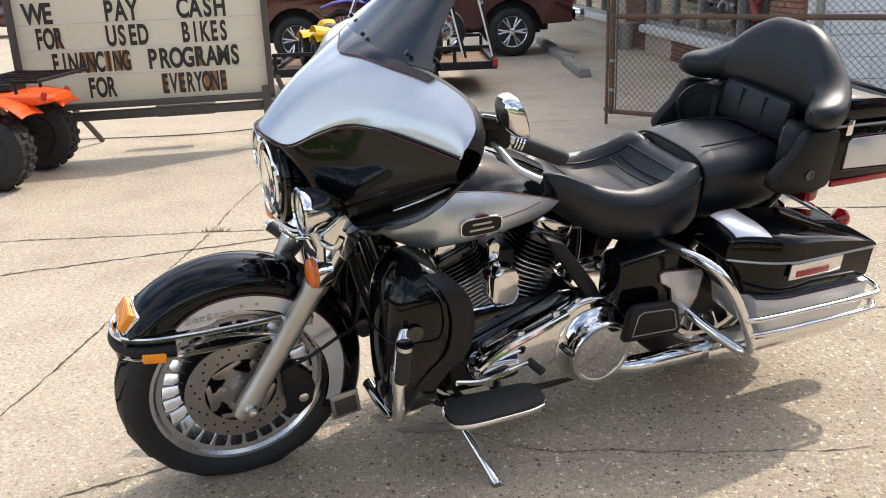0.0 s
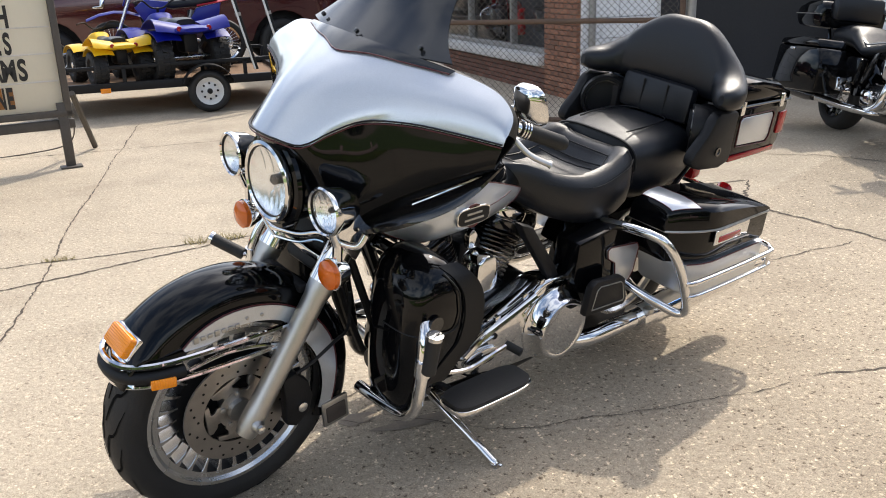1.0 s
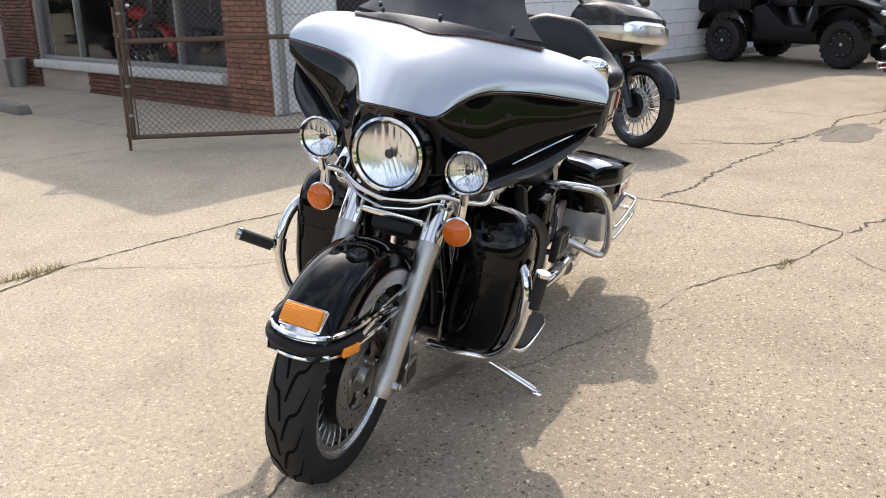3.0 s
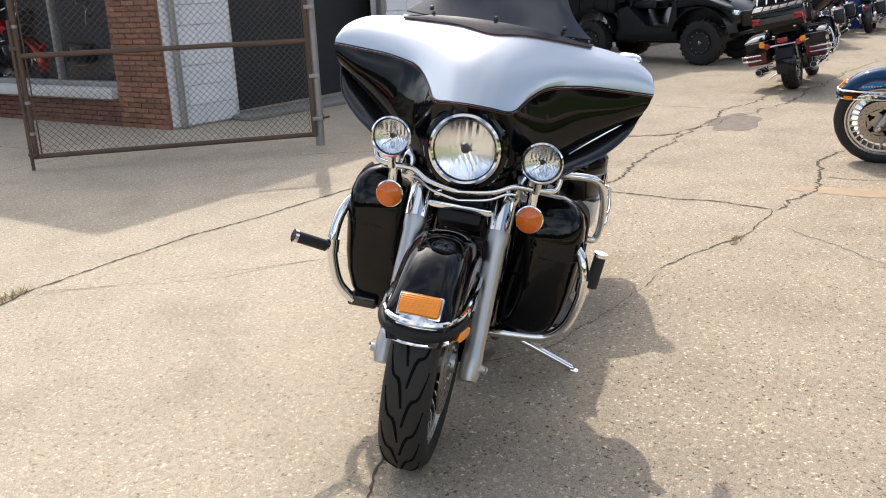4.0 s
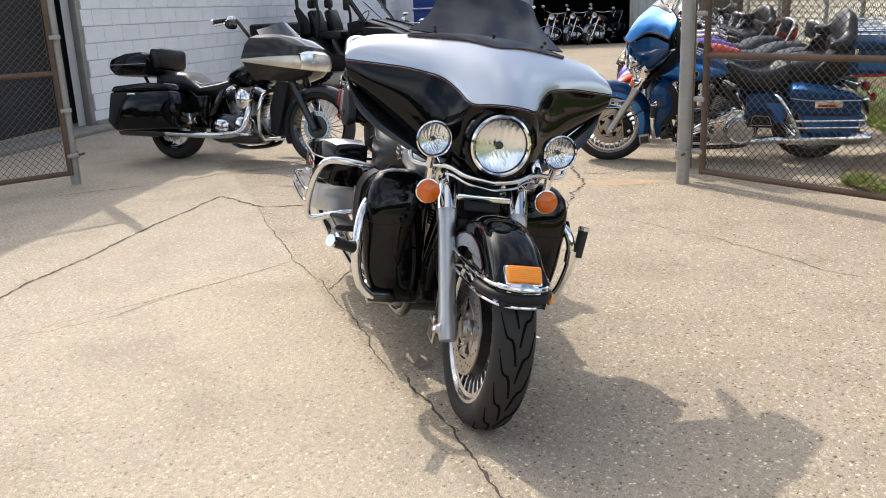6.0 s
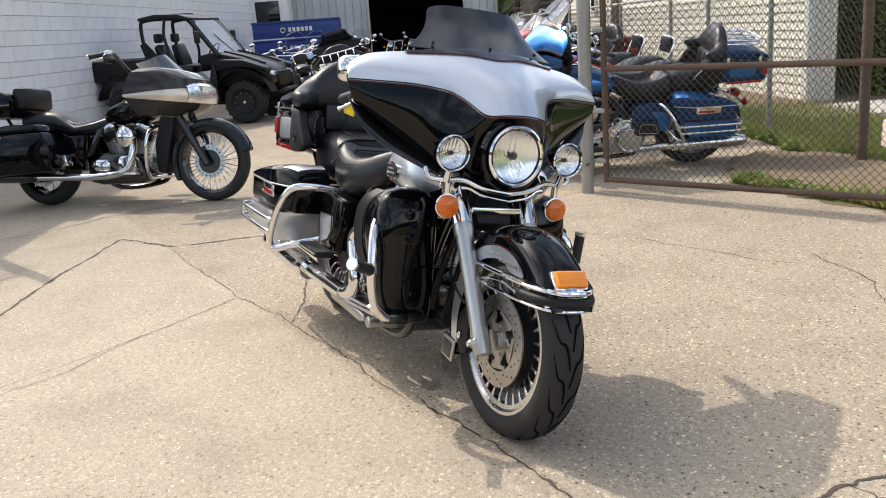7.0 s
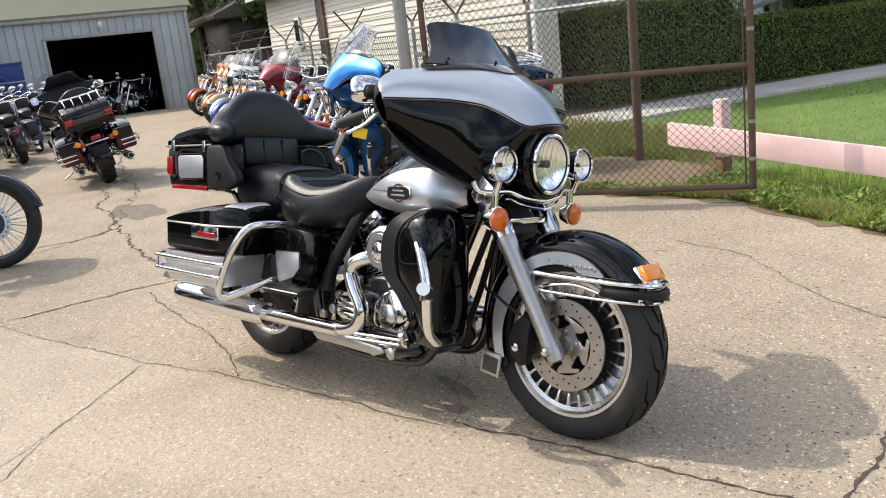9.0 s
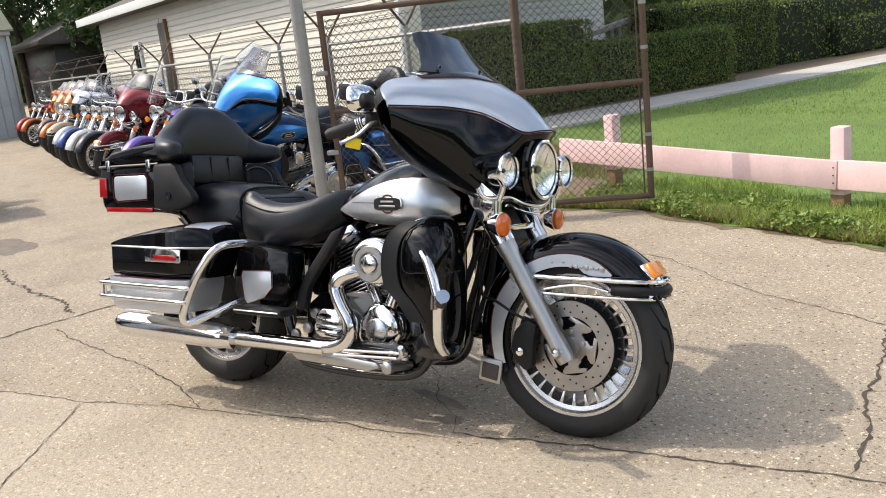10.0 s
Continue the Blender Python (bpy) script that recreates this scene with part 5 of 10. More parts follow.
def fork_leg(parent, s):
    y = s * 0.125
    a, b, c = Vector((1.628, y, 0.272)), Vector((1.402, y, 0.650)), Vector((1.275, y, 0.862))
    leg = part("fork_leg", tube([a, a.lerp(b, 0.05), a.lerp(b, 0.16), a.lerp(b, 0.2), a.lerp(b, 0.9), a.lerp(b, 0.94), b], [0.026, 0.031, 0.031, 0.029, 0.030, 0.034, 0.034], 18), M_SATIN, parent, "satin aluminium fork slider")
    part("fork_cover", tube([b, b.lerp(c, 0.05), c], [0.037, 0.037, 0.038], 18), M_CHROME, leg, "chrome fork cover")
    part("axle_clamp", turned([(-0.02, 0.02), (0.016, 0.02), (0.022, 0.014), (0.03, 0.013), (0.03, 0.006)], (1.606, y + s * 0.012, 0.305), (0, s, 0), 14), M_SATIN, leg)
    part("axle_bolt", turned([(0.028, 0.011), (0.036, 0.011), (0.038, 0.008)], (1.606, y + s * 0.012, 0.305), (0, s, 0), 6), M_CHROME, leg)
    part("fork_lug", block((1.452, y + s * 0.004, 0.548), (0.055, 0.03, 0.032), 0.008, Matrix.Rotation(radians(-30), 4, "Y")), M_SATIN, leg)
    # caliper behind the leg
    cal = part("brake_caliper", prism([(1.435, 0.36), (1.475, 0.40), (1.515, 0.385), (1.505, 0.32), (1.50, 0.24), (1.47, 0.225), (1.43, 0.26), (1.42, 0.31)], y * 0.70, y * 0.98, 0.008), M_MATT, leg, "black brake caliper")
    part("caliper_bolt", turned([(0, 0.014), (0.008, 0.014), (0.01, 0.01)], (1.458, y * 0.99, 0.29), (0, s, 0), 12), M_CHROME, cal)
    part("brake_hose", tube(spline([(1.475, y * 0.99, 0.40), (1.43, y * 1.02, 0.42), (1.36, y * 0.98, 0.455), (1.30, y * 0.8, 0.47), (1.28, y * 0.6, 0.56)], 6), 0.005, 6), M_MATT, leg)
    return leg


def fairing(parent, tag):
    """A batwing fairing: silver upper shell over black wings, and an inner face."""
    top = [(1.238, 0, 1.226), (1.232, 0.09, 1.224), (1.212, 0.18, 1.216), (1.172, 0.27, 1.202), (1.150, 0.35, 1.192), (1.142, 0.42, 1.176), (1.152, 0.472, 1.145), (1.178, 0.489, 1.112)]
    mid = [(1.405, 0, 1.132), (1.388, 0.075, 1.130), (1.338, 0.150, 1.134), (1.278, 0.235, 1.148), (1.238, 0.32, 1.150), (1.210, 0.40, 1.144), (1.192, 0.462, 1.126), (1.187, 0.490, 1.104)]
    band = [(1.507, 0, 1.020), (1.496, 0.055, 1.017), (1.460, 0.112, 1.012), (1.398, 0.146, 1.046), (1.342, 0.190, 1.076), (1.285, 0.285, 1.090), (1.236, 0.385, 1.090), (1.192, 0.489, 1.088)]
    low1 = [(1.490, 0, 0.990), (1.468, 0.075, 0.985), (1.440, 0.128, 0.965), (1.385, 0.170, 0.975), (1.325, 0.235, 0.995), (1.272, 0.33, 1.012), (1.232, 0.41, 1.028), (1.196, 0.480, 1.052)]
    low2 = [(1.42, 0, 0.88), (1.415, 0.085, 0.875), (1.405, 0.130, 0.865), (1.368, 0.180, 0.875), (1.315, 0.240, 0.905), (1.255, 0.325, 0.945), (1.215, 0.40, 0.985), (1.182, 0.462, 1.022)]
    low3 = [(1.395, 0, 0.79), (1.392, 0.08, 0.785), (1.38, 0.125, 0.785), (1.345, 0.170, 0.800), (1.290, 0.225, 0.845), (1.225, 0.305, 0.905), (1.185, 0.385, 0.965), (1.160, 0.440, 1.010)]
    back = [(1.10, 0, 0.90), (1.10, 0.08, 0.90), (1.10, 0.16, 0.90), (1.10, 0.22, 0.91), (1.105, 0.28, 0.93), (1.105, 0.34, 0.96), (1.11, 0.39, 1.00), (1.125, 0.43, 1.03)]
    backt = [(1.17, 0, 1.19), (1.165, 0.09, 1.19), (1.155, 0.18, 1.18), (1.135, 0.27, 1.17), (1.115, 0.35, 1.155), (1.110, 0.41, 1.14), (1.118, 0.455, 1.115), (1.135, 0.472, 1.085)]

    def whole(half):
        return spline(mirror(half[:0:-1]) + half, 4)
    T, Mi, Bd, L1, L2, L3, Bk, Bt = (whole(h) for h in (top, mid, band, low1, low2, low3, back, backt))

    def between(rows, n=4):
        cols = [spline([r[i] for r in rows], n) for i in range(len(rows[0]))]
        return [[c[k] for c in cols] for k in range(len(cols[0]))]
    up = part("fairing_upper", sheet(between([T, Mi, Bd]), 0.004), M_PAINT_A, parent, tag, SILVER)
    part("fairing_wing", sheet(between([Bd, L1, L2, L3], 3), 0.004), M_PAINT_B, parent, "gloss fairing wing", GLOSS)
    part("fairing_inner", sheet(between([L3, Bk, Bt, T], 3), 0.003), M_MATT, parent, "matt black inner fairing")
    stripe = [p + Vector((0.004, 0, -0.003)) for p in Bd]
    part("pinstripe", tube(stripe, 0.0017, 6), M_STRIPE, up)
    near = [i for i in range(len(T)) if abs(T[i].y) < 0.30]
    dip = [0.20 + 0.13 * math.exp(-(T[i].y / 0.07) ** 2) - 0.06 * (abs(T[i].y) / 0.288) ** 3 for i in near]
    skirt = [[T[i] + Vector((0.004, 0, 0.005)) for i in near], [T[i].lerp(Mi[i], d * 0.5) + Vector((0.004, 0, 0.006)) for i, d in zip(near, dip)], [T[i].lerp(Mi[i], d) + Vector((0.003, 0, 0.004)) for i, d in zip(near, dip)]]
    part("screen_skirt", sheet(skirt, 0.004), M_BLACK, up, "black trim under the windscreen")
    part("pinstripe", tube(skirt[2], 0.0018, 6), M_STRIPE, up)
    part("black_line", tube([p + Vector((0.0035, 0, 0.004)) for p in Bd], 0.0036, 6, flat=0.6), M_MATT, up)
    # brow round the headlamp
    brow = [(1.475, 0.103 * math.sin(t), 0.893 + 0.103 * math.cos(t)) for t in (2 * math.pi * k / 32 for k in range(32))]
    part("headlamp_brow", tube([(x - 0.012, y * 1.05, 0.893 + (z - 0.893) * 1.05) for x, y, z in brow], 0.014, 8, closed=True), M_PAINT_B, parent, "", GLOSS)
    part("nacelle", turned([(-0.15, 0.085), (-0.06, 0.108), (-0.01, 0.110), (-0.005, 0.10)], (1.46, 0, 0.893), (1, 0, 0), 32), M_PAINT_B, parent, "", GLOSS)
    # smoked screen
    g = []
    for k in range(13):
        v = k / 12
        w = 0.182 + 0.100 * (1 - v) ** 2.2 - 0.012 * max(0, (v - 0.85) / 0.15) ** 2
        row = []
        for j in range(25):
            u = j / 12 - 1
            y = w * u
            zt = 1.218 + 0.160 * v - 0.014 * abs(u) ** 6 * v
            row.append((1.246 - 0.155 * v - 0.030 * math.sin(v * math.pi) * 0.5 - 0.95 * y * y * (1 - 0.25 * v), y, zt))
        g.append(row)
    ws = part("windscreen", sheet(g, 0.005), M_SCREEN, parent, "short smoked windscreen")
    for y in (-0.2, 0, 0.2):
        part("screen_screw", turned([(-0.003, 0.006), (0.005, 0.006), (0.007, 0.003)], (1.236 - 0.95 * y * y, y, 1.238), (0.75, 0, 0.65), 10), M_BLACK, ws)
    # wind deflectors below the wings
    for s in (1, -1):
        hi = spline([(x - 0.004, s * y, z) for x, y, z in ((1.340, 0.180, 0.812), (1.285, 0.232, 0.858), (1.222, 0.308, 0.915), (1.182, 0.385, 0.972), (1.165, 0.425, 1.00))], 5)
        wide = ((1.336, 0.200, 0.798), (1.292, 0.302, 0.846), (1.246, 0.388, 0.904), (1.202, 0.442, 0.966), (1.158, 0.466, 1.035)) if s > 0 else ((1.336, 0.200, 0.802), (1.292, 0.310, 0.852), (1.252, 0.390, 0.898), (1.215, 0.446, 0.955), (1.162, 0.472, 1.035))
        lo = spline([(x, s * y, z) for x, y, z in wide], 5)
        g = [[p.lerp(q, v) + Vector((0.012 * math.sin(math.pi * v), s * 0.012 * math.sin(math.pi * v), 0)) for p, q in zip(hi, lo)] for v in (0, 0.25, 0.5, 0.75, 1)]
        df = part("wind_deflector", sheet(g, 0.005), M_BLACK, parent, "gloss black wind deflector")
        part("deflector_edge", tube([p + Vector((0.016, 0.004, -0.004)) for p in hi[8:]] if s > 0 else lo, 0.0028, 6), M_CHROME if s > 0 else M_BLACK, df)


def round_lamp(parent, name, c, d, R, depth, label, lens_out=0.02, ribs=True):
    """A chrome-ringed lamp: shell, reflector, bulb and glass."""
    d = Vector(d).normalized()
    sh = part(name, turned([(-depth, R * 0.30), (-depth * 0.9, R * 0.55), (-depth * 0.5, R * 0.90), (-0.012, R * 1.0), (-0.004, R * 1.06), (0.006, R * 1.06), (0.010, R * 0.99), (0.006, R * 0.93), (0.0, R * 0.93), (-depth * 0.55, R * 0.5), (-depth * 0.6, 0.004)], c, d, 40), M_CHROME, parent, label)
    side = Vector((0, 1, 0))
    upv = side.cross(d).normalized() * (1 if side.cross(d).z > 0 else -1)
    bowl = []
    for i in range(12):
        rr = R * (0.12 + 0.80 * i / 11)
        ring = []
        for j in range(72):
            t = 2 * math.pi * j / 72
            y, z = rr * math.cos(t), rr * math.sin(t)
            flute = 0.0017 * math.cos(2 * math.pi * y / (R * 0.21)) if z > 0.1 * R else 0.0016 * math.cos(2 * math.pi * (y + 0.6 * z) / (R * 0.17))
            deep = -min(depth * 0.40, 0.020) * (1 - (rr / (R * 0.92)) ** 2)
            ring.append(Vector(c) + side * y + upv * z + d * (deep + flute * min(1, (1 - rr / (R * 0.95)) * 4) - 0.004))
        bowl.append(ring)
    part("reflector", rings(bmesh.new(), bowl, caps=False), M_REFLECT, sh)
    # matt black ring paints the shade of the gap inside the bezel
    part("dark_seal", turned([(-0.003, R * 0.90), (-0.003, R * 0.935), (0.0045, R * 0.935), (0.0045, R * 0.90)], c, d, 36, close=True), M_MATT, sh)
    part("bulb_cap", turned([(-depth * 0.45, R * 0.13), (-0.012, R * 0.13), (-0.008, R * 0.05)], c, d, 16), M_BROWN, sh)
    part("lens", turned([(0.003, R * 0.93), (lens_out * 0.5, R * 0.72), (lens_out * 0.9, R * 0.4), (lens_out, 0.0)], c, d, 32), M_LENS, sh, "clear glass lens")
    return sh


def tank_form(x):
    """Half width, bottom, middle and top of the tank at x."""
    t = min(max((x - 0.655) / 0.585, 0), 1)
    hw = 0.085 + 0.137 * math.sin(math.pi * min(1, t * 0.98) ** 0.95 * 0.72)
    if t > 0.76:
        hw *= math.sqrt(max(0.05, 1 - ((t - 0.76) / 0.26) ** 2 * 0.8))
    zt = 0.790 + 0.146 * math.sin(math.pi * 0.5 * min(1, t / 0.66)) - 0.07 * max(0, (t - 0.7) / 0.3) ** 2
    zb = 0.712 - 0.030 * math.sin(math.pi * min(1, t * 1.1) * 0.6) + 0.03 * max(0, (t - 0.8) / 0.2)
    return hw, zb, zb + (zt - zb) * 0.38, zt


def tank_point(x, a):
    """The tank's skin: a in degrees from the top, positive to the left."""
    hw, zb, zc, zt = tank_form(x)
    c, s = math.cos(radians(a)), math.sin(radians(a))
    r = zt - zc if c > 0 else zc - zb
    return (x, hw * math.copysign(abs(s) ** 0.8, s), zc + r * math.copysign(abs(c) ** 0.909, c))


def tank_angle(x, z):
    """The angle at which the skin passes the height z."""
    hw, zb, zc, zt = tank_form(x)
    if z > zc:
        return math.degrees(math.acos(min(1, (z - zc) / (zt - zc)) ** 1.1))
    return 180 - math.degrees(math.acos(min(1, (zc - z) / (zc - zb)) ** 1.1))


def tank(parent):
    xs = [0.655 + 0.585 * k / 30 for k in range(31)]
    loops = [[tank_point(x, 360 * j / 44) for j in range(44)] for x in xs]
    loops.append([(1.247, p[1] * 0.6, 0.78 + (p[2] - 0.78) * 0.6) for p in loops[-1]])
    t = part("fuel_tank", rings(bmesh.new(), loops), M_PAINT_B, parent, "two-tone fuel tank, silver sides and black top", GLOSS)
    for s in (1, -1):
        g, e0, e1 = [], [], []
        for k in range(33):
            f = k / 32
            x = 0.690 + 0.540 * f
            zhi = 0.758 + 0.112 * math.sin(math.pi * 0.5 * min(1, f / 0.74)) - 0.070 * max(0, (f - 0.80) / 0.20) ** 2
            zlo = 0.752 - 0.048 * math.sin(math.pi * 0.5 * min(1, f / 0.5)) + 0.045 * max(0, (f - 0.72) / 0.28) ** 1.6
            a0, a1 = tank_angle(x, zhi), tank_angle(x, zlo)
            row = []
            for j in range(9):
                a = a0 + (a1 - a0) * j / 8
                q = Vector(tank_point(x, s * a))
                row.append(q + Vector((0, s * 0.0024 * math.sin(radians(a)), 0.0024 * math.cos(radians(a)))))
            g.append(row)
            e0.append(row[0])
            e1.append(row[-1])
        part("side_panel", sheet(g, 0.002), M_PAINT_A, t, "silver tank panel", SILVER)
        part("pinstripe", tube(e0 + e1[::-1], 0.0016, 5, closed=True), M_STRIPE, t)
        m = pose(0.995, s * 0.2245, 0.780, 0, 0, s * 3)
        b = part("tank_badge", prism(oval(0, 0, 0.062, 0.026, 28, 4), -0.003, 0.004, 0.001), M_CHROME, t, "chrome-edged oval badge with plain light bars", m=m)
        part("badge_field", prism(oval(0, 0, 0.058, 0.0225, 28, 4), -0.0045 if s < 0 else 0.0042, 0.0055 if s > 0 else -0.0032), M_MATT, b)
        part("badge_ring", turned([(0.0, 0.034), (s * 0.003, 0.034), (s * 0.003, 0.028), (0.0, 0.028)], (0, 0, 0), (0, 1, 0), 24), M_STRIPE, b)
        for zz, ww in ((0.0085, 0.075), (-0.0075, 0.096)):
            part("lettering_bar", block((0, s * 0.0062, zz), (ww * 0.76, 0.002, 0.0066), 0.001), M_SATIN, b)
        part("tank_line", tube([Vector(tank_point(x, s * tank_angle(x, 0.783))) + Vector((0, s * 0.003, 0)) for x in (0.93, 0.88, 0.83, 0.78)], 0.0014, 5), M_STRIPE, t)
    con = part("console", sheet([[(x, w * u, tank_point(x, 0)[2] + 0.012 * (1 - u * u) + 0.002) for u in (-1, -0.6, 0, 0.6, 1)] for x, w in ((0.70, 0.03), (0.78, 0.045), (0.9, 0.05), (1.02, 0.05), (1.10, 0.035))], 0.012), M_BLACK, parent, "black tank console with a chrome cap")
    part("fuel_cap", turned([(0, 0.036), (0.016, 0.036), (0.02, 0.03)], (0.96, 0, 0.930), (0, 0, 1), 24), M_CHROME, con)
    part("console_trim", tube([(0.90, 0.055, 0.905), (0.96, 0.06, 0.935), (1.05, 0.055, 0.948)], 0.005, 8), M_CHROME, con)
    return t


def cushion(rows, p=3.0, n=28, top=None):
    """A stuffed body: rows of (x, half width, bottom, top)."""
    loops = []
    for x, hw, zb, zt in rows:
        loops.append([(x, y, z) for y, z in oval(0, (zb + zt) / 2, hw, (zt - zb) / 2, n, p)])
    return rings(bmesh.new(), loops)


def seat(parent):
    # rider's seat: a thick roll round a sunken bucket, x, half width, bottom, roll top, depth of the bucket, its half width
    prof = [(0.742, 0.050, 0.765, 0.800, 0.0, 0.5), (0.722, 0.085, 0.735, 0.826, 0.0, 0.5), (0.680, 0.116, 0.700, 0.828, 0.002, 0.5), (0.630, 0.150, 0.668, 0.812, 0.010, 0.52), (0.570, 0.182, 0.640, 0.792, 0.024, 0.56), (0.500, 0.206, 0.618, 0.780, 0.036, 0.60),
            (0.430, 0.214, 0.606, 0.780, 0.042, 0.62), (0.365, 0.214, 0.604, 0.792, 0.044, 0.62), (0.335, 0.211, 0.606, 0.802, 0.040, 0.60), (0.290, 0.204, 0.610, 0.820, 0.012, 0.56), (0.262, 0.194, 0.616, 0.826, 0.004, 0.52), (0.240, 0.176, 0.625, 0.818, 0.0, 0.5), (0.226, 0.150, 0.650, 0.795, 0.0, 0.5)]
    cols = [spline([(p[0], p[1], p[2]) for p in prof], 3), spline([(p[3], p[4], p[5]) for p in prof], 3)]
    loops, left, right = [], [], []
    for (x, hw, zb), (zt, dip, ins) in zip(*cols):
        h = zt - zb
        half = [(0.0, zb), (hw * 0.55, zb), (hw * 0.86, zb + h * 0.05), (hw * 0.97, zb + h * 0.22), (hw, zb + h * 0.45), (hw * 0.985, zb + h * 0.70), (hw * 0.93, zb + h * 0.88), (hw * 0.83, zt - h * 0.015), (hw * 0.74, zt), (hw * (ins + 0.05), zt - 0.006 - dip * 0.10), (hw * ins, zt - 0.010 - dip * 0.45), (hw * (ins - 0.06), zt - 0.010 - dip * 0.85), (hw * 0.28, zt - 0.011 - dip), (0.0, zt - 0.012 - dip)]
        loops.append([(x, y, z) for y, z in half] + [(x, -y, z) for y, z in half[-2:0:-1]])
        if 0.30 < x < 0.64:
            left.append((x, hw * ins, zt - 0.009 - dip * 0.45))
            right.append((x, -hw * ins, zt - 0.009 - dip * 0.45))
    s = part("rider_seat", rings(bmesh.new(), loops), M_LEATHER, parent, "black leather rider seat with stitched dished top")
    part("seam", tube(left + right[::-1], 0.0028, 5, closed=True), M_MATT, s)
    for x in (0.335, 0.375):
        part("seam", tube([(x, y, 0.752 + (0.006 if x < 0.35 else 0.0) + 0.010 * (y / 0.12) ** 2) for y in (-0.115, -0.06, 0, 0.06, 0.115)], 0.0026, 5), M_MATT, s)
    for k in (1, -1):
        part("seam", tube(spline([(0.70, k * 0.098, 0.79), (0.60, k * 0.160, 0.765), (0.45, k * 0.205, 0.745), (0.30, k * 0.200, 0.775), (0.25, k * 0.180, 0.795)], 5), 0.0025, 5), M_MATT, s)
    part("passenger_seat", cushion([(0.240, 0.10, 0.66, 0.80), (0.228, 0.172, 0.635, 0.835), (0.18, 0.192, 0.622, 0.850), (0.08, 0.198, 0.625, 0.858), (-0.02, 0.194, 0.645, 0.860), (-0.08, 0.18, 0.67, 0.85)], 3.8), M_LEATHER, parent, "black leather passenger seat")
    part("piping", tube(spline([(0.234, y, z) for y, z in oval(0, 0.75, 0.182, 0.090, 28, 3.4) if z > 0.7], 2), 0.0045, 6), M_MATT, s)
    for k in (1, -1):
        part("seam", tube(spline([(0.20, k * 0.10, 0.856), (0.10, k * 0.105, 0.862), (-0.02, k * 0.09, 0.864), (-0.06, k * 0.05, 0.860)], 4), 0.0026, 5), M_MATT, s)
    # backrest: a wide roll whose wings wrap forwards and end in round noses
    def roll(u):
        wing = max(0, (abs(u) - 0.50) / 0.50)
        return Vector((-0.155 + 0.050 * u * u + 0.110 * wing ** 1.5, 0.010 + 0.292 * math.sin(u * math.pi / 2 * 0.96), 0))
    loops = []
    for k in range(49):
        u = math.sin((k / 24 - 1) * math.pi / 2)
        along = (roll(u + 0.01) - roll(u - 0.01)).normalized()
        out = Vector((along.y, -along.x, 0))
        end = min(0.985, max(0, (abs(u) - 0.74) / 0.26))
        k2 = min(1, max(0, (abs(u) - 0.10) / 0.74))
        zt = 1.190 - 0.152 * (k2 * k2 * (3 - 2 * k2))
        zb = 0.942 + 0.006 * abs(u)
        full = math.sqrt(1 - end * end)
        hx, hz = (0.050 + 0.006 * abs(u)) * full, (zt - zb) / 2 * (0.25 + 0.75 * full)
        at = roll(u)
        loops.append([tuple(at + out * a + Vector((-0.12 * (b - 1.03), 0, b))) for a, b in oval(0, (zt + zb) / 2, hx, hz, 24, 2.5)])
    part("backrest", rings(bmesh.new(), loops), M_LEATHER, parent, "wide black leather wrap-around backrest")
    part("backrest_pad", block((-0.085, 0, 0.915), (0.05, 0.30, 0.13), 0.022, Matrix.Rotation(radians(-8), 4, "Y")), M_LEATHER, parent)
    for y in (-0.05, 0.05):
        part("seam", tube([(-0.056, y, 0.86), (-0.064, y, 0.97)], 0.0035, 5), M_MATT, s)


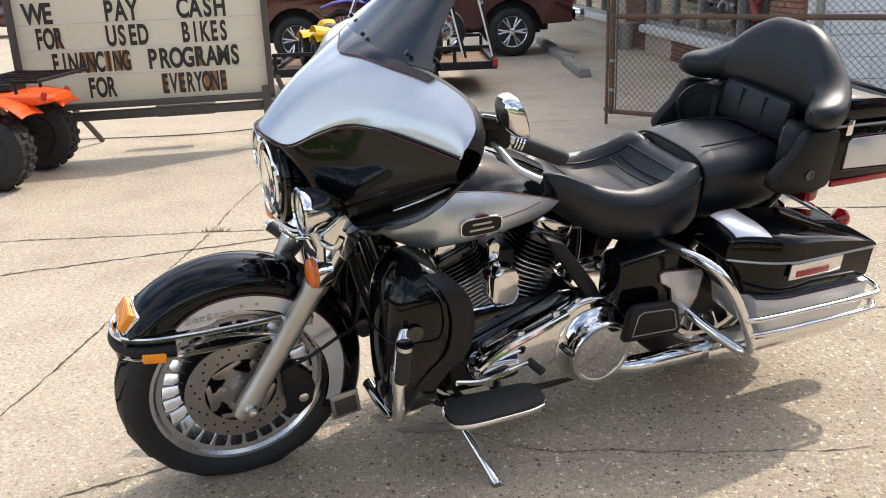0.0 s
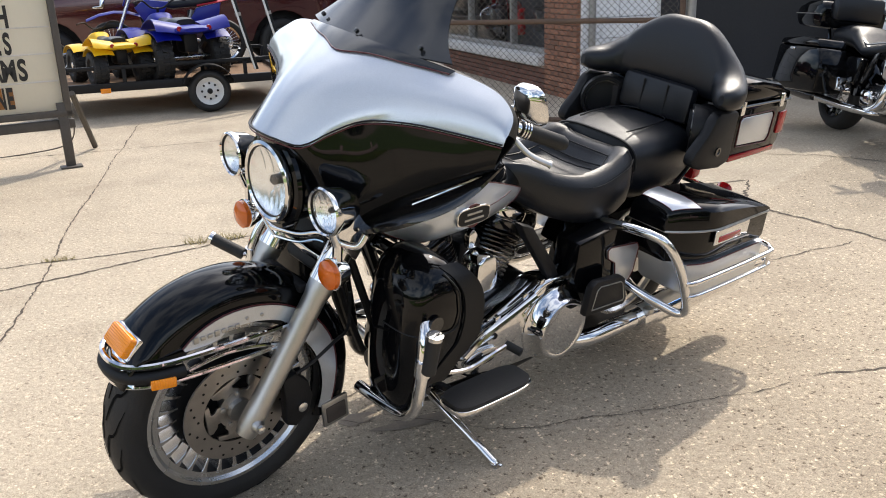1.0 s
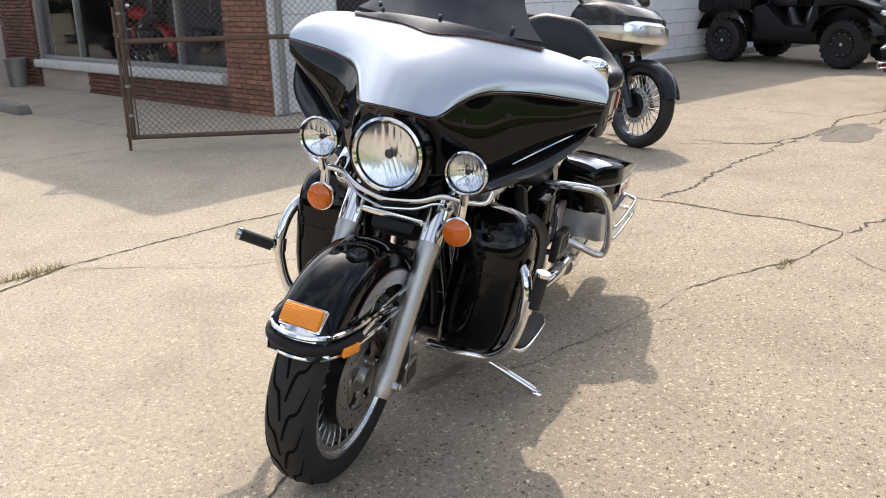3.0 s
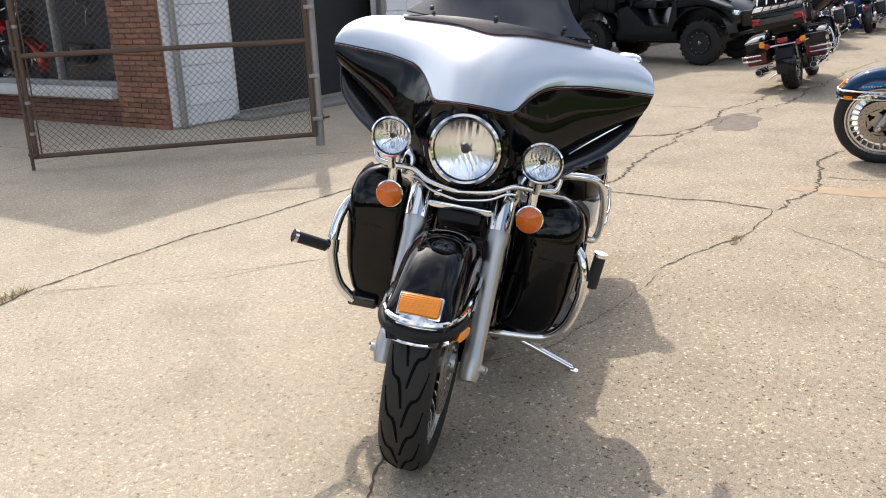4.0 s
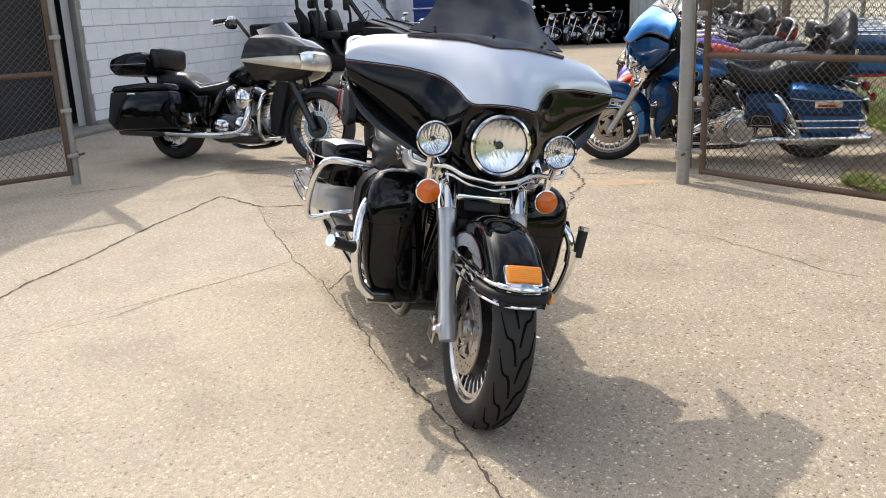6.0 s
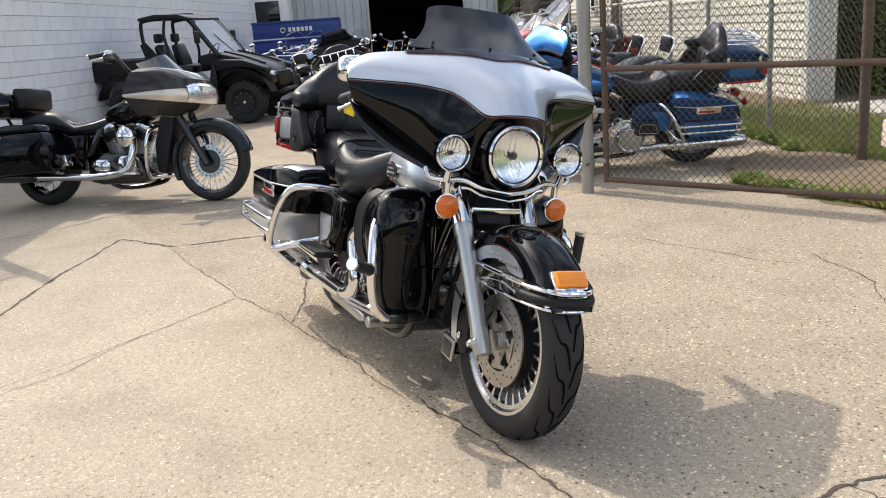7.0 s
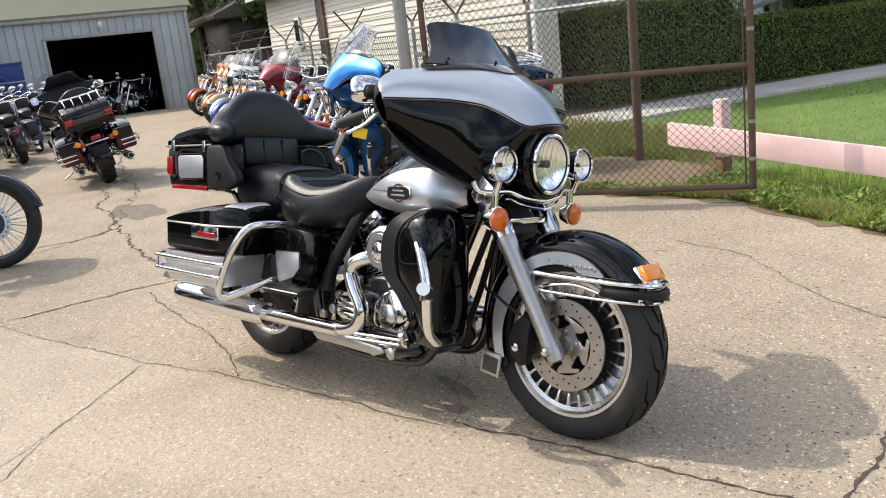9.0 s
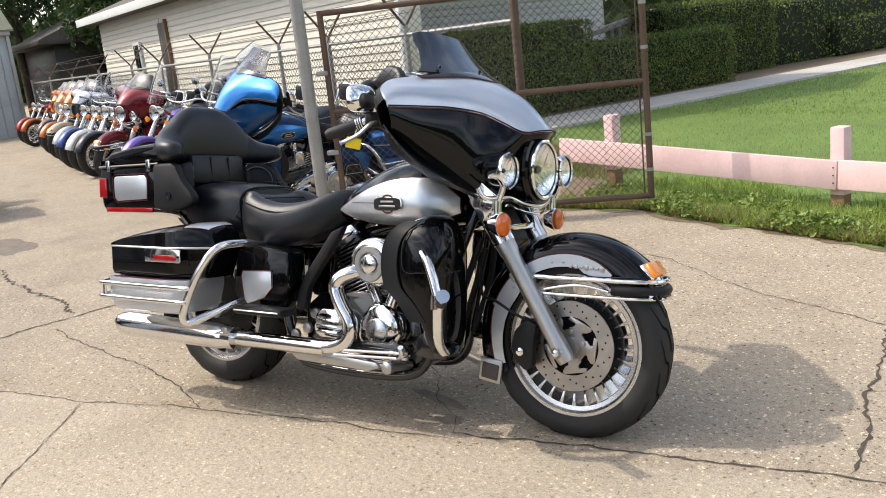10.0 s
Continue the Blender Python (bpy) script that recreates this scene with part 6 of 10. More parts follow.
def trunk(parent):
    body = prism([(-0.135, 0.755), (-0.485, 0.738), (-0.515, 0.765), (-0.525, 0.925), (-0.14, 0.940)], -0.268, 0.268, 0.018)
    t = part("tour_trunk", body, M_PAINT_B, parent, "black top case with silver side panels and red rear lamps", GLOSS)
    lid = prism([(-0.12, 0.945), (-0.528, 0.932), (-0.525, 0.950), (-0.44, 0.992), (-0.30, 1.018), (-0.16, 1.025), (-0.125, 1.01)], -0.272, 0.272, 0.022)
    li = part("trunk_lid", lid, M_PAINT_B, t, "", GLOSS)
    part("lid_rim", tube([(-0.13, -0.275, 0.940), (-0.51, -0.275, 0.930), (-0.532, -0.25, 0.930), (-0.532, 0.25, 0.930), (-0.51, 0.275, 0.930), (-0.13, 0.275, 0.940)], 0.005, 6), M_BLACK, li)
    for s in (1, -1):
        pn = prism([(-0.215, 0.795), (-0.405, 0.785), (-0.420, 0.800), (-0.425, 0.878), (-0.415, 0.89), (-0.225, 0.893), (-0.212, 0.88)], s * 0.262, s * 0.2705, 0.003)
        part("side_panel", pn, M_PAINT_A, t, "silver side panel", SILVER)
        part("pinstripe", tube([(x, s * 0.270, z) for x, z in ((-0.208, 0.79), (-0.41, 0.78), (-0.427, 0.80), (-0.432, 0.885), (-0.415, 0.897), (-0.22, 0.90), (-0.206, 0.885))], 0.002, 5, closed=True), M_STRIPE, t)
        part("tail_lamp", block((-0.497, s * 0.262, 0.842), (0.05, 0.022, 0.085), 0.006), M_RED, t, "red corner lamp")
        part("lower_reflector", block((-0.33, s * 0.266, 0.748), (0.30, 0.010, 0.02), 0.003), M_RED, t, "red reflector strip")
        for x in (-0.19, -0.45):
            part("latch", block((x, s * 0.275, 0.933), (0.026, 0.012, 0.05), 0.004), M_CHROME, t, "chrome latch")
        # speaker pods in front of the case
        pod = prism([(-0.140, 0.938), (-0.030, 0.944), (-0.005, 0.930), (0.030, 0.872), (0.082, 0.822), (0.098, 0.790), (0.080, 0.770), (0.02, 0.752), (-0.08, 0.742), (-0.14, 0.76)], s * 0.255, s * 0.300, 0.016)
        pd = part("speaker_pod", pod, M_MATT, t, "black speaker pod")
        part("pod_body", block((-0.105, s * 0.215, 0.845), (0.10, 0.13, 0.17), 0.02), M_MATT, pd)
        part("pod_port", turned([(0, 0.016), (0.004, 0.016), (0.004, 0.010), (0.001, 0.008)], (-0.045, s * 0.300, 0.81), (0, s, 0), 16), M_BLACK, pd)
        d = Vector((0.60, -s * 0.80, 0.0))
        sp = part("speaker", turned([(-0.05, 0.072), (0.0, 0.084), (0.012, 0.082), (0.012, 0.070), (0.004, 0.066)], (-0.035, s * 0.198, 0.862), d, 32), M_MATT, t, "round black speaker")
        part("speaker_ring", turned([(0.010, 0.073), (0.016, 0.071), (0.016, 0.065), (0.010, 0.063)], (-0.035, s * 0.198, 0.862), d, 32, close=True), M_BLACK, sp)
        part("speaker_grille", turned([(0.004, 0.066), (0.008, 0.03), (0.010, 0.0)], (-0.035, s * 0.198, 0.862), d, 24), M_MATT, sp)
        part("trunk_bracket", tube(spline([(0.02, s * 0.12, 0.655), (-0.08, s * 0.14, 0.70), (-0.20, s * 0.15, 0.73), (-0.40, s * 0.15, 0.735)], 4), 0.012, 8), M_CHROME, t)
        part("trunk_bracket", tube([(-0.03, s * 0.17, 0.64), (-0.13, s * 0.17, 0.735)], 0.010, 8), M_BLACK, t)


def saddlebag(parent, s):
    y0, y1 = s * 0.215, s * 0.435
    def side(x):
        """The bag's outer face, which draws in towards its front."""
        return y1 - s * 0.090 * max(0.0, (x - 0.07) / 0.20) ** 1.6

    def body(rows):
        """A body from rows of x, bottom and top."""
        return rings(bmesh.new(), [[(x, y0, zb), (x, side(x) - s * 0.030, zb), (x, side(x) - s * 0.008, zb + 0.008), (x, side(x), zb + 0.028), (x, side(x), zt), (x, y0, zt)] for x, zb, zt in rows])
    low = body([(-0.250, 0.378, 0.488), (-0.240, 0.362, 0.488), (-0.222, 0.350, 0.488), (-0.05, 0.350, 0.488), (0.05, 0.350, 0.488), (0.09, 0.350, 0.488), (0.12, 0.352, 0.488), (0.145, 0.375, 0.488), (0.170, 0.455, 0.488)])
    b = part("saddlebag", low, M_PAINT_A, parent, "hard saddlebag, silver below and black above", SILVER)
    part("bag_upper", body([(-0.232, 0.490, 0.606), (-0.20, 0.490, 0.606), (0.0, 0.490, 0.606), (0.06, 0.490, 0.606), (0.11, 0.490, 0.606), (0.15, 0.490, 0.606), (0.19, 0.490, 0.606), (0.222, 0.492, 0.606), (0.248, 0.560, 0.606)]), M_PAINT_B, b, "", GLOSS)
    part("pinstripe", tube([(x, side(x) + s * 0.002, 0.489) for x in (0.17, 0.14, 0.11, 0.07, 0.0, -0.22)], 0.0025, 5), M_STRIPE, b)
    ridge = spline([(-0.232, 0, 0.622), (-0.215, 0, 0.630), (-0.16, 0, 0.644), (-0.05, 0, 0.664), (0.06, 0, 0.678), (0.14, 0, 0.685), (0.205, 0, 0.686), (0.246, 0, 0.678), (0.260, 0, 0.664), (0.266, 0, 0.630)], 4)

    def lid_row(x, top, lift=0.0):
        """The lid's section from its outer foot over the crease to its inner foot."""
        crown = (top - 0.612) / 0.072
        yo = side(x)
        return [(x, yo + s * (0.006 + lift), 0.612), (x, yo + s * (0.003 + lift), top - 0.010 * crown), (x, yo - s * (0.006 - lift), top + lift), (x, yo - s * 0.018, top + 0.006 * crown + lift), (x, yo - s * 0.045, top + 0.012 * crown + lift), (x, yo - s * 0.080, top + 0.016 * crown + lift), (x, y0 + s * 0.020, top + 0.016 * crown + lift), (x, y0, top - 0.006 + lift), (x, y0, 0.612)]
    ld = part("bag_lid", rings(bmesh.new(), [lid_row(p.x, p.z) for p in ridge]), M_PAINT_B, b, "", GLOSS)
    part("lid_rim", tube([(0.262, y0, 0.611)] + [(x, side(x) + s * 0.006, 0.611) for x in (0.26, 0.24, 0.21, 0.18, 0.14, 0.08, -0.222)] + [(-0.230, y1, 0.611), (-0.232, y1 - s * 0.02, 0.611), (-0.232, y0, 0.611)], 0.0045, 6), M_SATIN, ld)
    corner = [lid_row(p.x, p.z, 0.0016)[2:7] for p in ridge if 0.150 < p.x < 0.250]
    part("lid_panel", sheet(corner, 0.0012), M_PAINT_A, ld, "silver lid panel", SILVER)
    part("pinstripe", tube([r[0] for r in corner] + corner[-1][1:] + [r[-1] for r in corner[::-1]] + corner[0][::-1][1:-1], 0.0014, 5, closed=True), M_STRIPE, ld)
    pl = part("bag_plate", block((0.04 - s * 0.04, y1 + s * 0.007, 0.582), (0.20, 0.008, 0.052), 0.003), M_CHROME, b, "chrome plate with a red reflector")
    part("plate_reflector", block((0.055 - s * 0.04, y1 + s * 0.012, 0.574), (0.125, 0.005, 0.020), 0.002), M_RED, pl)
    # rails round the bag
    for z, x0 in ((0.466, 0.235), (0.412, 0.215)):
        part("bag_rail", tube(spline([(x0, y1 + s * 0.015, z), (x0 - 0.03, y1 + s * 0.040, z), (-0.20, y1 + s * 0.045, z), (-0.262, y1 + s * 0.030, z), (-0.285, y1 - s * 0.02, z), (-0.285, y0 + s * 0.05, z)], 5), 0.0095, 10), M_CHROME, b, "chrome rail")
    part("rail_tie", tube([(-0.225, y1 + s * 0.045, 0.466), (-0.225, y1 + s * 0.045, 0.412)], 0.007, 8), M_CHROME, b)
    g = [(0.385, s * 0.20, 0.615), (0.375, s * 0.31, 0.630), (0.342, s * 0.405, 0.618), (0.288, s * 0.442, 0.540), (0.230, s * 0.455, 0.430), (0.194, s * 0.450, 0.352), (0.205, s * 0.425, 0.330), (0.250, s * 0.360, 0.358), (0.285, s * 0.28, 0.388), (0.30, s * 0.20, 0.41)]
    part("bag_guard", tube(spline(g, 6), 0.0155, 12), M_CHROME, parent, "chrome saddlebag guard bar")
    return b


def cylinder(parent, x0, z0, lean):
    """One finned cylinder with its head and rocker cover."""
    d = Vector((math.sin(radians(lean)), 0, math.cos(radians(lean))))
    o = Vector((x0, 0, z0))
    c = part("cylinder", turned([(0, 0.056), (0.26, 0.056)], o, d, 20), M_BLACK, parent, "black finned cylinder")
    t = Matrix.Translation(o) @ Matrix.Rotation(radians(lean), 4, "Y")
    me = None
    for k in range(15):
        if me is None:
            me = mesh_of("fin", prism(oval(0, 0, 0.088, 0.100, 24, 3.4), -0.0018, 0.0018, 0.0006, "Z"), M_CAST)
            dark = mesh_of("fin", prism(oval(0, 0, 0.088, 0.100, 24, 3.4), -0.0024, 0.0024, 0.0008, "Z"), M_BLACK)
        part("fin", me if k < 11 else dark, None, c, m=t @ Matrix.Translation((0, 0, 0.028 + 0.0145 * k)))
    part("cylinder_head", prism(oval(0, 0, 0.086, 0.10, 24, 4), 0.24, 0.275, 0.006, "Z"), M_BLACK, c, m=t)
    part("rocker_cover", prism(oval(0, 0, 0.078, 0.09, 24, 4), 0.272, 0.318, 0.012, "Z"), M_CHROME, c, m=t)


def engine(parent):
    case = prism([(0.52, 0.20), (0.60, 0.17), (1.02, 0.17), (1.08, 0.22), (1.06, 0.36), (0.98, 0.43), (0.80, 0.45), (0.60, 0.44), (0.52, 0.38)], -0.13, 0.13, 0.02)
    e = part("crankcase", case, M_BLACK, parent, "black engine case")
    cylinder(e, 0.90, 0.385, 22)
    cylinder(e, 0.79, 0.385, -23)
    # left: primary cover and derby
    pr = prism([(0.98, 0.275), (1.0, 0.315), (0.965, 0.365), (0.86, 0.405), (0.74, 0.452), (0.67, 0.486), (0.60, 0.480), (0.50, 0.440), (0.465, 0.38), (0.465, 0.28), (0.51, 0.215), (0.60, 0.195), (0.80, 0.205), (0.94, 0.235)], 0.13, 0.222, 0.026)
    p = part("primary_cover", pr, M_CHROME, e, "polished chrome primary cover")
    part("primary_ridge", tube(spline([(0.975, 0.222, 0.325), (0.90, 0.224, 0.375), (0.78, 0.226, 0.42), (0.70, 0.226, 0.45)], 5), 0.020, 10, flat=0.7), M_CHROME, p)
    part("primary_ridge", tube(spline([(0.72, 0.216, 0.42), (0.66, 0.222, 0.472), (0.58, 0.222, 0.474), (0.52, 0.216, 0.445)], 5), 0.012, 10), M_CHROME, p)
    part("inspection_cover", prism(oval(0.90, 0.293, 0.070, 0.034, 28, 2.6), 0.222, 0.234, 0.005), M_CHROME, p)
    part("inspection_recess", prism(oval(0.90, 0.292, 0.050, 0.016, 28, 2.6), 0.2345, 0.2355), M_MATT, p)
    part("derby_cover", turned([(0.0, 0.130), (0.016, 0.128), (0.022, 0.118), (0.052, 0.106), (0.066, 0.104), (0.072, 0.099), (0.072, 0.090), (0.069, 0.086), (0.073, 0.0)], (0.594, 0.210, 0.320), (0, 1, 0), 48), M_CHROME, p, "round chrome derby cover")
    for k in range(5):
        a = radians(20 + 72 * k)
        part("cover_bolt", turned([(0, 0.006), (0.004, 0.006), (0.005, 0.004)], (0.594 + 0.113 * math.cos(a), 0.238, 0.320 + 0.113 * math.sin(a)), (0, 1, 0), 8), M_SATIN, p)
    for x, z in ((0.955, 0.352), (0.845, 0.412), (0.735, 0.456), (0.665, 0.484), (0.535, 0.462), (0.48, 0.40)):
        part("cover_bolt", turned([(0, 0.011), (0.012, 0.011), (0.014, 0.008)], (x, 0.214, z), (0, 1, 0), 12), M_CHROME, p)
    # horn between the cylinders
    h = part("horn_cover", prism([(0.852, 0.53), (0.858, 0.60), (0.872, 0.622), (0.90, 0.63), (0.928, 0.622), (0.940, 0.60), (0.940, 0.53), (0.925, 0.505), (0.87, 0.505)], 0.135, 0.215, 0.014), M_CHROME, e, "chrome horn cover")
    part("horn_bracket", prism([(0.895, 0.63), (0.893, 0.67), (0.910, 0.69), (0.930, 0.675), (0.928, 0.63)], 0.13, 0.155, 0.006), M_CHROME, h)
    # right: air cleaner, cam cover, gearbox cover, pushrods
    ac = part("air_cleaner", rings(bmesh.new(), [[(a, -0.215 - d, b) for a, b in oval(0.947, 0.578, 0.106 * k, 0.086 * k, 48, 2.0)] for d, k in ((0, 0.93), (0.012, 1.0), (0.024, 1.0), (0.036, 0.95), (0.046, 0.85), (0.050, 0.72), (0.050, 0.2))]), M_CHROME, e, "round chrome air cleaner")
    part("air_cleaner_dish", turned([(0.048, 0.064), (0.058, 0.061), (0.058, 0.043), (0.052, 0.040)], (0.943, -0.215, 0.573), (0, -1, 0), 40, close=True), M_SATIN, ac)
    part("air_cleaner_cap", turned([(0.048, 0.034), (0.060, 0.031), (0.066, 0.018), (0.066, 0.0)], (0.943, -0.215, 0.573), (0, -1, 0), 32), M_CHROME, ac)
    part("air_cleaner_back", turned([(0.0, 0.088), (0.07, 0.08)], (0.952, -0.14, 0.572), (0, -1, 0), 32), M_MATT, ac)
    cm = part("cam_cover", prism([(0.83, 0.285), (0.84, 0.36), (0.88, 0.415), (0.95, 0.425), (1.01, 0.385), (1.02, 0.31), (0.98, 0.26), (0.88, 0.25)], -0.205, -0.13, 0.022), M_CHROME, e, "chrome cam cover")
    part("timer_cover", turned([(0, 0.046), (0.010, 0.046), (0.014, 0.040), (0.014, 0.0)], (0.925, -0.203, 0.325), (0, -1, 0), 32), M_CAST, cm)
    for x0, x1, z1 in ((0.955, 1.02, 0.60), (0.935, 0.985, 0.60), (0.90, 0.80, 0.60), (0.88, 0.765, 0.60)):
        part("pushrod_tube", tube([(x0, -0.15, 0.42), (x1, -0.125, z1)], 0.011, 10), M_CHROME, e)
    gb = part("gearbox_cover", prism([(0.62, 0.30), (0.63, 0.37), (0.665, 0.392), (0.73, 0.392), (0.765, 0.365), (0.765, 0.30), (0.73, 0.275), (0.65, 0.275)], -0.205, -0.12, 0.02), M_CHROME, e, "chrome gearbox cover")
    for z in (0.30, 0.322, 0.344):
        part("cover_rib", block((0.692, -0.207, z), (0.10, 0.008, 0.010), 0.004), M_CHROME, gb)
    part("clutch_knob", turned([(0, 0.018), (0.02, 0.018), (0.026, 0.008)], (0.70, -0.14, 0.43), (0, -1, 0), 14), M_CHROME, gb)
    for x, z in ((0.60, 0.36), (0.56, 0.30), (0.50, 0.27)):
        part("case_plug", turned([(0, 0.022), (0.012, 0.020), (0.015, 0.012)], (x, -0.155, z), (0, -1, 0), 16), M_SATIN, e)
    part("oil_filter", turned([(0, 0.036), (0.07, 0.036), (0.08, 0.03)], (1.06, 0, 0.25), (1, 0, 0), 20), M_MATT, e)
    part("oil_line", tube(spline([(1.03, -0.15, 0.24), (0.90, -0.20, 0.235), (0.75, -0.20, 0.245)], 5), 0.008, 8), M_CHROME, e)
    part("oil_line", tube(spline([(0.86, 0.16, 0.485), (0.95, 0.15, 0.475), (1.05, 0.12, 0.46)], 5), 0.005, 6), M_CHROME, e)
    part("throttle_body", block((0.845, 0, 0.56), (0.09, 0.16, 0.10), 0.015), M_MATT, e)


def exhaust(parent):
    p = part("exhaust_pipe", tube(spline([(1.00, -0.09, 0.58), (1.02, -0.18, 0.52), (0.99, -0.205, 0.42)], 6), 0.022, 12), M_CHROME, parent, "chrome exhaust header")
    part("rear_header", tube(spline([(0.90, -0.225, 0.545), (0.862, -0.262, 0.538), (0.815, -0.275, 0.515), (0.800, -0.278, 0.478), (0.826, -0.28, 0.420), (0.864, -0.282, 0.362), (0.856, -0.284, 0.305), (0.800, -0.288, 0.272), (0.70, -0.292, 0.262)], 7), 0.027, 14), M_CHROME, p, "chrome pipe bend")
    part("collector", tube(spline([(1.00, -0.18, 0.225), (0.94, -0.225, 0.215), (0.80, -0.25, 0.222), (0.62, -0.265, 0.23)], 5), 0.022, 14), M_CHROME, p)
    part("link_pipe", tube([(0.76, -0.290, 0.262), (0.28, -0.298, 0.262)], 0.031, 18), M_CHROME, p)
    part("heat_shield", prism([(1.0, 0.215), (0.98, 0.232), (0.60, 0.255), (0.58, 0.235), (0.62, 0.205), (0.95, 0.198)], -0.292, -0.276, 0.006), M_SATIN, p)
    for s, x0 in ((-1, 0.30), (1, 0.22)):
        y = s * 0.298
        mf = part("muffler", tube([(x0, y, 0.260), (x0 - 0.02, y, 0.260), (x0 - 0.06, y, 0.260), (-0.05, y, 0.263), (-0.30, y, 0.266), (-0.345, y, 0.268), (-0.372, y, 0.274)], [0.036, 0.042, 0.050, 0.052, 0.052, 0.048, 0.034], 24), M_CHROME, p, "long chrome muffler")
        part("muffler_bore", turned([(0, 0.031), (0.002, 0.031)], (-0.3725, y, 0.274), (-1, 0, 0.15), 20), M_MATT, mf)
        part("muffler_clamp", tube([(x0 + 0.02, y, 0.260), (x0 - 0.03, y, 0.260)], 0.046, 18), M_CHROME, mf)
        part("clamp_screw", block((x0 - 0.005, y + s * 0.03, 0.295), (0.03, 0.03, 0.022), 0.004), M_SATIN, mf)
    part("left_pipe", tube(spline([(0.24, 0.298, 0.260), (0.36, 0.295, 0.258), (0.47, 0.27, 0.24), (0.55, 0.20, 0.22)], 6), 0.030, 14), M_CHROME, p)


def lower_fairing(parent, s):
    rows = []
    data = [(0.275, 1.225, 1.285, 0.15, 0.27), (0.29, 1.212, 1.300, 0.14, 0.305), (0.34, 1.205, 1.312, 0.14, 0.335), (0.40, 1.188, 1.320, 0.14, 0.355), (0.46, 1.152, 1.326, 0.14, 0.367), (0.51, 1.106, 1.330, 0.14, 0.373), (0.56, 1.094, 1.332, 0.14, 0.377), (0.61, 1.094, 1.332, 0.14, 0.378), (0.66, 1.104, 1.325, 0.14, 0.374), (0.70, 1.126, 1.310, 0.15, 0.360), (0.73, 1.158, 1.285, 0.17, 0.33), (0.745, 1.19, 1.255, 0.20, 0.29)]
    for z, x0, x1, y0, y1 in data:
        x1 -= 0.030
        lp = oval((x0 + x1) / 2, (y0 + y1) / 2, (x1 - x0) / 2, (y1 - y0) / 2, 28, 3.4)
        rows.append([(x - 0.10 * max(0.0, 0.24 - y), s * y, z) for x, y in lp])
    lf = part("lower_fairing", rings(bmesh.new(), rows), M_PAINT_B, parent, "gloss black lower fairing with glove box", GLOSS)
    # door seam and rear flare
    part("glovebox_seam", tube(spline([(1.304, s * 0.25, 0.565), (1.290, s * 0.345, 0.565), (1.23, s * 0.380, 0.565), (1.175, s * 0.380, 0.565), (1.160, s * 0.381, 0.60), (1.168, s * 0.376, 0.67), (1.20, s * 0.350, 0.716)], 5), 0.0022, 5), M_MATT, lf)
    fine = [spline([(x0 + 0.045, s * (y1 + 0.001), z) for z, x0, x1, y0, y1 in data[3:11]], 4), spline([(x0 + 0.006, s * (y1 + 0.004), z) for z, x0, x1, y0, y1 in data[3:11]], 4), spline([(x0 - 0.012, s * (y1 + 0.010), z) for z, x0, x1, y0, y1 in data[3:11]], 4)]
    part("rear_flare", sheet(fine, 0.007), M_MATT, lf, "satin black trailing edge")
    part("lower_skirt", prism([(1.17, 0.36), (1.11, 0.31), (1.12, 0.265), (1.20, 0.255), (1.24, 0.30)], s * 0.13, s * 0.26, 0.012), M_BLACK, lf)
    if s > 0:
        part("glovebox_lock", turned([(0, 0.022), (0.006, 0.022), (0.006, 0.014)], (1.24, s * 0.380, 0.60), (0, s, 0), 16), M_BLACK, lf)


def engine_guard(parent):
    half = [(1.222, 0.05, 0.690), (1.205, 0.16, 0.685), (1.195, 0.27, 0.665), (1.215, 0.345, 0.640), (1.268, 0.385, 0.592), (1.306, 0.398, 0.50), (1.302, 0.390, 0.42), (1.290, 0.365, 0.345), (1.282, 0.315, 0.298), (1.280, 0.23, 0.285), (1.275, 0.12, 0.280)]
    left = [(1.200, 0.05, 0.690), (1.180, 0.16, 0.680), (1.185, 0.27, 0.650), (1.230, 0.330, 0.622), (1.272, 0.380, 0.578), (1.286, 0.398, 0.50)]
    left += [(x - 0.018 * min(1, y * 3), y, z) for x, y, z in half[6:]]
    g = part("engine_guard", tube(spline(left, 6), 0.0165, 14), M_CHROME, parent, "chrome engine guard bar")
    part("engine_guard_side", tube(spline(mirror(half[:9]), 6), 0.0165, 14), M_CHROME, g)
    part("guard_cross", tube([(1.222, 0.06, 0.690), (1.222, -0.06, 0.690)], 0.0165, 12), M_CHROME, g)
    part("guard_foot", block((1.272, -0.285, 0.300), (0.05, 0.10, 0.04), 0.012), M_BLACK, g)
    # highway pegs
    for s, c, tip in ((1, (1.288, 0.422, 0.500), (1.286, 0.432, 0.612)), (-1, (1.330, -0.412, 0.480), (1.392, -0.50, 0.515))):
        part("peg_clamp", turned([(-0.022, 0.022), (0.022, 0.022)], (1.296 - s * 0.010, s * 0.398, c[2]), (0, 0, 1), 14), M_CHROME, g)
        cl = part("highway_peg", tube([Vector(c).lerp(Vector(tip), t) for t in (0.0, 0.9)], 0.0185, 16), M_RUBBER, g, "rubber highway peg with chrome cap")
        part("peg_cap", tube([Vector(c).lerp(Vector(tip), t) for t in (0.9, 1.0)], 0.021, 16), M_CHROME, cl)
        part("peg_arm", tube([(1.296 - s * 0.010, s * 0.398, c[2]), c], 0.011, 10), M_CHROME, cl)


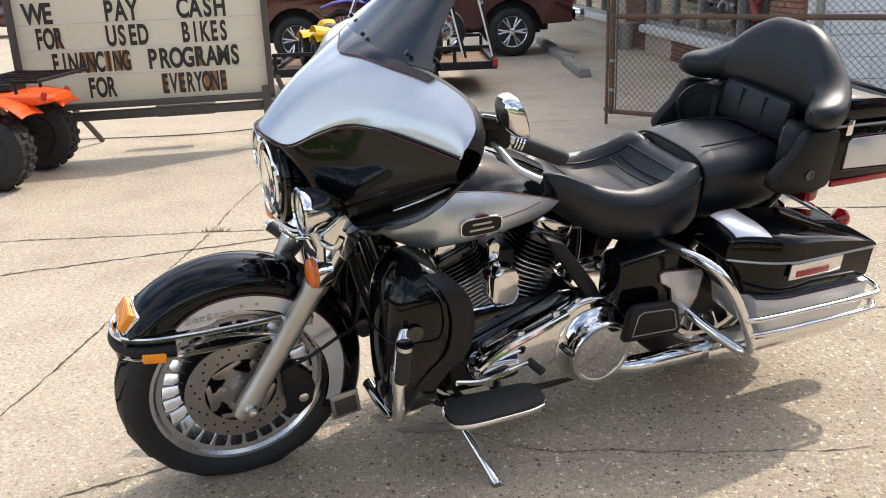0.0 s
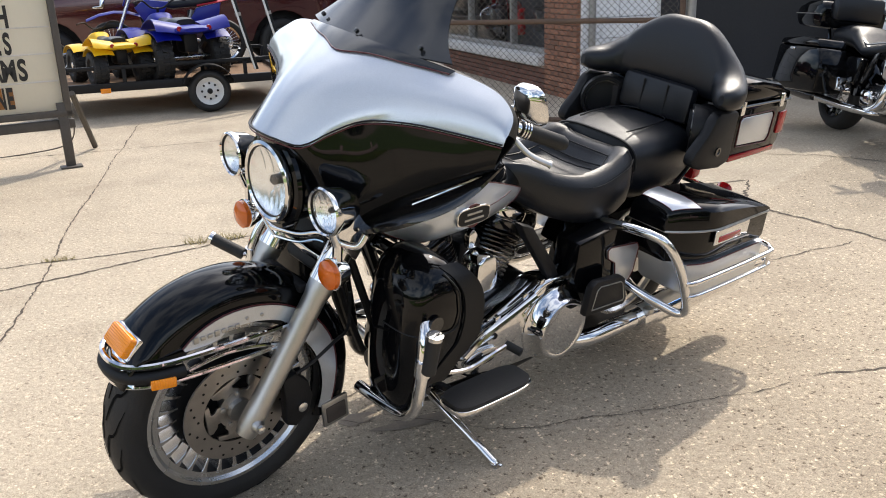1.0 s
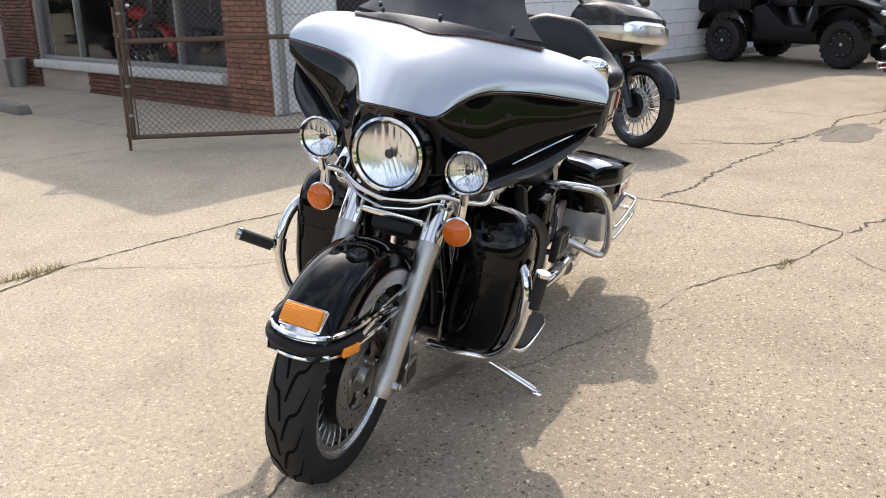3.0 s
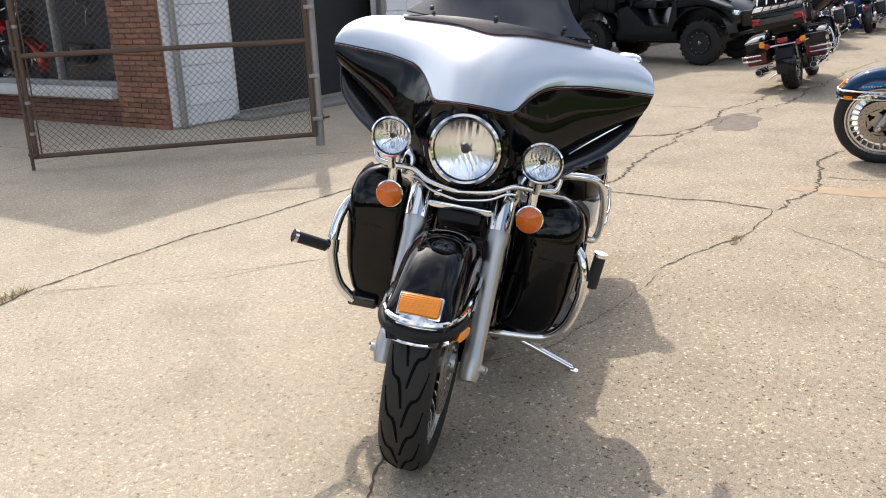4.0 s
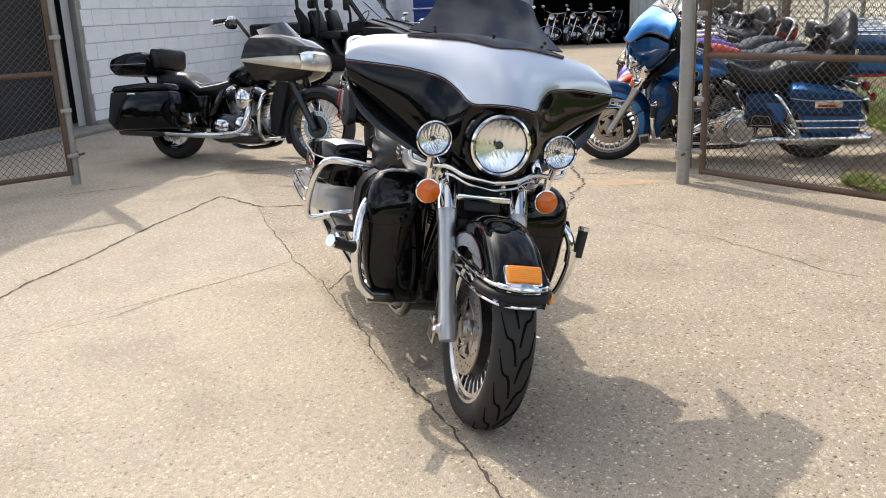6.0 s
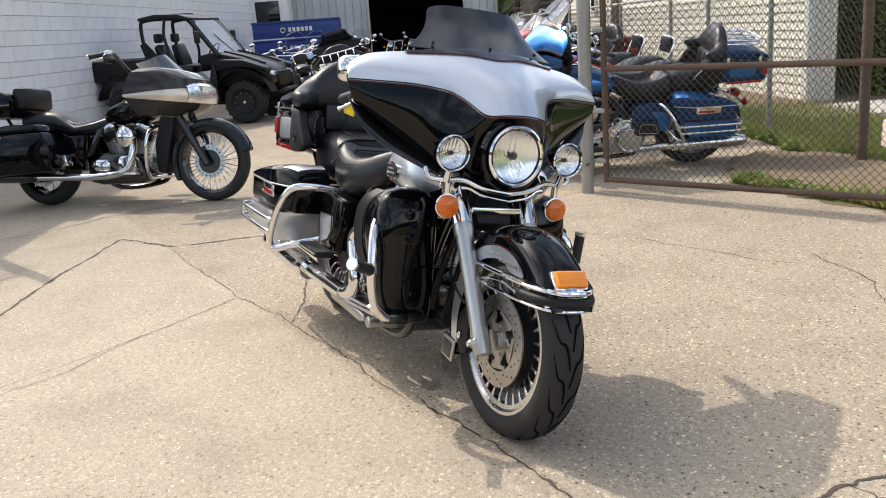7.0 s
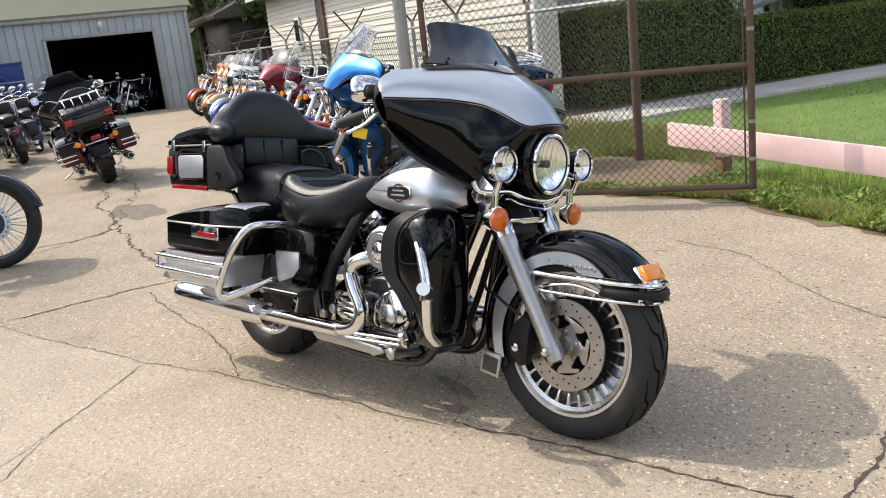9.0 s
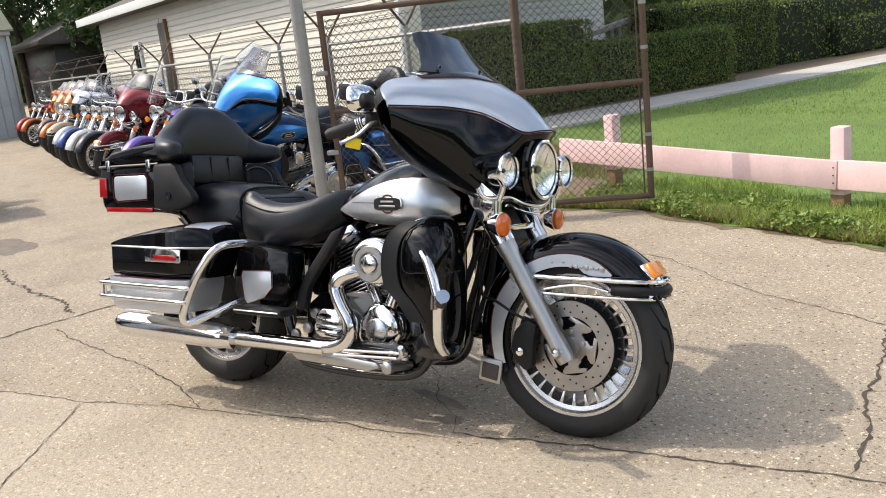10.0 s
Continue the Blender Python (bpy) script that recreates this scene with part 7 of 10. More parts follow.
def handlebar(parent):
    h = part("handlebar", tube(spline([(1.08, 0.02, 0.985), (1.09, 0.12, 1.02), (1.085, 0.22, 1.075), (1.05, 0.29, 1.085), (0.985, 0.345, 1.055), (0.875, 0.400, 1.015)], 6), 0.0135, 12), M_CHROME, parent, "chrome handlebar with black grips")
    part("handlebar_side", tube(mirror(spline([(1.08, 0.02, 0.985), (1.09, 0.12, 1.02), (1.085, 0.22, 1.075), (1.05, 0.29, 1.085), (0.985, 0.345, 1.055), (0.875, 0.400, 1.015)], 6)), 0.0135, 12), M_CHROME, h)
    for s in (1, -1):
        a, b = Vector((0.985, s * 0.345, 1.055)), Vector((0.872, s * 0.401, 1.014))
        part("grip", tube([a, a.lerp(b, 0.04), a.lerp(b, 0.9), b], [0.019, 0.020, 0.020, 0.014], 16), M_RUBBER, h, "black rubber grip")
        for t in (0.02, 0.08, 0.14):
            part("grip_ring", tube([a.lerp(b, t), a.lerp(b, t + 0.03)], 0.0215, 16), M_CHROME, h)
        part("switch_box", block((1.018, s * 0.325, 1.065), (0.06, 0.05, 0.055), 0.012, Matrix.Rotation(radians(-s * 27), 4, "Z")), M_MATT, h, "black switch housing")
        part("reservoir", block((1.035, s * 0.322, 1.10), (0.075, 0.06, 0.03), 0.010, Matrix.Rotation(radians(-s * 27), 4, "Z")), M_MATT if s > 0 else M_CHROME, h)
        part("lever", tube(spline([(1.04, s * 0.345, 1.055), (1.035, s * 0.375, 1.045), (1.005, s * 0.405, 1.010), (0.955, s * 0.430, 0.985)], 6), [0.009] * 18 + [0.012], 10, flat=0.7), M_SATIN, h, "silver lever")
        wm, hm, zm = (0.046, 0.050, 1.138) if s > 0 else (0.066, 0.048, 1.126)
        mi = part("mirror", rings(bmesh.new(), [[(1.028 - d + (0.35 * v if s > 0 else 0), s * (0.405 + u), zm + v) for u, v in oval(0, 0, wm * k, hm * k, 28, 3.0)] for d, k in ((-0.034, 0.25), (-0.030, 0.55), (-0.016, 0.88), (0, 1.0), (0.012, 1.0), (0.014, 0.95))]), M_CHROME, h, "chrome mirror")
        part("mirror_glass", rings(bmesh.new(), [[(1.0125 + (0.35 * v if s > 0 else 0), s * (0.405 + u), zm + v) for u, v in oval(0, 0, wm * 0.91, hm * 0.87, 28, 3.0)], [(1.0115 + (0.35 * v if s > 0 else 0), s * (0.405 + u), zm + v) for u, v in oval(0, 0, wm * 0.89, hm * 0.85, 28, 3.0)]]), M_MIRROR, mi)
        part("mirror_stem", tube(spline([(1.045, s * 0.30, 1.10), (1.06, s * 0.33, 1.115), (1.05, s * 0.38, 1.125)], 5), 0.0075, 10), M_CHROME, mi)
    part("clutch_cable", tube(spline([(1.04, 0.32, 1.05), (1.12, 0.28, 0.98), (1.20, 0.18, 0.86), (1.24, 0.10, 0.72)], 6), 0.006, 8), M_MATT, h)
    part("fairing_cap", block((1.07, 0, 0.995), (0.09, 0.16, 0.05), 0.016), M_BLACK, h)


def lamp_bar(parent):
    bar = spline([(1.385, 0.272, 0.835), (1.40, 0.262, 0.805), (1.418, 0.215, 0.800), (1.430, 0.15, 0.802), (1.452, 0.09, 0.780), (1.470, 0.0, 0.768)], 6)
    full = bar + [Vector((p.x, -p.y, p.z)) for p in reversed(bar[:-1])]
    b = part("lamp_bar", tube(full, 0.0088, 10), M_CHROME, parent, "wavy chrome lamp bar")
    part("lamp_bar_lower", tube([(p.x - 0.004, p.y * 0.9, p.z - 0.026) for p in full if abs(p.y) < 0.18], 0.0045, 8), M_CHROME, b)
    for s in (1, -1):
        part("lamp_post", tube([(1.425, s * 0.212, 0.795), (1.445, s * 0.214, 0.845)], 0.012, 10), M_CHROME, b)
        part("signal_stem", tube([(1.420, s * 0.208, 0.80), (1.418, s * 0.207, 0.735)], 0.013, 10), M_CHROME, b)
        lamp = round_lamp(parent, "passing_lamp", (1.462, s * 0.216, 0.889), (1, s * 0.03, -0.02), 0.056, 0.085, "chrome auxiliary lamp", 0.010)
        sig = part("turn_signal", turned([(-0.045, 0.012), (-0.04, 0.026), (-0.012, 0.038), (0.0, 0.041), (0.002, 0.036)], (1.435, s * 0.207, 0.716), (1, s * 0.02, 0), 28), M_CHROME, parent, "amber turn signal in a chrome housing")
        part("signal_lens", turned([(0.0, 0.038), (0.012, 0.037), (0.020, 0.026), (0.024, 0.0)], (1.435, s * 0.207, 0.716), (1, s * 0.02, 0), 28), M_AMBER, sig)
    for z, y in ((0.70, 0.095), (0.62, 0.09)):
        part("fork_brace", block((1.385 + (0.70 - z) * 0.6, 0, z), (0.03, 2 * y, 0.022), 0.006), M_CHROME if z > 0.65 else M_MATT, b)
    part("neck_cover", block((1.315, 0, 0.72), (0.09, 0.14, 0.20), 0.02, Matrix.Rotation(radians(-29), 4, "Y")), M_MATT, b)
    for s in (1, -1):
        part("inner_tin", prism([(1.42, 0.80), (1.35, 0.72), (1.30, 0.79), (1.34, 0.86)], s * 0.15, s * 0.19, 0.006), M_CHROME, b, "chrome inner panel")


def frame_parts(parent):
    f = part("frame", tube(spline([(1.27, 0.04, 0.80), (1.20, 0.09, 0.60), (1.13, 0.125, 0.36), (1.08, 0.14, 0.20), (0.95, 0.15, 0.155), (0.62, 0.15, 0.155), (0.50, 0.15, 0.20), (0.44, 0.15, 0.40), (0.46, 0.14, 0.58)], 5), 0.019, 10), M_BLACK, parent, "black tubular frame")
    part("frame_side", tube(mirror(spline([(1.27, 0.04, 0.80), (1.20, 0.09, 0.60), (1.13, 0.125, 0.36), (1.08, 0.14, 0.20), (0.95, 0.15, 0.155), (0.62, 0.15, 0.155), (0.50, 0.15, 0.20), (0.44, 0.15, 0.40), (0.46, 0.14, 0.58)], 5)), 0.019, 10), M_BLACK, f)
    part("backbone", tube(spline([(1.28, 0, 0.80), (1.0, 0, 0.72), (0.6, 0, 0.63), (0.0, 0, 0.63), (-0.2, 0, 0.62)], 5), 0.03, 10), M_BLACK, f)
    for s in (1, -1):
        part("seat_strut", prism([(0.785, 0.70), (0.725, 0.675), (0.60, 0.52), (0.555, 0.44), (0.55, 0.37), (0.59, 0.38), (0.61, 0.46), (0.67, 0.54), (0.755, 0.65)], s * 0.175, s * 0.215, 0.010), M_MATT, f, "satin black side strut")
        sc = part("side_cover", prism([(0.560, 0.60), (0.40, 0.622), (0.29, 0.60), (0.27, 0.43), (0.31, 0.37), (0.50, 0.37), (0.56, 0.47)], s * 0.16, s * 0.262, 0.016), M_PAINT_B, parent, "black side cover with a silver panel", GLOSS)
        out = [(0.420, 0.545), (0.405, 0.553), (0.268, 0.538), (0.256, 0.520), (0.262, 0.440), (0.290, 0.385), (0.345, 0.388), (0.372, 0.490), (0.412, 0.515)] if s > 0 else [(0.478, 0.525), (0.330, 0.520), (0.322, 0.500), (0.335, 0.410), (0.350, 0.392), (0.44, 0.420), (0.480, 0.460)]
        part("side_panel", prism(out, s * 0.258, s * 0.2690, 0.003), M_PAINT_A, sc, "silver panel", SILVER)
        part("pinstripe", tube([(x, s * 0.268, z) for x, z in out], 0.0024, 5, closed=True), M_STRIPE, sc)
        if s > 0:
            bd = part("passenger_board", prism([(0.558, 0.372), (0.362, 0.362), (0.352, 0.385), (0.378, 0.462), (0.398, 0.476), (0.522, 0.488), (0.545, 0.475)], 0.296, 0.326, 0.009), M_MATT, parent, "black passenger footboard folded up, with a silver edge line")
            part("board_trim", tube([(0.533, 0.327, 0.392), (0.378, 0.327, 0.384), (0.374, 0.327, 0.392), (0.394, 0.327, 0.450), (0.406, 0.327, 0.459), (0.505, 0.327, 0.468), (0.520, 0.327, 0.458)], 0.0022, 6, closed=True), M_SATIN, bd)
        else:
            bd = part("passenger_board", block((0.495, -0.330, 0.384), (0.245, 0.085, 0.030), 0.012), M_MATT, parent, "black passenger footboard folded down")
            part("board_trim", tube([(x, -0.374, 0.386) for x in (0.385, 0.605)], 0.003, 6), M_SATIN, bd)
        part("board_arm", tube([(0.46, s * 0.20, 0.37), (0.46, s * 0.30, 0.38)], 0.012, 8), M_BLACK, bd)
        if s > 0:
            fb = part("floorboard", prism(oval(0.975, 0.335, 0.150, 0.060, 32, 4.0), 0.262, 0.278, 0.004, "Z"), M_CHROME, parent, "long rider floorboard with black pad")
            part("floorboard_pad", prism(oval(0.975, 0.335, 0.145, 0.055, 32, 4.0), 0.278, 0.289, 0.003, "Z"), M_RUBBER, fb)
            for x in (1.02, 0.90):
                part("board_bracket", tube([(x, 0.14, 0.21), (x + 0.005, 0.31, 0.25)], 0.014, 8), M_BLACK, fb)
        else:
            fb = part("floorboard", prism([(1.10, 0.262), (0.84, 0.258), (0.82, 0.275), (0.85, 0.292), (1.08, 0.296)], -0.262, -0.240, 0.006), M_BLACK, parent, "rider floorboard folded up behind the guard")
            for z in (0.244, 0.262):
                part("link_rod", tube([(1.10, -0.272, z + 0.010), (0.80, -0.296, z)], 0.0065, 8), M_CHROME, fb, "chrome link rod")
            for x in (1.02, 0.93):
                part("board_bracket", tube([(x, -0.14, 0.20), (x + 0.005, -0.265, 0.215)], 0.016, 10), M_SATIN, fb)
                part("bracket_bolt", turned([(0, 0.022), (0.02, 0.022), (0.026, 0.012)], (x, -0.262, 0.214), (0, -1, 0), 12), M_SATIN, fb)
    part("shift_lever", tube(spline([(1.05, 0.24, 0.305), (0.97, 0.255, 0.30), (0.88, 0.262, 0.325), (0.83, 0.262, 0.335)], 5), 0.008, 8), M_CHROME, f, "chrome shift lever")
    part("shift_peg", tube([(0.83, 0.255, 0.335), (0.812, 0.305, 0.325)], 0.013, 12), M_RUBBER, f)
    part("brake_pedal", tube(spline([(0.98, -0.24, 0.23), (1.08, -0.28, 0.26), (1.10, -0.31, 0.30)], 5), 0.010, 8), M_CHROME, f)
    st = part("side_stand", tube(spline([(1.04, 0.17, 0.19), (1.03, 0.27, 0.155), (1.012, 0.40, 0.103), (1.008, 0.435, 0.088)], 5), [0.013] * 14 + [0.010, 0.010], 10), M_CHROME, parent, "chrome side stand let down")
    part("stand_foot", block((1.008, 0.458, 0.082), (0.035, 0.075, 0.010), 0.004, Matrix.Rotation(radians(-11), 4, "X")), M_CHROME, st)
    # radiator-like dark filler of hoses between the fork and the engine
    for y0, y1, z0, z1 in ((-0.05, -0.09, 0.66, 0.30), (0.05, 0.09, 0.66, 0.30), (-0.02, -0.03, 0.62, 0.28)):
        part("hose", tube(spline([(1.27, y0, z0), (1.22, y1, (z0 + z1) / 2), (1.15, y1, z1)], 5), 0.012, 8), M_MATT, f)
    part("rear_mudguard", sheet([[(r * math.cos(radians(t)), y, 0.315 + r * math.sin(radians(t))) for y, r in ((0.105, 0.27), (0.105, 0.335), (0.08, 0.355), (0, 0.365), (-0.08, 0.355), (-0.105, 0.335), (-0.105, 0.27))] for t in range(20, 200, 8)], 0.004), M_PAINT_B, parent, "black rear mudguard", GLOSS)
    part("plate_holder", block((-0.375, 0, 0.45), (0.02, 0.19, 0.12), 0.006, Matrix.Rotation(radians(15), 4, "Y")), M_MATT, f)
    part("tail_light", block((-0.36, 0, 0.60), (0.06, 0.12, 0.06), 0.014), M_RED, f, "red tail light")
    part("rear_bar", tube(spline([(-0.28, 0.26, 0.56), (-0.36, 0.18, 0.55), (-0.38, 0, 0.55), (-0.36, -0.18, 0.55), (-0.28, -0.26, 0.56)], 5), 0.011, 8), M_CHROME, f)
    for s in (1, -1):
        part("rear_signal", turned([(-0.03, 0.015), (0.0, 0.035), (0.015, 0.03), (0.02, 0.0)], (-0.385, s * 0.17, 0.555), (-1, 0, 0), 20), M_RED, f)


def touring_bike(label, m, group=""):
    t = thing("touring_motorcycle", label, "motorcycle", m, group)
    cast_wheel("front_wheel", t, FW, 0.318, 0.066, 0.232, label="front tyre on a slotted cast wheel")
    cast_wheel("rear_wheel", t, (0, 0, 0.318), 0.320, 0.088, 0.215, 20, (), "rear tyre")
    front_fender(t)
    for s in (1, -1):
        fork_leg(t, s)
        saddlebag(t, s)
        lower_fairing(t, s)
    fairing(t, "silver batwing fairing shell")
    round_lamp(t, "headlamp", (1.484, 0, 0.893), (1, 0, -0.03), 0.096, 0.11, "large round chrome headlamp", 0.022)
    lamp_bar(t)
    tank(t)
    seat(t)
    trunk(t)
    engine(t)
    exhaust(t)
    engine_guard(t)
    handlebar(t)
    frame_parts(t)
    return t


def paint(t, upper, lower):
    """Gives one bike its two colours."""
    for o in t.children_recursive:
        if o.type == "MESH" and o.data.materials:
            if o.data.materials[0] == M_PAINT_A:
                o.color = (*upper, 1)
            elif o.data.materials[0] == M_PAINT_B:
                o.color = (*lower, 1)


def stand(x, y, heading, lean=10.5, z=0.0):
    """The pose of a bike leaning on its stand."""
    return Matrix.Translation((x, y, z)) @ Matrix.Rotation(radians(heading), 4, "Z") @ Matrix.Rotation(radians(-lean), 4, "X")


hero = touring_bike("black and silver touring motorcycle leaning on its side stand", stand(0.872, 2.804, 202.0, 10.5, -0.005))

# ---- other motorcycles ----
def wire_wheel(parent, name, at, R, half, rim, spokes=28, label="", rim_mat=M_CHROME):
    w = part(name, tyre_mesh(R, half, rim), M_RUBBER, parent, label, m=Matrix.Translation(at))
    part("rim", turned([(-half * 0.6, rim - 0.02), (-half * 0.8, rim + 0.004), (half * 0.8, rim + 0.004), (half * 0.6, rim - 0.02)], (0, 0, 0), (0, 1, 0), 40, close=True), rim_mat, w, "wheel rim")
    part("hub", turned([(-half * 1.1, 0.03), (half * 1.1, 0.03)], (0, 0, 0), (0, 1, 0), 16), M_CHROME, w)
    me = mesh_of("wire_spoke", tube([(0.03, half * 0.8, 0), (rim - 0.01, 0, 0.02)], 0.0028 if spokes < 40 else 0.0040, 5), M_CHROME)
    for k in range(spokes):
        part("wire_spoke", me, None, w, m=Matrix.Rotation(2 * math.pi * k / spokes, 4, "Y") @ Matrix.Diagonal((1, -1 if k % 2 else 1, 1, 1)))
    ro = part("brake_rotor", turned([(-half - 0.012, 0.100), (-half - 0.012, 0.142), (-half - 0.006, 0.142), (-half - 0.006, 0.100)], (0, 0, 0), (0, 1, 0), 32, close=True), M_CAST, w, "steel brake rotor")
    part("rotor_carrier", turned([(-half - 0.014, 0.02), (-half - 0.014, 0.100), (-half - 0.008, 0.100), (-half - 0.008, 0.02)], (0, 0, 0), (0, 1, 0), 24, close=True), M_BLACK, ro)
    for k in range(20):
        part("drill_hole", turned([(-half - 0.013, 0.006), (-half - 0.0125, 0.006)], (0.122 * math.cos(k * 0.314), 0, 0.122 * math.sin(k * 0.314)), (0, 1, 0), 8), M_MATT, ro) if spokes > 40 else None
    return w


def simple_fender(cx, cz, R, half, a0, a1):
    return sheet([[(cx + r * math.cos(radians(t)), y, cz + r * math.sin(radians(t))) for y, r in ((half, R - 0.06), (half, R - 0.025), (half * 0.7, R - 0.006), (0, R), (-half * 0.7, R - 0.006), (-half, R - 0.025), (-half, R - 0.06))] for t in (a0 + (a1 - a0) * k / 20 for k in range(21))], 0.004)


def cruiser(label, m, screen=True, bags=True, group="", wing=False):
    """A plain cruiser with optional clear screen and leather bags."""
    t = thing("cruiser_motorcycle", label, "motorcycle", m, group)
    wire_wheel(t, "front_wheel", (1.62, 0, 0.31), 0.31, 0.055, 0.215, 20)
    wire_wheel(t, "rear_wheel", (0, 0, 0.31), 0.31, 0.075, 0.205, 20)
    part("front_mudguard", simple_fender(1.62, 0.31, 0.345, 0.075, 15, 165), M_PAINT_A, t, "", SILVER)
    part("rear_mudguard", simple_fender(0, 0.31, 0.36, 0.10, 0, 195), M_PAINT_A, t, "", SILVER)
    for s in (1, -1):
        part("fork_leg", tube([(1.63, s * 0.105, 0.28), (1.30, s * 0.105, 0.86)], 0.026, 12), M_CHROME, t, "chrome fork leg")
        part("exhaust_pipe", tube(spline([(0.95, -0.14, 0.50), (0.98, -0.20, 0.36), (0.80, -0.22, 0.25 + s * 0.03), (0.3, -0.24, 0.24 + s * 0.04), (-0.35, -0.25, 0.26 + s * 0.045)], 5), 0.032, 12), M_CHROME, t, "chrome exhaust pipe")
        part("turn_signal", turned([(-0.03, 0.012), (0, 0.034), (0.016, 0.03), (0.02, 0)], (1.40, s * 0.19, 0.80), (1, 0, 0), 18), M_ORANGE, t, "amber turn signal")
        part("grip", tube([(0.93, s * 0.36, 1.02), (0.83, s * 0.42, 1.0)], 0.018, 10), M_RUBBER, t)
        mi = part("mirror", prism(oval(0, 0, 0.06, 0.04, 20), -0.01, 0.01, 0.004), M_CHROME, t, "chrome mirror", m=pose(1.02, s * 0.40, 1.16, 0, 0, 90))
        part("mirror_stem", tube([(1.0, s * 0.33, 1.04), (1.02, s * 0.39, 1.13)], 0.006, 8), M_CHROME, t)
        if bags:
            b = part("saddlebag", prism([(0.22, 0.36), (-0.26, 0.38), (-0.30, 0.44), (-0.28, 0.64), (0.24, 0.66), (0.27, 0.45)], s * 0.19, s * 0.36, 0.03), M_LEATHER, t, "black saddlebag")
            part("bag_strap", block((0.0, s * 0.365, 0.52), (0.03, 0.008, 0.20), 0.003), M_CHROME, b)
    part("handlebar", tube(spline([(0.93, 0.36, 1.02), (1.02, 0.30, 1.05), (1.12, 0.12, 1.0), (1.12, -0.12, 1.0), (1.02, -0.30, 1.05), (0.93, -0.36, 1.02)], 5), 0.013, 10), M_CHROME, t, "chrome handlebar")
    round_lamp(t, "headlamp", (1.43, 0, 0.90), (1, 0, 0), 0.085, 0.12, "round chrome headlamp", 0.015, False)
    part("fuel_tank", cushion([(0.66, 0.05, 0.72, 0.80), (0.72, 0.10, 0.70, 0.85), (0.88, 0.145, 0.69, 0.895), (1.02, 0.15, 0.70, 0.905), (1.14, 0.10, 0.73, 0.89), (1.18, 0.05, 0.76, 0.85)], 2.4), M_PAINT_B, t, "glossy fuel tank", GLOSS)
    part("rider_seat", cushion([(0.70, 0.06, 0.70, 0.78), (0.60, 0.12, 0.64, 0.76), (0.42, 0.17, 0.62, 0.74), (0.30, 0.16, 0.63, 0.80), (0.18, 0.14, 0.66, 0.83), (-0.05, 0.13, 0.68, 0.82), (-0.12, 0.08, 0.70, 0.79)], 2.8), M_LEATHER, t, "black leather seat")
    part("sissy_bar", tube(spline([(-0.02, 0.13, 0.62), (-0.16, 0.13, 0.95), (-0.18, 0.08, 1.02), (-0.18, -0.08, 1.02), (-0.16, -0.13, 0.95), (-0.02, -0.13, 0.62)], 4), 0.011, 8), M_CHROME, t, "chrome passenger bar")
    part("backrest", block((-0.15, 0, 0.94), (0.05, 0.22, 0.17), 0.02), M_LEATHER, t)
    part("crankcase", prism([(0.50, 0.20), (0.62, 0.16), (1.02, 0.16), (1.07, 0.24), (1.0, 0.40), (0.62, 0.42), (0.50, 0.36)], -0.15, 0.15, 0.03), M_CAST, t, "polished engine case")
    for x, a in ((0.90, 22), (0.79, -22)):
        tm = Matrix.Translation((x, 0, 0.38)) @ Matrix.Rotation(radians(a), 4, "Y")
        cy = part("cylinder", turned([(0, 0.07), (0.27, 0.07)], (0, 0, 0), (0, 0, 1), 16), M_BLACK, t, m=tm)
        fm = mesh_of("fin", turned([(-0.004, 0.095), (0.004, 0.095)], (0, 0, 0), (0, 0, 1), 16), M_CAST)
        for k in range(7):
            part("fin", fm, None, cy, m=Matrix.Translation((0, 0, 0.04 + 0.03 * k)))
    part("air_cleaner", turned([(0, 0.09), (0.05, 0.09), (0.065, 0.06), (0.066, 0)], (0.90, -0.15, 0.57), (0, -1, 0), 24), M_CHROME, t, "round chrome air cleaner")
    part("primary_cover", prism(oval(0.76, 0.31, 0.27, 0.12, 28, 3), 0.14, 0.21, 0.02), M_CHROME, t, "chrome primary cover")
    part("frame", tube(spline([(1.27, 0, 0.84), (1.15, 0.1, 0.40), (1.0, 0.13, 0.16), (0.55, 0.13, 0.16), (0.35, 0.12, 0.50), (0.9, 0.02, 0.70), (1.27, 0, 0.84)], 5), 0.018, 8), M_BLACK, t, "black frame")
    part("guard_bar", tube(spline([(1.20, 0.05, 0.60), (1.24, 0.28, 0.55), (1.24, 0.34, 0.42), (1.20, 0.26, 0.26), (1.12, 0.08, 0.20), (1.12, -0.08, 0.20), (1.20, -0.26, 0.26), (1.24, -0.34, 0.42), (1.24, -0.28, 0.55), (1.20, -0.05, 0.60)], 5), 0.014, 8), M_CHROME, t, "chrome guard bar")
    part("tail_light", block((-0.37, 0, 0.55), (0.05, 0.10, 0.06), 0.014), M_RED, t, "red tail light")
    part("side_stand", tube([(0.80, 0.15, 0.20), (0.78, 0.36, 0.065)], 0.012, 8), M_CHROME, t)
    if wing:
        fairing(t, "painted batwing fairing")
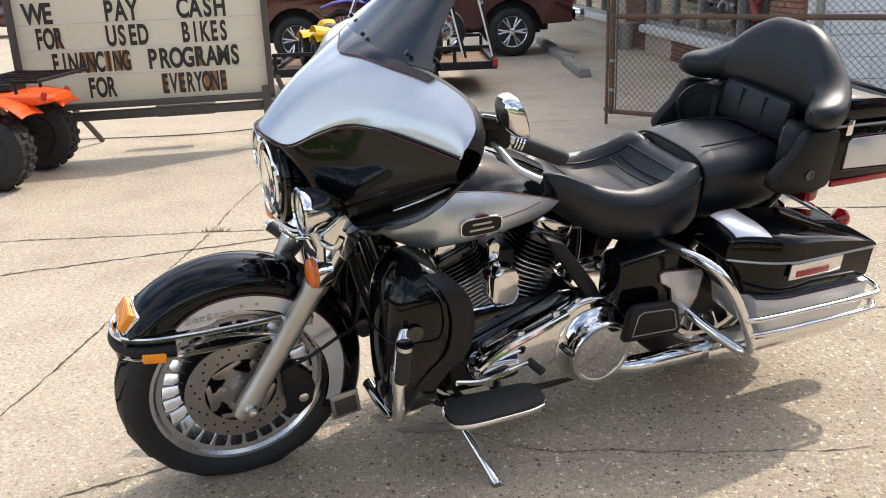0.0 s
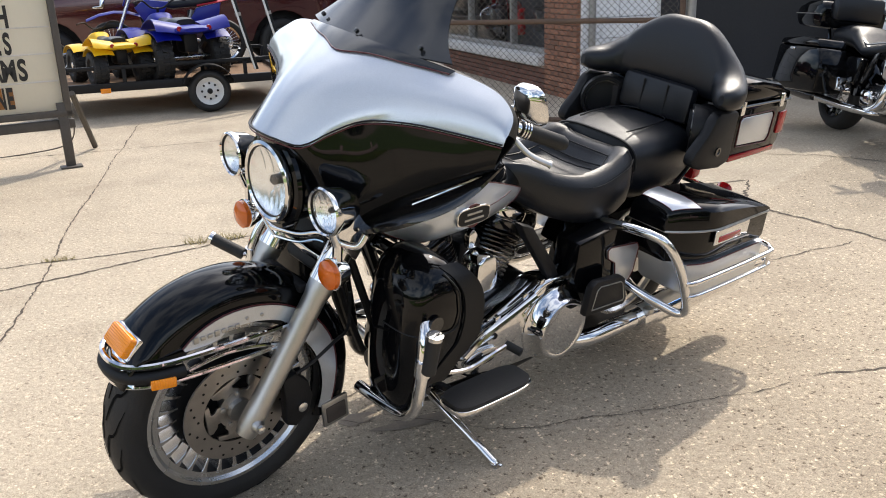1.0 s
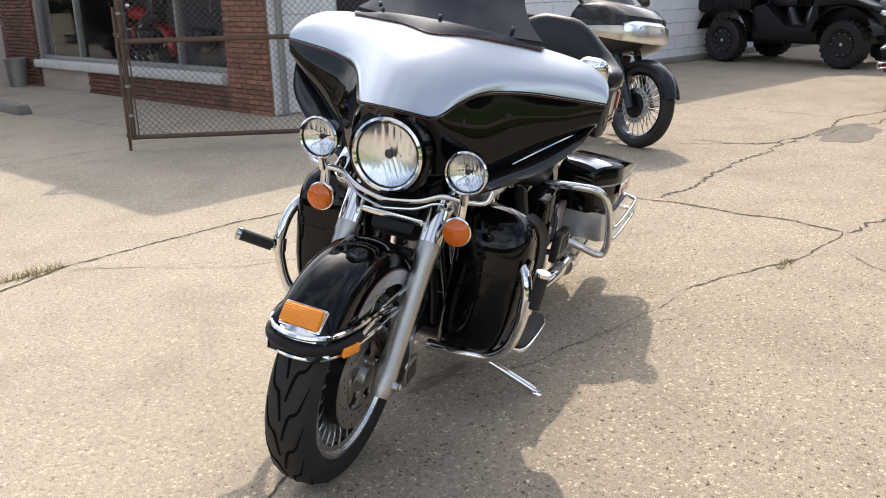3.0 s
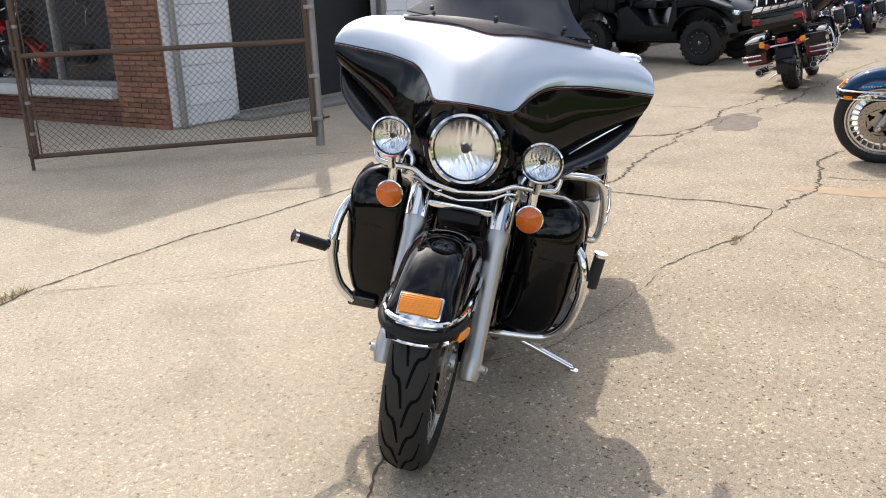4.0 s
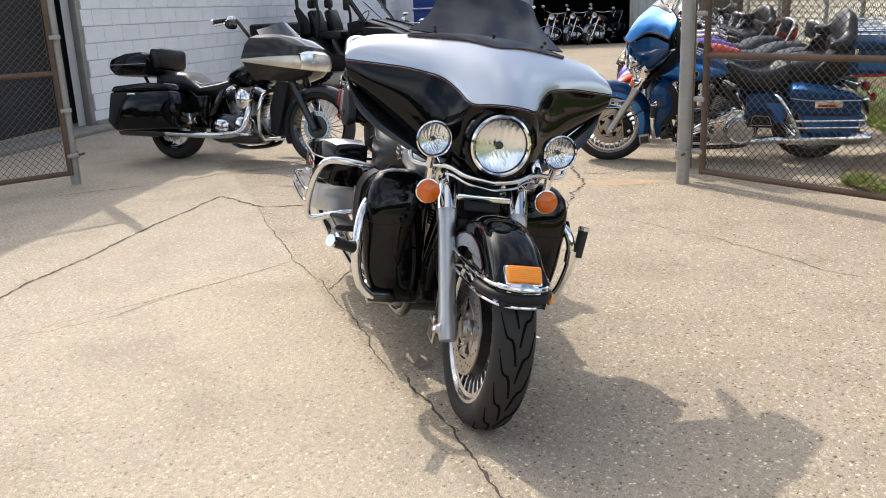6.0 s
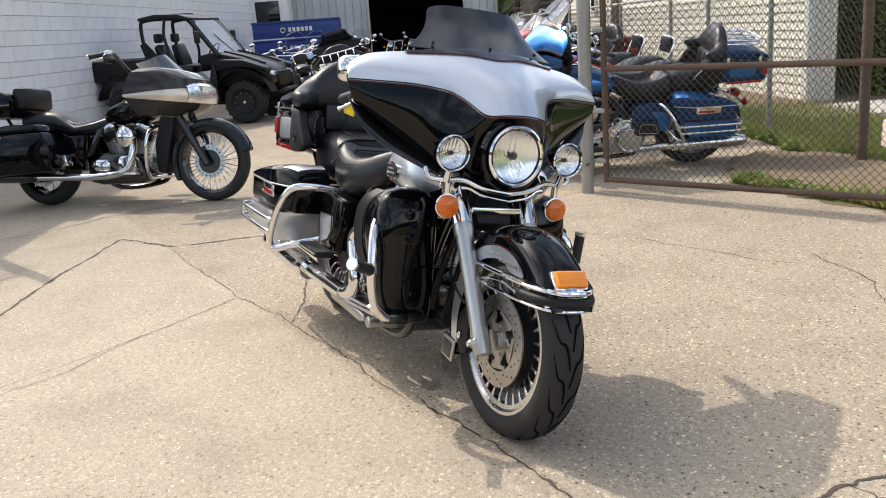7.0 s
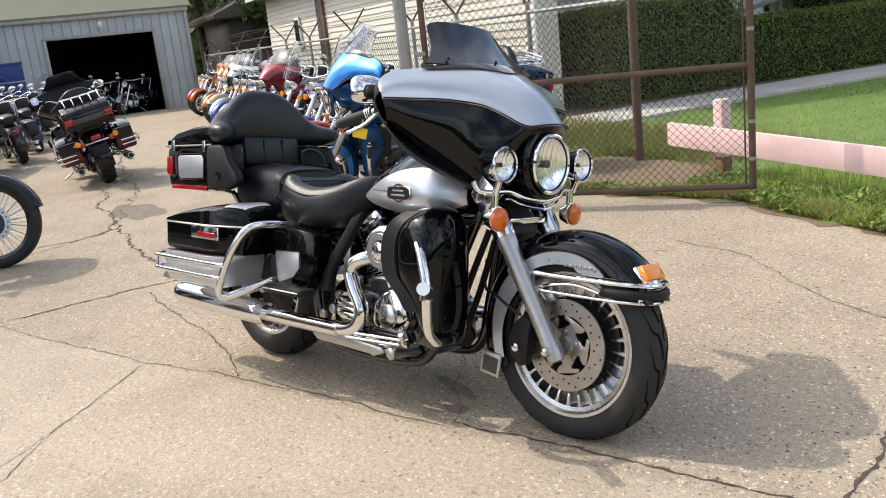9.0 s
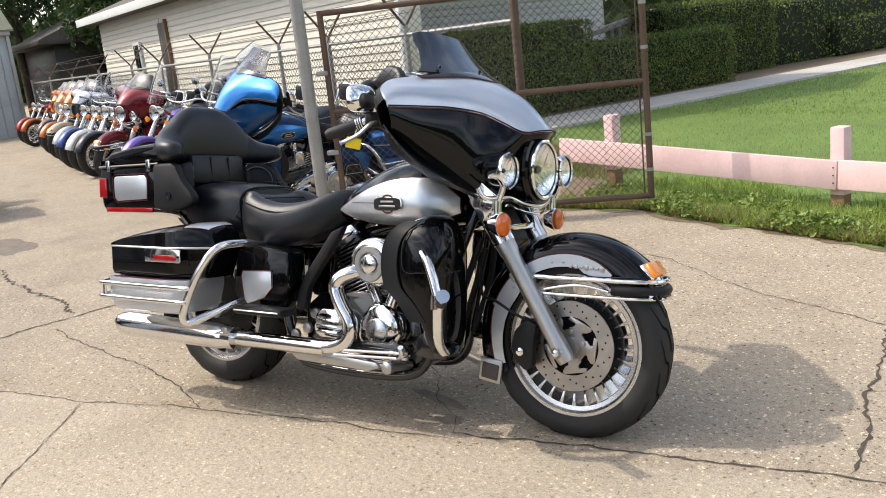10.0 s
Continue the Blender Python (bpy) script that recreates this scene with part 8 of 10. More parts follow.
    if screen:
        g = []
        for k in range(9):
            v = k / 8
            w = 0.25 - 0.10 * max(0, v - 0.45) ** 1.4 * 2
            g.append([(1.40 - 0.17 * v - 1.0 * (w * u) ** 2, w * u, 0.98 + 0.46 * v - 0.05 * abs(u) ** 3 * v) for u in (k2 / 6 - 1 for k2 in range(13))])
        ws = part("windscreen", sheet(g, 0.004), M_CLEAR, t, "tall clear windscreen")
        part("screen_edge", tube([g[k][0] for k in range(9)] + g[-1][1:-1] + [g[k][-1] for k in range(8, -1, -1)], 0.0022, 6), M_SATIN, ws)
        part("screen_band", tube([Vector(p) + Vector((0.006, 0, 0)) for p in g[2]], 0.008, 6, flat=2), M_CHROME, ws)
    return t


def bagger(label, m):
    """A low black bagger with a shark-nosed fairing and a tall wire front wheel."""
    t = thing("bagger_motorcycle", label, "motorcycle", m)
    wire_wheel(t, "front_wheel", (1.62, 0, 0.335), 0.335, 0.058, 0.262, 44, "tall wire front wheel", M_BLACK)
    wire_wheel(t, "rear_wheel", (0, 0, 0.31), 0.31, 0.085, 0.205, 24)
    part("front_mudguard", simple_fender(1.62, 0.335, 0.368, 0.078, 14, 205), M_PAINT_B, t, "grey-black front mudguard", (0.02, 0.022, 0.026))
    for s in (1, -1):
        part("fork_leg", tube([(1.62, s * 0.11, 0.31), (1.33, s * 0.11, 0.82)], 0.032, 14), M_BLACK, t, "black fork leg")
        bg = part("saddlebag", prism([(0.33, 0.30), (-0.36, 0.26), (-0.46, 0.34), (-0.42, 0.62), (0.28, 0.64), (0.36, 0.50)], s * 0.20, s * 0.44, 0.03), M_PAINT_B, t, "long gloss black saddlebag", GLOSS)
        part("bag_lid", prism([(0.28, 0.64), (-0.42, 0.62), (-0.38, 0.67), (0.0, 0.705), (0.24, 0.70)], s * 0.205, s * 0.435, 0.02), M_PAINT_B, bg, "", GLOSS)
        part("bag_latch", block((-0.15, s * 0.442, 0.60), (0.10, 0.008, 0.02), 0.003), M_CHROME, bg)
        part("side_cover", prism([(0.55, 0.60), (0.34, 0.60), (0.30, 0.42), (0.52, 0.40)], s * 0.16, s * 0.23, 0.02), M_PAINT_B, t, "", GLOSS)
        part("floorboard", prism(oval(0.97, s * 0.34, 0.14, 0.05, 28, 4), 0.25, 0.27, 0.005, "Z"), M_CHROME, t)
        part("grip", tube([(0.93, s * 0.40, 1.235), (0.81, s * 0.44, 1.215)], 0.019, 12), M_RUBBER, t)
        part("grip_end", tube([(0.81, s * 0.44, 1.215), (0.795, s * 0.445, 1.212)], 0.021, 12), M_CHROME, t)
        part("lever", tube(spline([(0.97, s * 0.40, 1.225), (0.93, s * 0.44, 1.20), (0.84, s * 0.47, 1.18)], 5), 0.008, 8), M_CHROME, t)
        part("switch_box", block((0.955, s * 0.39, 1.24), (0.07, 0.05, 0.05), 0.012), M_CHROME, t)
        part("side_strut", prism([(0.72, 0.66), (0.66, 0.64), (0.52, 0.42), (0.58, 0.42)], s * 0.17, s * 0.20, 0.008), M_BLACK, t)
        mi = part("mirror", prism(oval(0, 0, 0.075, 0.042, 24, 2.5), -0.012, 0.012, 0.005), M_BLACK, t, "black mirror", m=pose(1.0, s * 0.45, 1.19, 0, 0, 92))
        part("mirror_stem", tube([(0.97, s * 0.39, 1.235), (1.0, s * 0.44, 1.20)], 0.007, 8), M_BLACK, t)
    part("exhaust_pipe", tube(spline([(0.98, -0.16, 0.55), (1.0, -0.23, 0.45), (0.95, -0.25, 0.30), (0.75, -0.27, 0.245), (0.2, -0.28, 0.25), (0.0, -0.29, 0.26)], 6), 0.030, 14), M_CHROME, t, "chrome exhaust")
    part("muffler", tube([(0.1, -0.30, 0.255), (0.0, -0.31, 0.258), (-0.40, -0.31, 0.265)], [0.035, 0.048, 0.048], 16), M_BLACK, t, "black muffler")
    part("fuel_tank", cushion([(0.64, 0.06, 0.70, 0.78), (0.72, 0.12, 0.68, 0.84), (0.90, 0.18, 0.67, 0.90), (1.05, 0.18, 0.69, 0.915), (1.18, 0.10, 0.74, 0.90)], 2.4), M_PAINT_B, t, "black fuel tank", GLOSS)
    part("rider_seat", cushion([(0.70, 0.07, 0.66, 0.76), (0.58, 0.14, 0.62, 0.72), (0.42, 0.18, 0.60, 0.69), (0.30, 0.17, 0.62, 0.77), (0.22, 0.16, 0.64, 0.82), (0.05, 0.16, 0.66, 0.83), (-0.12, 0.14, 0.67, 0.81)], 2.8), M_LEATHER, t, "low black seat with a glossy edge")
    for y in (-0.10, 0.10):
        part("trunk_strut", tube([(-0.20, y, 0.62), (-0.32, y, 0.81)], 0.014, 8), M_BLACK, t)
    part("seat_piping", tube(spline([(0.60, 0.0, 0.724), (0.56, 0.10, 0.722), (0.42, 0.135, 0.700), (0.30, 0.11, 0.745), (0.26, 0.0, 0.772), (0.30, -0.11, 0.745), (0.42, -0.135, 0.700), (0.56, -0.10, 0.722)], 5, True), 0.007, 6, closed=True), M_SATIN, t, "pale seat piping")
    tr = part("tour_trunk", prism([(-0.13, 0.775), (-0.52, 0.775), (-0.60, 0.84), (-0.58, 0.93), (-0.40, 0.985), (-0.20, 1.0), (-0.12, 0.96)], -0.27, 0.27, 0.035), M_PAINT_B, t, "gloss black top case", GLOSS)
    part("trunk_pad", block((-0.10, 0, 0.94), (0.13, 0.40, 0.20), 0.045), M_LEATHER, tr)
    part("trunk_seam", tube([(-0.13, -0.272, 0.885), (-0.58, -0.272, 0.875), (-0.595, -0.24, 0.875), (-0.595, 0.24, 0.875), (-0.58, 0.272, 0.875), (-0.13, 0.272, 0.885)], 0.004, 6), M_SATIN, tr)
    part("crankcase", prism([(0.50, 0.20), (0.62, 0.17), (1.02, 0.17), (1.07, 0.24), (1.0, 0.42), (0.62, 0.44), (0.50, 0.36)], -0.15, 0.15, 0.03), M_BLACK, t)
    e = part("engine_block", block((0.85, 0, 0.48), (0.12, 0.16, 0.12), 0.02), M_MATT, t)
    cylinder(e, 0.90, 0.385, 22)
    cylinder(e, 0.79, 0.385, -23)
    part("air_cleaner", turned([(0, 0.07), (0.07, 0.085), (0.09, 0.06), (0.092, 0)], (0.93, -0.16, 0.57), (0, -1, 0), 28), M_CHROME, t, "ribbed chrome air cleaner")
    part("cam_cover", prism(oval(0.92, 0.33, 0.09, 0.085, 24, 3), -0.21, -0.13, 0.02), M_CHROME, t, "chrome cam cover")
    part("gearbox_cover", prism(oval(0.68, 0.33, 0.08, 0.06, 24, 3), -0.21, -0.12, 0.02), M_CHROME, t)
    part("tool_box", prism([(0.42, 0.34), (0.30, 0.34), (0.32, 0.44), (0.40, 0.44)], -0.30, -0.22, 0.012), M_CHROME, t, "chrome side box")
    part("guard_bar", tube(spline([(1.16, 0.05, 0.66), (1.20, 0.28, 0.60), (1.19, 0.33, 0.45), (1.15, 0.24, 0.24), (1.10, 0, 0.22), (1.15, -0.24, 0.24), (1.19, -0.33, 0.45), (1.20, -0.28, 0.60), (1.16, -0.05, 0.66)], 5), 0.016, 10), M_CHROME, t, "chrome guard bar")
    part("frame", tube(spline([(1.30, 0, 0.82), (1.15, 0.12, 0.30), (1.0, 0.14, 0.16), (0.55, 0.14, 0.16), (0.42, 0.14, 0.50)], 5), 0.02, 8), M_BLACK, t, "black frame")
    # shark-nosed fairing with a pale band
    up, band, low, glass, bowl = [], [], [], [], []
    for k in range(29):
        u = k / 14 - 1
        a = abs(u)
        nose = max(0, 1 - a ** 2.6) ** 0.45
        y = 0.39 * math.copysign(a ** 0.92, u)
        zu, zl = 0.905 + 0.040 * nose, 0.880 - 0.062 * nose
        up.append([(1.14 + 0.20 * nose, y * 0.72, 1.115 + 0.012 * nose), (1.12 + 0.36 * nose, y * 0.92, 1.085), (1.09 + 0.485 * nose, y, 1.02), (1.05 + 0.545 * nose, y, zu)])
        band.append([(1.05 + 0.545 * nose, y, zu - 0.001), (1.05 + 0.570 * nose, y * 1.01, (zu + zl) / 2), (1.06 + 0.535 * nose, y * 0.98, zl)])
        low.append([(1.06 + 0.535 * nose, y * 0.98, zl - 0.001), (1.08 + 0.47 * nose, y * 0.92, zl - 0.045), (1.12 + 0.30 * nose, y * 0.74, 0.735 - 0.01 * nose)])
        if a <= 0.62:
            lift = 0.045 * (1 - (a / 0.66) ** 4)
            glass.append([(1.058 + 0.530 * nose, y, zu + lift), (1.062 + 0.568 * nose, y * 1.01, zu + lift * 0.3), (1.063 + 0.582 * nose, y * 1.01, (zu + zl) / 2), (1.066 + 0.560 * nose, y * 0.99, zl + 0.004)])
            bowl.append([(x - 0.010, yy, z) for x, yy, z in glass[-1]])
    part("fairing_upper", sheet(up, 0.005), M_PAINT_B, t, "dark grey-brown fairing top", (0.030, 0.028, 0.027))
    part("fairing_band", sheet(band, 0.006), M_PAINT_A, t, "pale champagne fairing band", (0.62, 0.56, 0.46))
    part("fairing_lower", sheet(low, 0.005), M_PAINT_B, t, "", (0.030, 0.028, 0.027))
    part("headlamp_glass", sheet(glass, 0.005), M_LENS, t, "wide twin headlamp glass")
    part("headlamp_bowl", sheet(bowl, 0.004), M_REFLECT, t)
    for y in (-0.085, 0.085):
        part("headlamp_projector", turned([(-0.012, 0.048), (0.004, 0.046), (0.006, 0.038), (0.0, 0.030)], (1.612, y, 0.905), (1, 0, 0), 20), M_BROWN, t)
    part("screen", sheet([[(1.17 - 0.09 * v + 0.22 * math.sqrt(max(0, 1 - u * u)) * (1 - 0.3 * v), 0.27 * u * (1 - 0.25 * v), 1.10 + 0.15 * v * (1 - 0.55 * u * u)) for u in (k / 6 - 1 for k in range(13))] for v in (0, 0.5, 1)], 0.004), M_SCREEN, t, "short smoked screen")
    part("handlebar", tube(spline([(0.92, 0.40, 1.234), (0.98, 0.36, 1.235), (1.03, 0.30, 1.15), (1.08, 0.18, 1.03), (1.10, 0, 1.0), (1.08, -0.18, 1.03), (1.03, -0.30, 1.15), (0.98, -0.36, 1.235), (0.92, -0.40, 1.234)], 5), 0.016, 10), M_BLACK, t, "black handlebar")
    # dark filler added for the mudguard's black back; the bike has no panel here
    part("down_panel", prism([(1.34, 0.72), (1.20, 0.74), (1.13, 0.50), (1.14, 0.26), (1.22, 0.24), (1.27, 0.45)], -0.10, 0.10, 0.02), M_MATT, t, "added black filler behind the front mudguard")
    part("rear_mudguard", simple_fender(0, 0.31, 0.36, 0.11, 0, 190), M_PAINT_B, t, "", GLOSS)
    return t


bagger("low black bagger motorcycle with pale fairing band parked by the wall", stand(4.60, 5.63, 253.8, 8))

blue = copy_thing(hero, stand(4.22, -0.06, 88, 10.5))
blue["label"] = "bright blue touring motorcycle parked behind the gate post"
paint(blue, (0.010, 0.17, 0.52), (0.006, 0.042, 0.12))
for o in blue.children_recursive:
    kind = o.name.split(".")[0]
    if kind in ("fairing_upper", "fairing_inner"):
        o.matrix_basis = Matrix.Translation((0, 0, 1.0)) @ Matrix.Diagonal((1, 1, 1.42, 1)) @ Matrix.Translation((0, 0, -1.0)) @ o.matrix_basis
    elif kind == "windscreen":
        o.matrix_basis = Matrix.Translation((0, 0, 0.085)) @ o.matrix_basis
for z in (0.0, 0.03):
    part("luggage_rack", tube(spline([(-0.16, 0.20, 1.05 + z), (-0.46, 0.20, 1.04 + z), (-0.50, 0.0, 1.04 + z), (-0.46, -0.20, 1.04 + z), (-0.16, -0.20, 1.05 + z)], 5), 0.007, 8), M_CHROME, blue, "chrome luggage rack")
for y in (-0.12, -0.04, 0.04, 0.12):
    part("rack_bar", tube([(-0.16, y, 1.055), (-0.48, y, 1.045)], 0.006, 6), M_CHROME, blue)
g = [[(1.25 - 0.14 * v - 0.9 * (0.25 * u) ** 2, 0.25 * u * (1 - 0.3 * v * v), 1.38 + 0.12 * v) for u in (k / 6 - 1 for k in range(13))] for v in (0, 0.35, 0.7, 1)]
part("screen_extension", sheet(g, 0.004), M_CLEAR, blue, "clear screen top")

dresser = copy_thing(hero, stand(8.45, 2.98, 3, 10.5))
dresser["label"] = "dark red and black touring motorcycle seen with its luggage rack"
paint(dresser, (0.10, 0.012, 0.014), (0.012, 0.012, 0.014))
for y in (-0.2, -0.1, 0.0, 0.1, 0.2):
    part("luggage_rack", tube(spline([(-0.14, y, 1.03), (-0.20, y, 1.10), (-0.42, y, 1.09), (-0.50, y, 1.02)], 4), 0.008, 8), M_CHROME, dresser, "chrome luggage rack")
for x in (-0.22, -0.40):
    part("rack_bar", tube([(x, -0.22, 1.10), (x, 0.22, 1.10)], 0.008, 8), M_CHROME, dresser)
part("trunk_lens", block((-0.535, 0, 0.84), (0.02, 0.40, 0.06), 0.006), M_BROWN, dresser)
for s in (1, -1):
    part("trunk_lamp", block((-0.53, s * 0.22, 0.85), (0.03, 0.09, 0.07), 0.008), M_RED, dresser, "red trunk lamp")
    part("rear_amber", turned([(0, 0.035), (0.02, 0.03), (0.025, 0)], (-0.40, s * 0.22, 0.58), (-1, 0, 0), 18), M_ORANGE, dresser, "amber rear signal")

ROW = "motorcycles in a row along the fence"
base_cruiser = cruiser("red cruiser motorcycle with a clear screen in the fence row", stand(5.55, -0.35, 97, 9), True, True, ROW)
paint(base_cruiser, (0.42, 0.03, 0.01), (0.45, 0.05, 0.02))
bare_cruiser = cruiser("violet cruiser motorcycle in the fence row", stand(6.75, -0.45, 103, 9), False, True, ROW)
paint(bare_cruiser, (0.10, 0.05, 0.32), (0.12, 0.06, 0.36))


wing_cruiser = cruiser("orange touring motorcycle with a painted fairing in the fence row", stand(15.9, -1.9, 113, 9), False, True, ROW, True)
paint(wing_cruiser, (0.50, 0.15, 0.03), (0.50, 0.13, 0.02))
wing_cruiser.matrix_basis = stand(18.4, -1.55, 113, 9)


def row_bike(kind, x, y, heading, upper, lower, label, group=ROW):
    b = copy_thing(kind, stand(x, y, heading, 9 if kind is not hero else 10.5))
    b["label"] = label
    b["group"] = group
    paint(b, upper, lower)
    return b


def from_front(fx, fy, heading):
    return fx - 1.615 * math.cos(radians(heading)), fy - 1.615 * math.sin(radians(heading)), heading


row_bike(base_cruiser, *from_front(7.75, 1.02, 107), (0.16, 0.10, 0.42), (0.13, 0.08, 0.36), "violet cruiser motorcycle with a tall clear screen")
row_bike(hero, *from_front(9.15, 0.98, 110), (0.17, 0.012, 0.018), (0.14, 0.01, 0.015), "dark maroon touring motorcycle in the fence row")
row_bike(base_cruiser, *from_front(10.25, 0.92, 110), (0.02, 0.02, 0.022), (0.02, 0.02, 0.022), "black cruiser motorcycle with a clear screen")
row_bike(base_cruiser, *from_front(11.1, 0.85, 110), (0.75, 0.75, 0.74), (0.72, 0.72, 0.72), "white cruiser motorcycle with a clear screen")
row_bike(base_cruiser, *from_front(12.0, 0.78, 112), (0.03, 0.06, 0.22), (0.70, 0.70, 0.70), "white and blue cruiser motorcycle with a clear screen")
row_bike(wing_cruiser, *from_front(12.9, 0.65, 112), (0.55, 0.58, 0.60), (0.04, 0.05, 0.06), "silver cruiser motorcycle with a clear screen")
row_bike(hero, *from_front(14.3, 0.48, 113), (0.50, 0.14, 0.02), (0.62, 0.50, 0.36), "orange and cream touring motorcycle in the fence row")
row_bike(wing_cruiser, *from_front(15.7, 0.30, 113), (0.50, 0.15, 0.03), (0.62, 0.58, 0.5), "orange cruiser motorcycle with a clear screen")
row_bike(bare_cruiser, *from_front(17.0, 0.10, 113), (0.02, 0.02, 0.02), (0.3, 0.06, 0.02), "black and orange cruiser motorcycle")
row_bike(base_cruiser, *from_front(19.3, -0.02, 113), (0.45, 0.10, 0.02), (0.40, 0.04, 0.02), "red-orange cruiser motorcycle with a clear screen")
row_bike(bare_cruiser, *from_front(20.6, -0.15, 113), (0.35, 0.02, 0.02), (0.30, 0.02, 0.02), "red cruiser motorcycle by the garage")
LEFT = "motorcycles parked by the blue crates"
for x, y, h, up_c, lo_c, kind, lab in ((14.9, 3.75, 8, (0.03, 0.04, 0.12), (0.02, 0.03, 0.10), bare_cruiser, "dark blue cruiser motorcycle by the blue crates"),
                                     (16.1, 4.25, 10, (0.015, 0.015, 0.018), (0.02, 0.02, 0.02), base_cruiser, "black cruiser motorcycle by the blue crates"),
                                     (14.3, 5.30, 15, (0.02, 0.02, 0.02), (0.02, 0.02, 0.02), bare_cruiser, "black cruiser motorcycle by the blue crates"),
                                     (16.9, 5.10, 12, (0.30, 0.31, 0.33), (0.02, 0.02, 0.02), bare_cruiser, "grey cruiser motorcycle by the blue crates"),
                                     (17.8, 4.0, 6, (0.20, 0.015, 0.02), (0.02, 0.02, 0.02), base_cruiser, "maroon cruiser motorcycle by the blue crates"),
                                     (18.9, 3.55, 4, (0.02, 0.02, 0.025), (0.02, 0.02, 0.025), bare_cruiser, "black cruiser motorcycle by the blue crates"),
                                     (12.9, 4.0, 10, (0.02, 0.02, 0.02), (0.02, 0.02, 0.02), bare_cruiser, "black cruiser motorcycle beside the utility vehicle"),
                                     (20.3, 3.1, 2, (0.02, 0.05, 0.30), (0.02, 0.04, 0.22), base_cruiser, "blue cruiser motorcycle near the garage")):
    row_bike(kind, x, y, h, up_c, lo_c, lab, LEFT)
for x, y, h in ((26.2, 0.6, 150), (26.6, 1.5, 160), (26.3, 2.4, 170)):
    row_bike(bare_cruiser, x, y, h, (0.3, 0.3, 0.32), (0.05, 0.05, 0.05), "grey motorcycle in the dim garage", "motorcycles in the garage")
for x, y, h, c in ((4.6, 9.3, 75, (0.30, 0.02, 0.015)), (4.7, 10.6, 80, (0.03, 0.03, 0.03)), (4.6, 11.9, 78, (0.35, 0.02, 0.02)), (4.7, 17.0, 80, (0.05, 0.05, 0.06))):
    b = row_bike(bare_cruiser, x, y, h, c, c, "motorcycle on show behind the shop window", "motorcycles in the showroom")
    b.matrix_basis = Matrix.Translation((0, 0, 0.245)) @ b.matrix_basis


# ---- quads, buggy, truck, trailer, sign ----
def knobby(parent, name, at, R, half, rim, m=None):
    w = part(name, turned([(-half * 0.7, rim), (-half, rim + 0.03), (-half, R - 0.045), (-half * 0.8, R - 0.015), (half * 0.8, R - 0.015), (half, R - 0.045), (half, rim + 0.03), (half * 0.7, rim)], (0, 0, 0), (0, 1, 0), 32), M_RUBBER, parent, "knobby black tyre", m=Matrix.Translation(at))
    bm = bmesh.new()
    for k in range(22):
        for s in (-1, 0, 1):
            a = 2 * math.pi * (k + (0.5 if s == 0 else 0)) / 22
            q = Matrix.Rotation(-a, 4, "Y")
            r0, y0, hy = R - 0.012 - (0.012 if s else 0), s * half * 0.68, half * 0.26
            rings(bm, [[q @ Vector((r0 + dr, y0 + dy * f, dz * f)) for dy, dz in ((-hy, -0.02), (hy, -0.02), (hy, 0.02), (-hy, 0.02))] for dr, f in ((-0.015, 1.15), (0.015, 0.9))])
    tr = part("tread_lug", bm, M_RUBBER, w)
    tr["kind"] = "stuff"
    return w


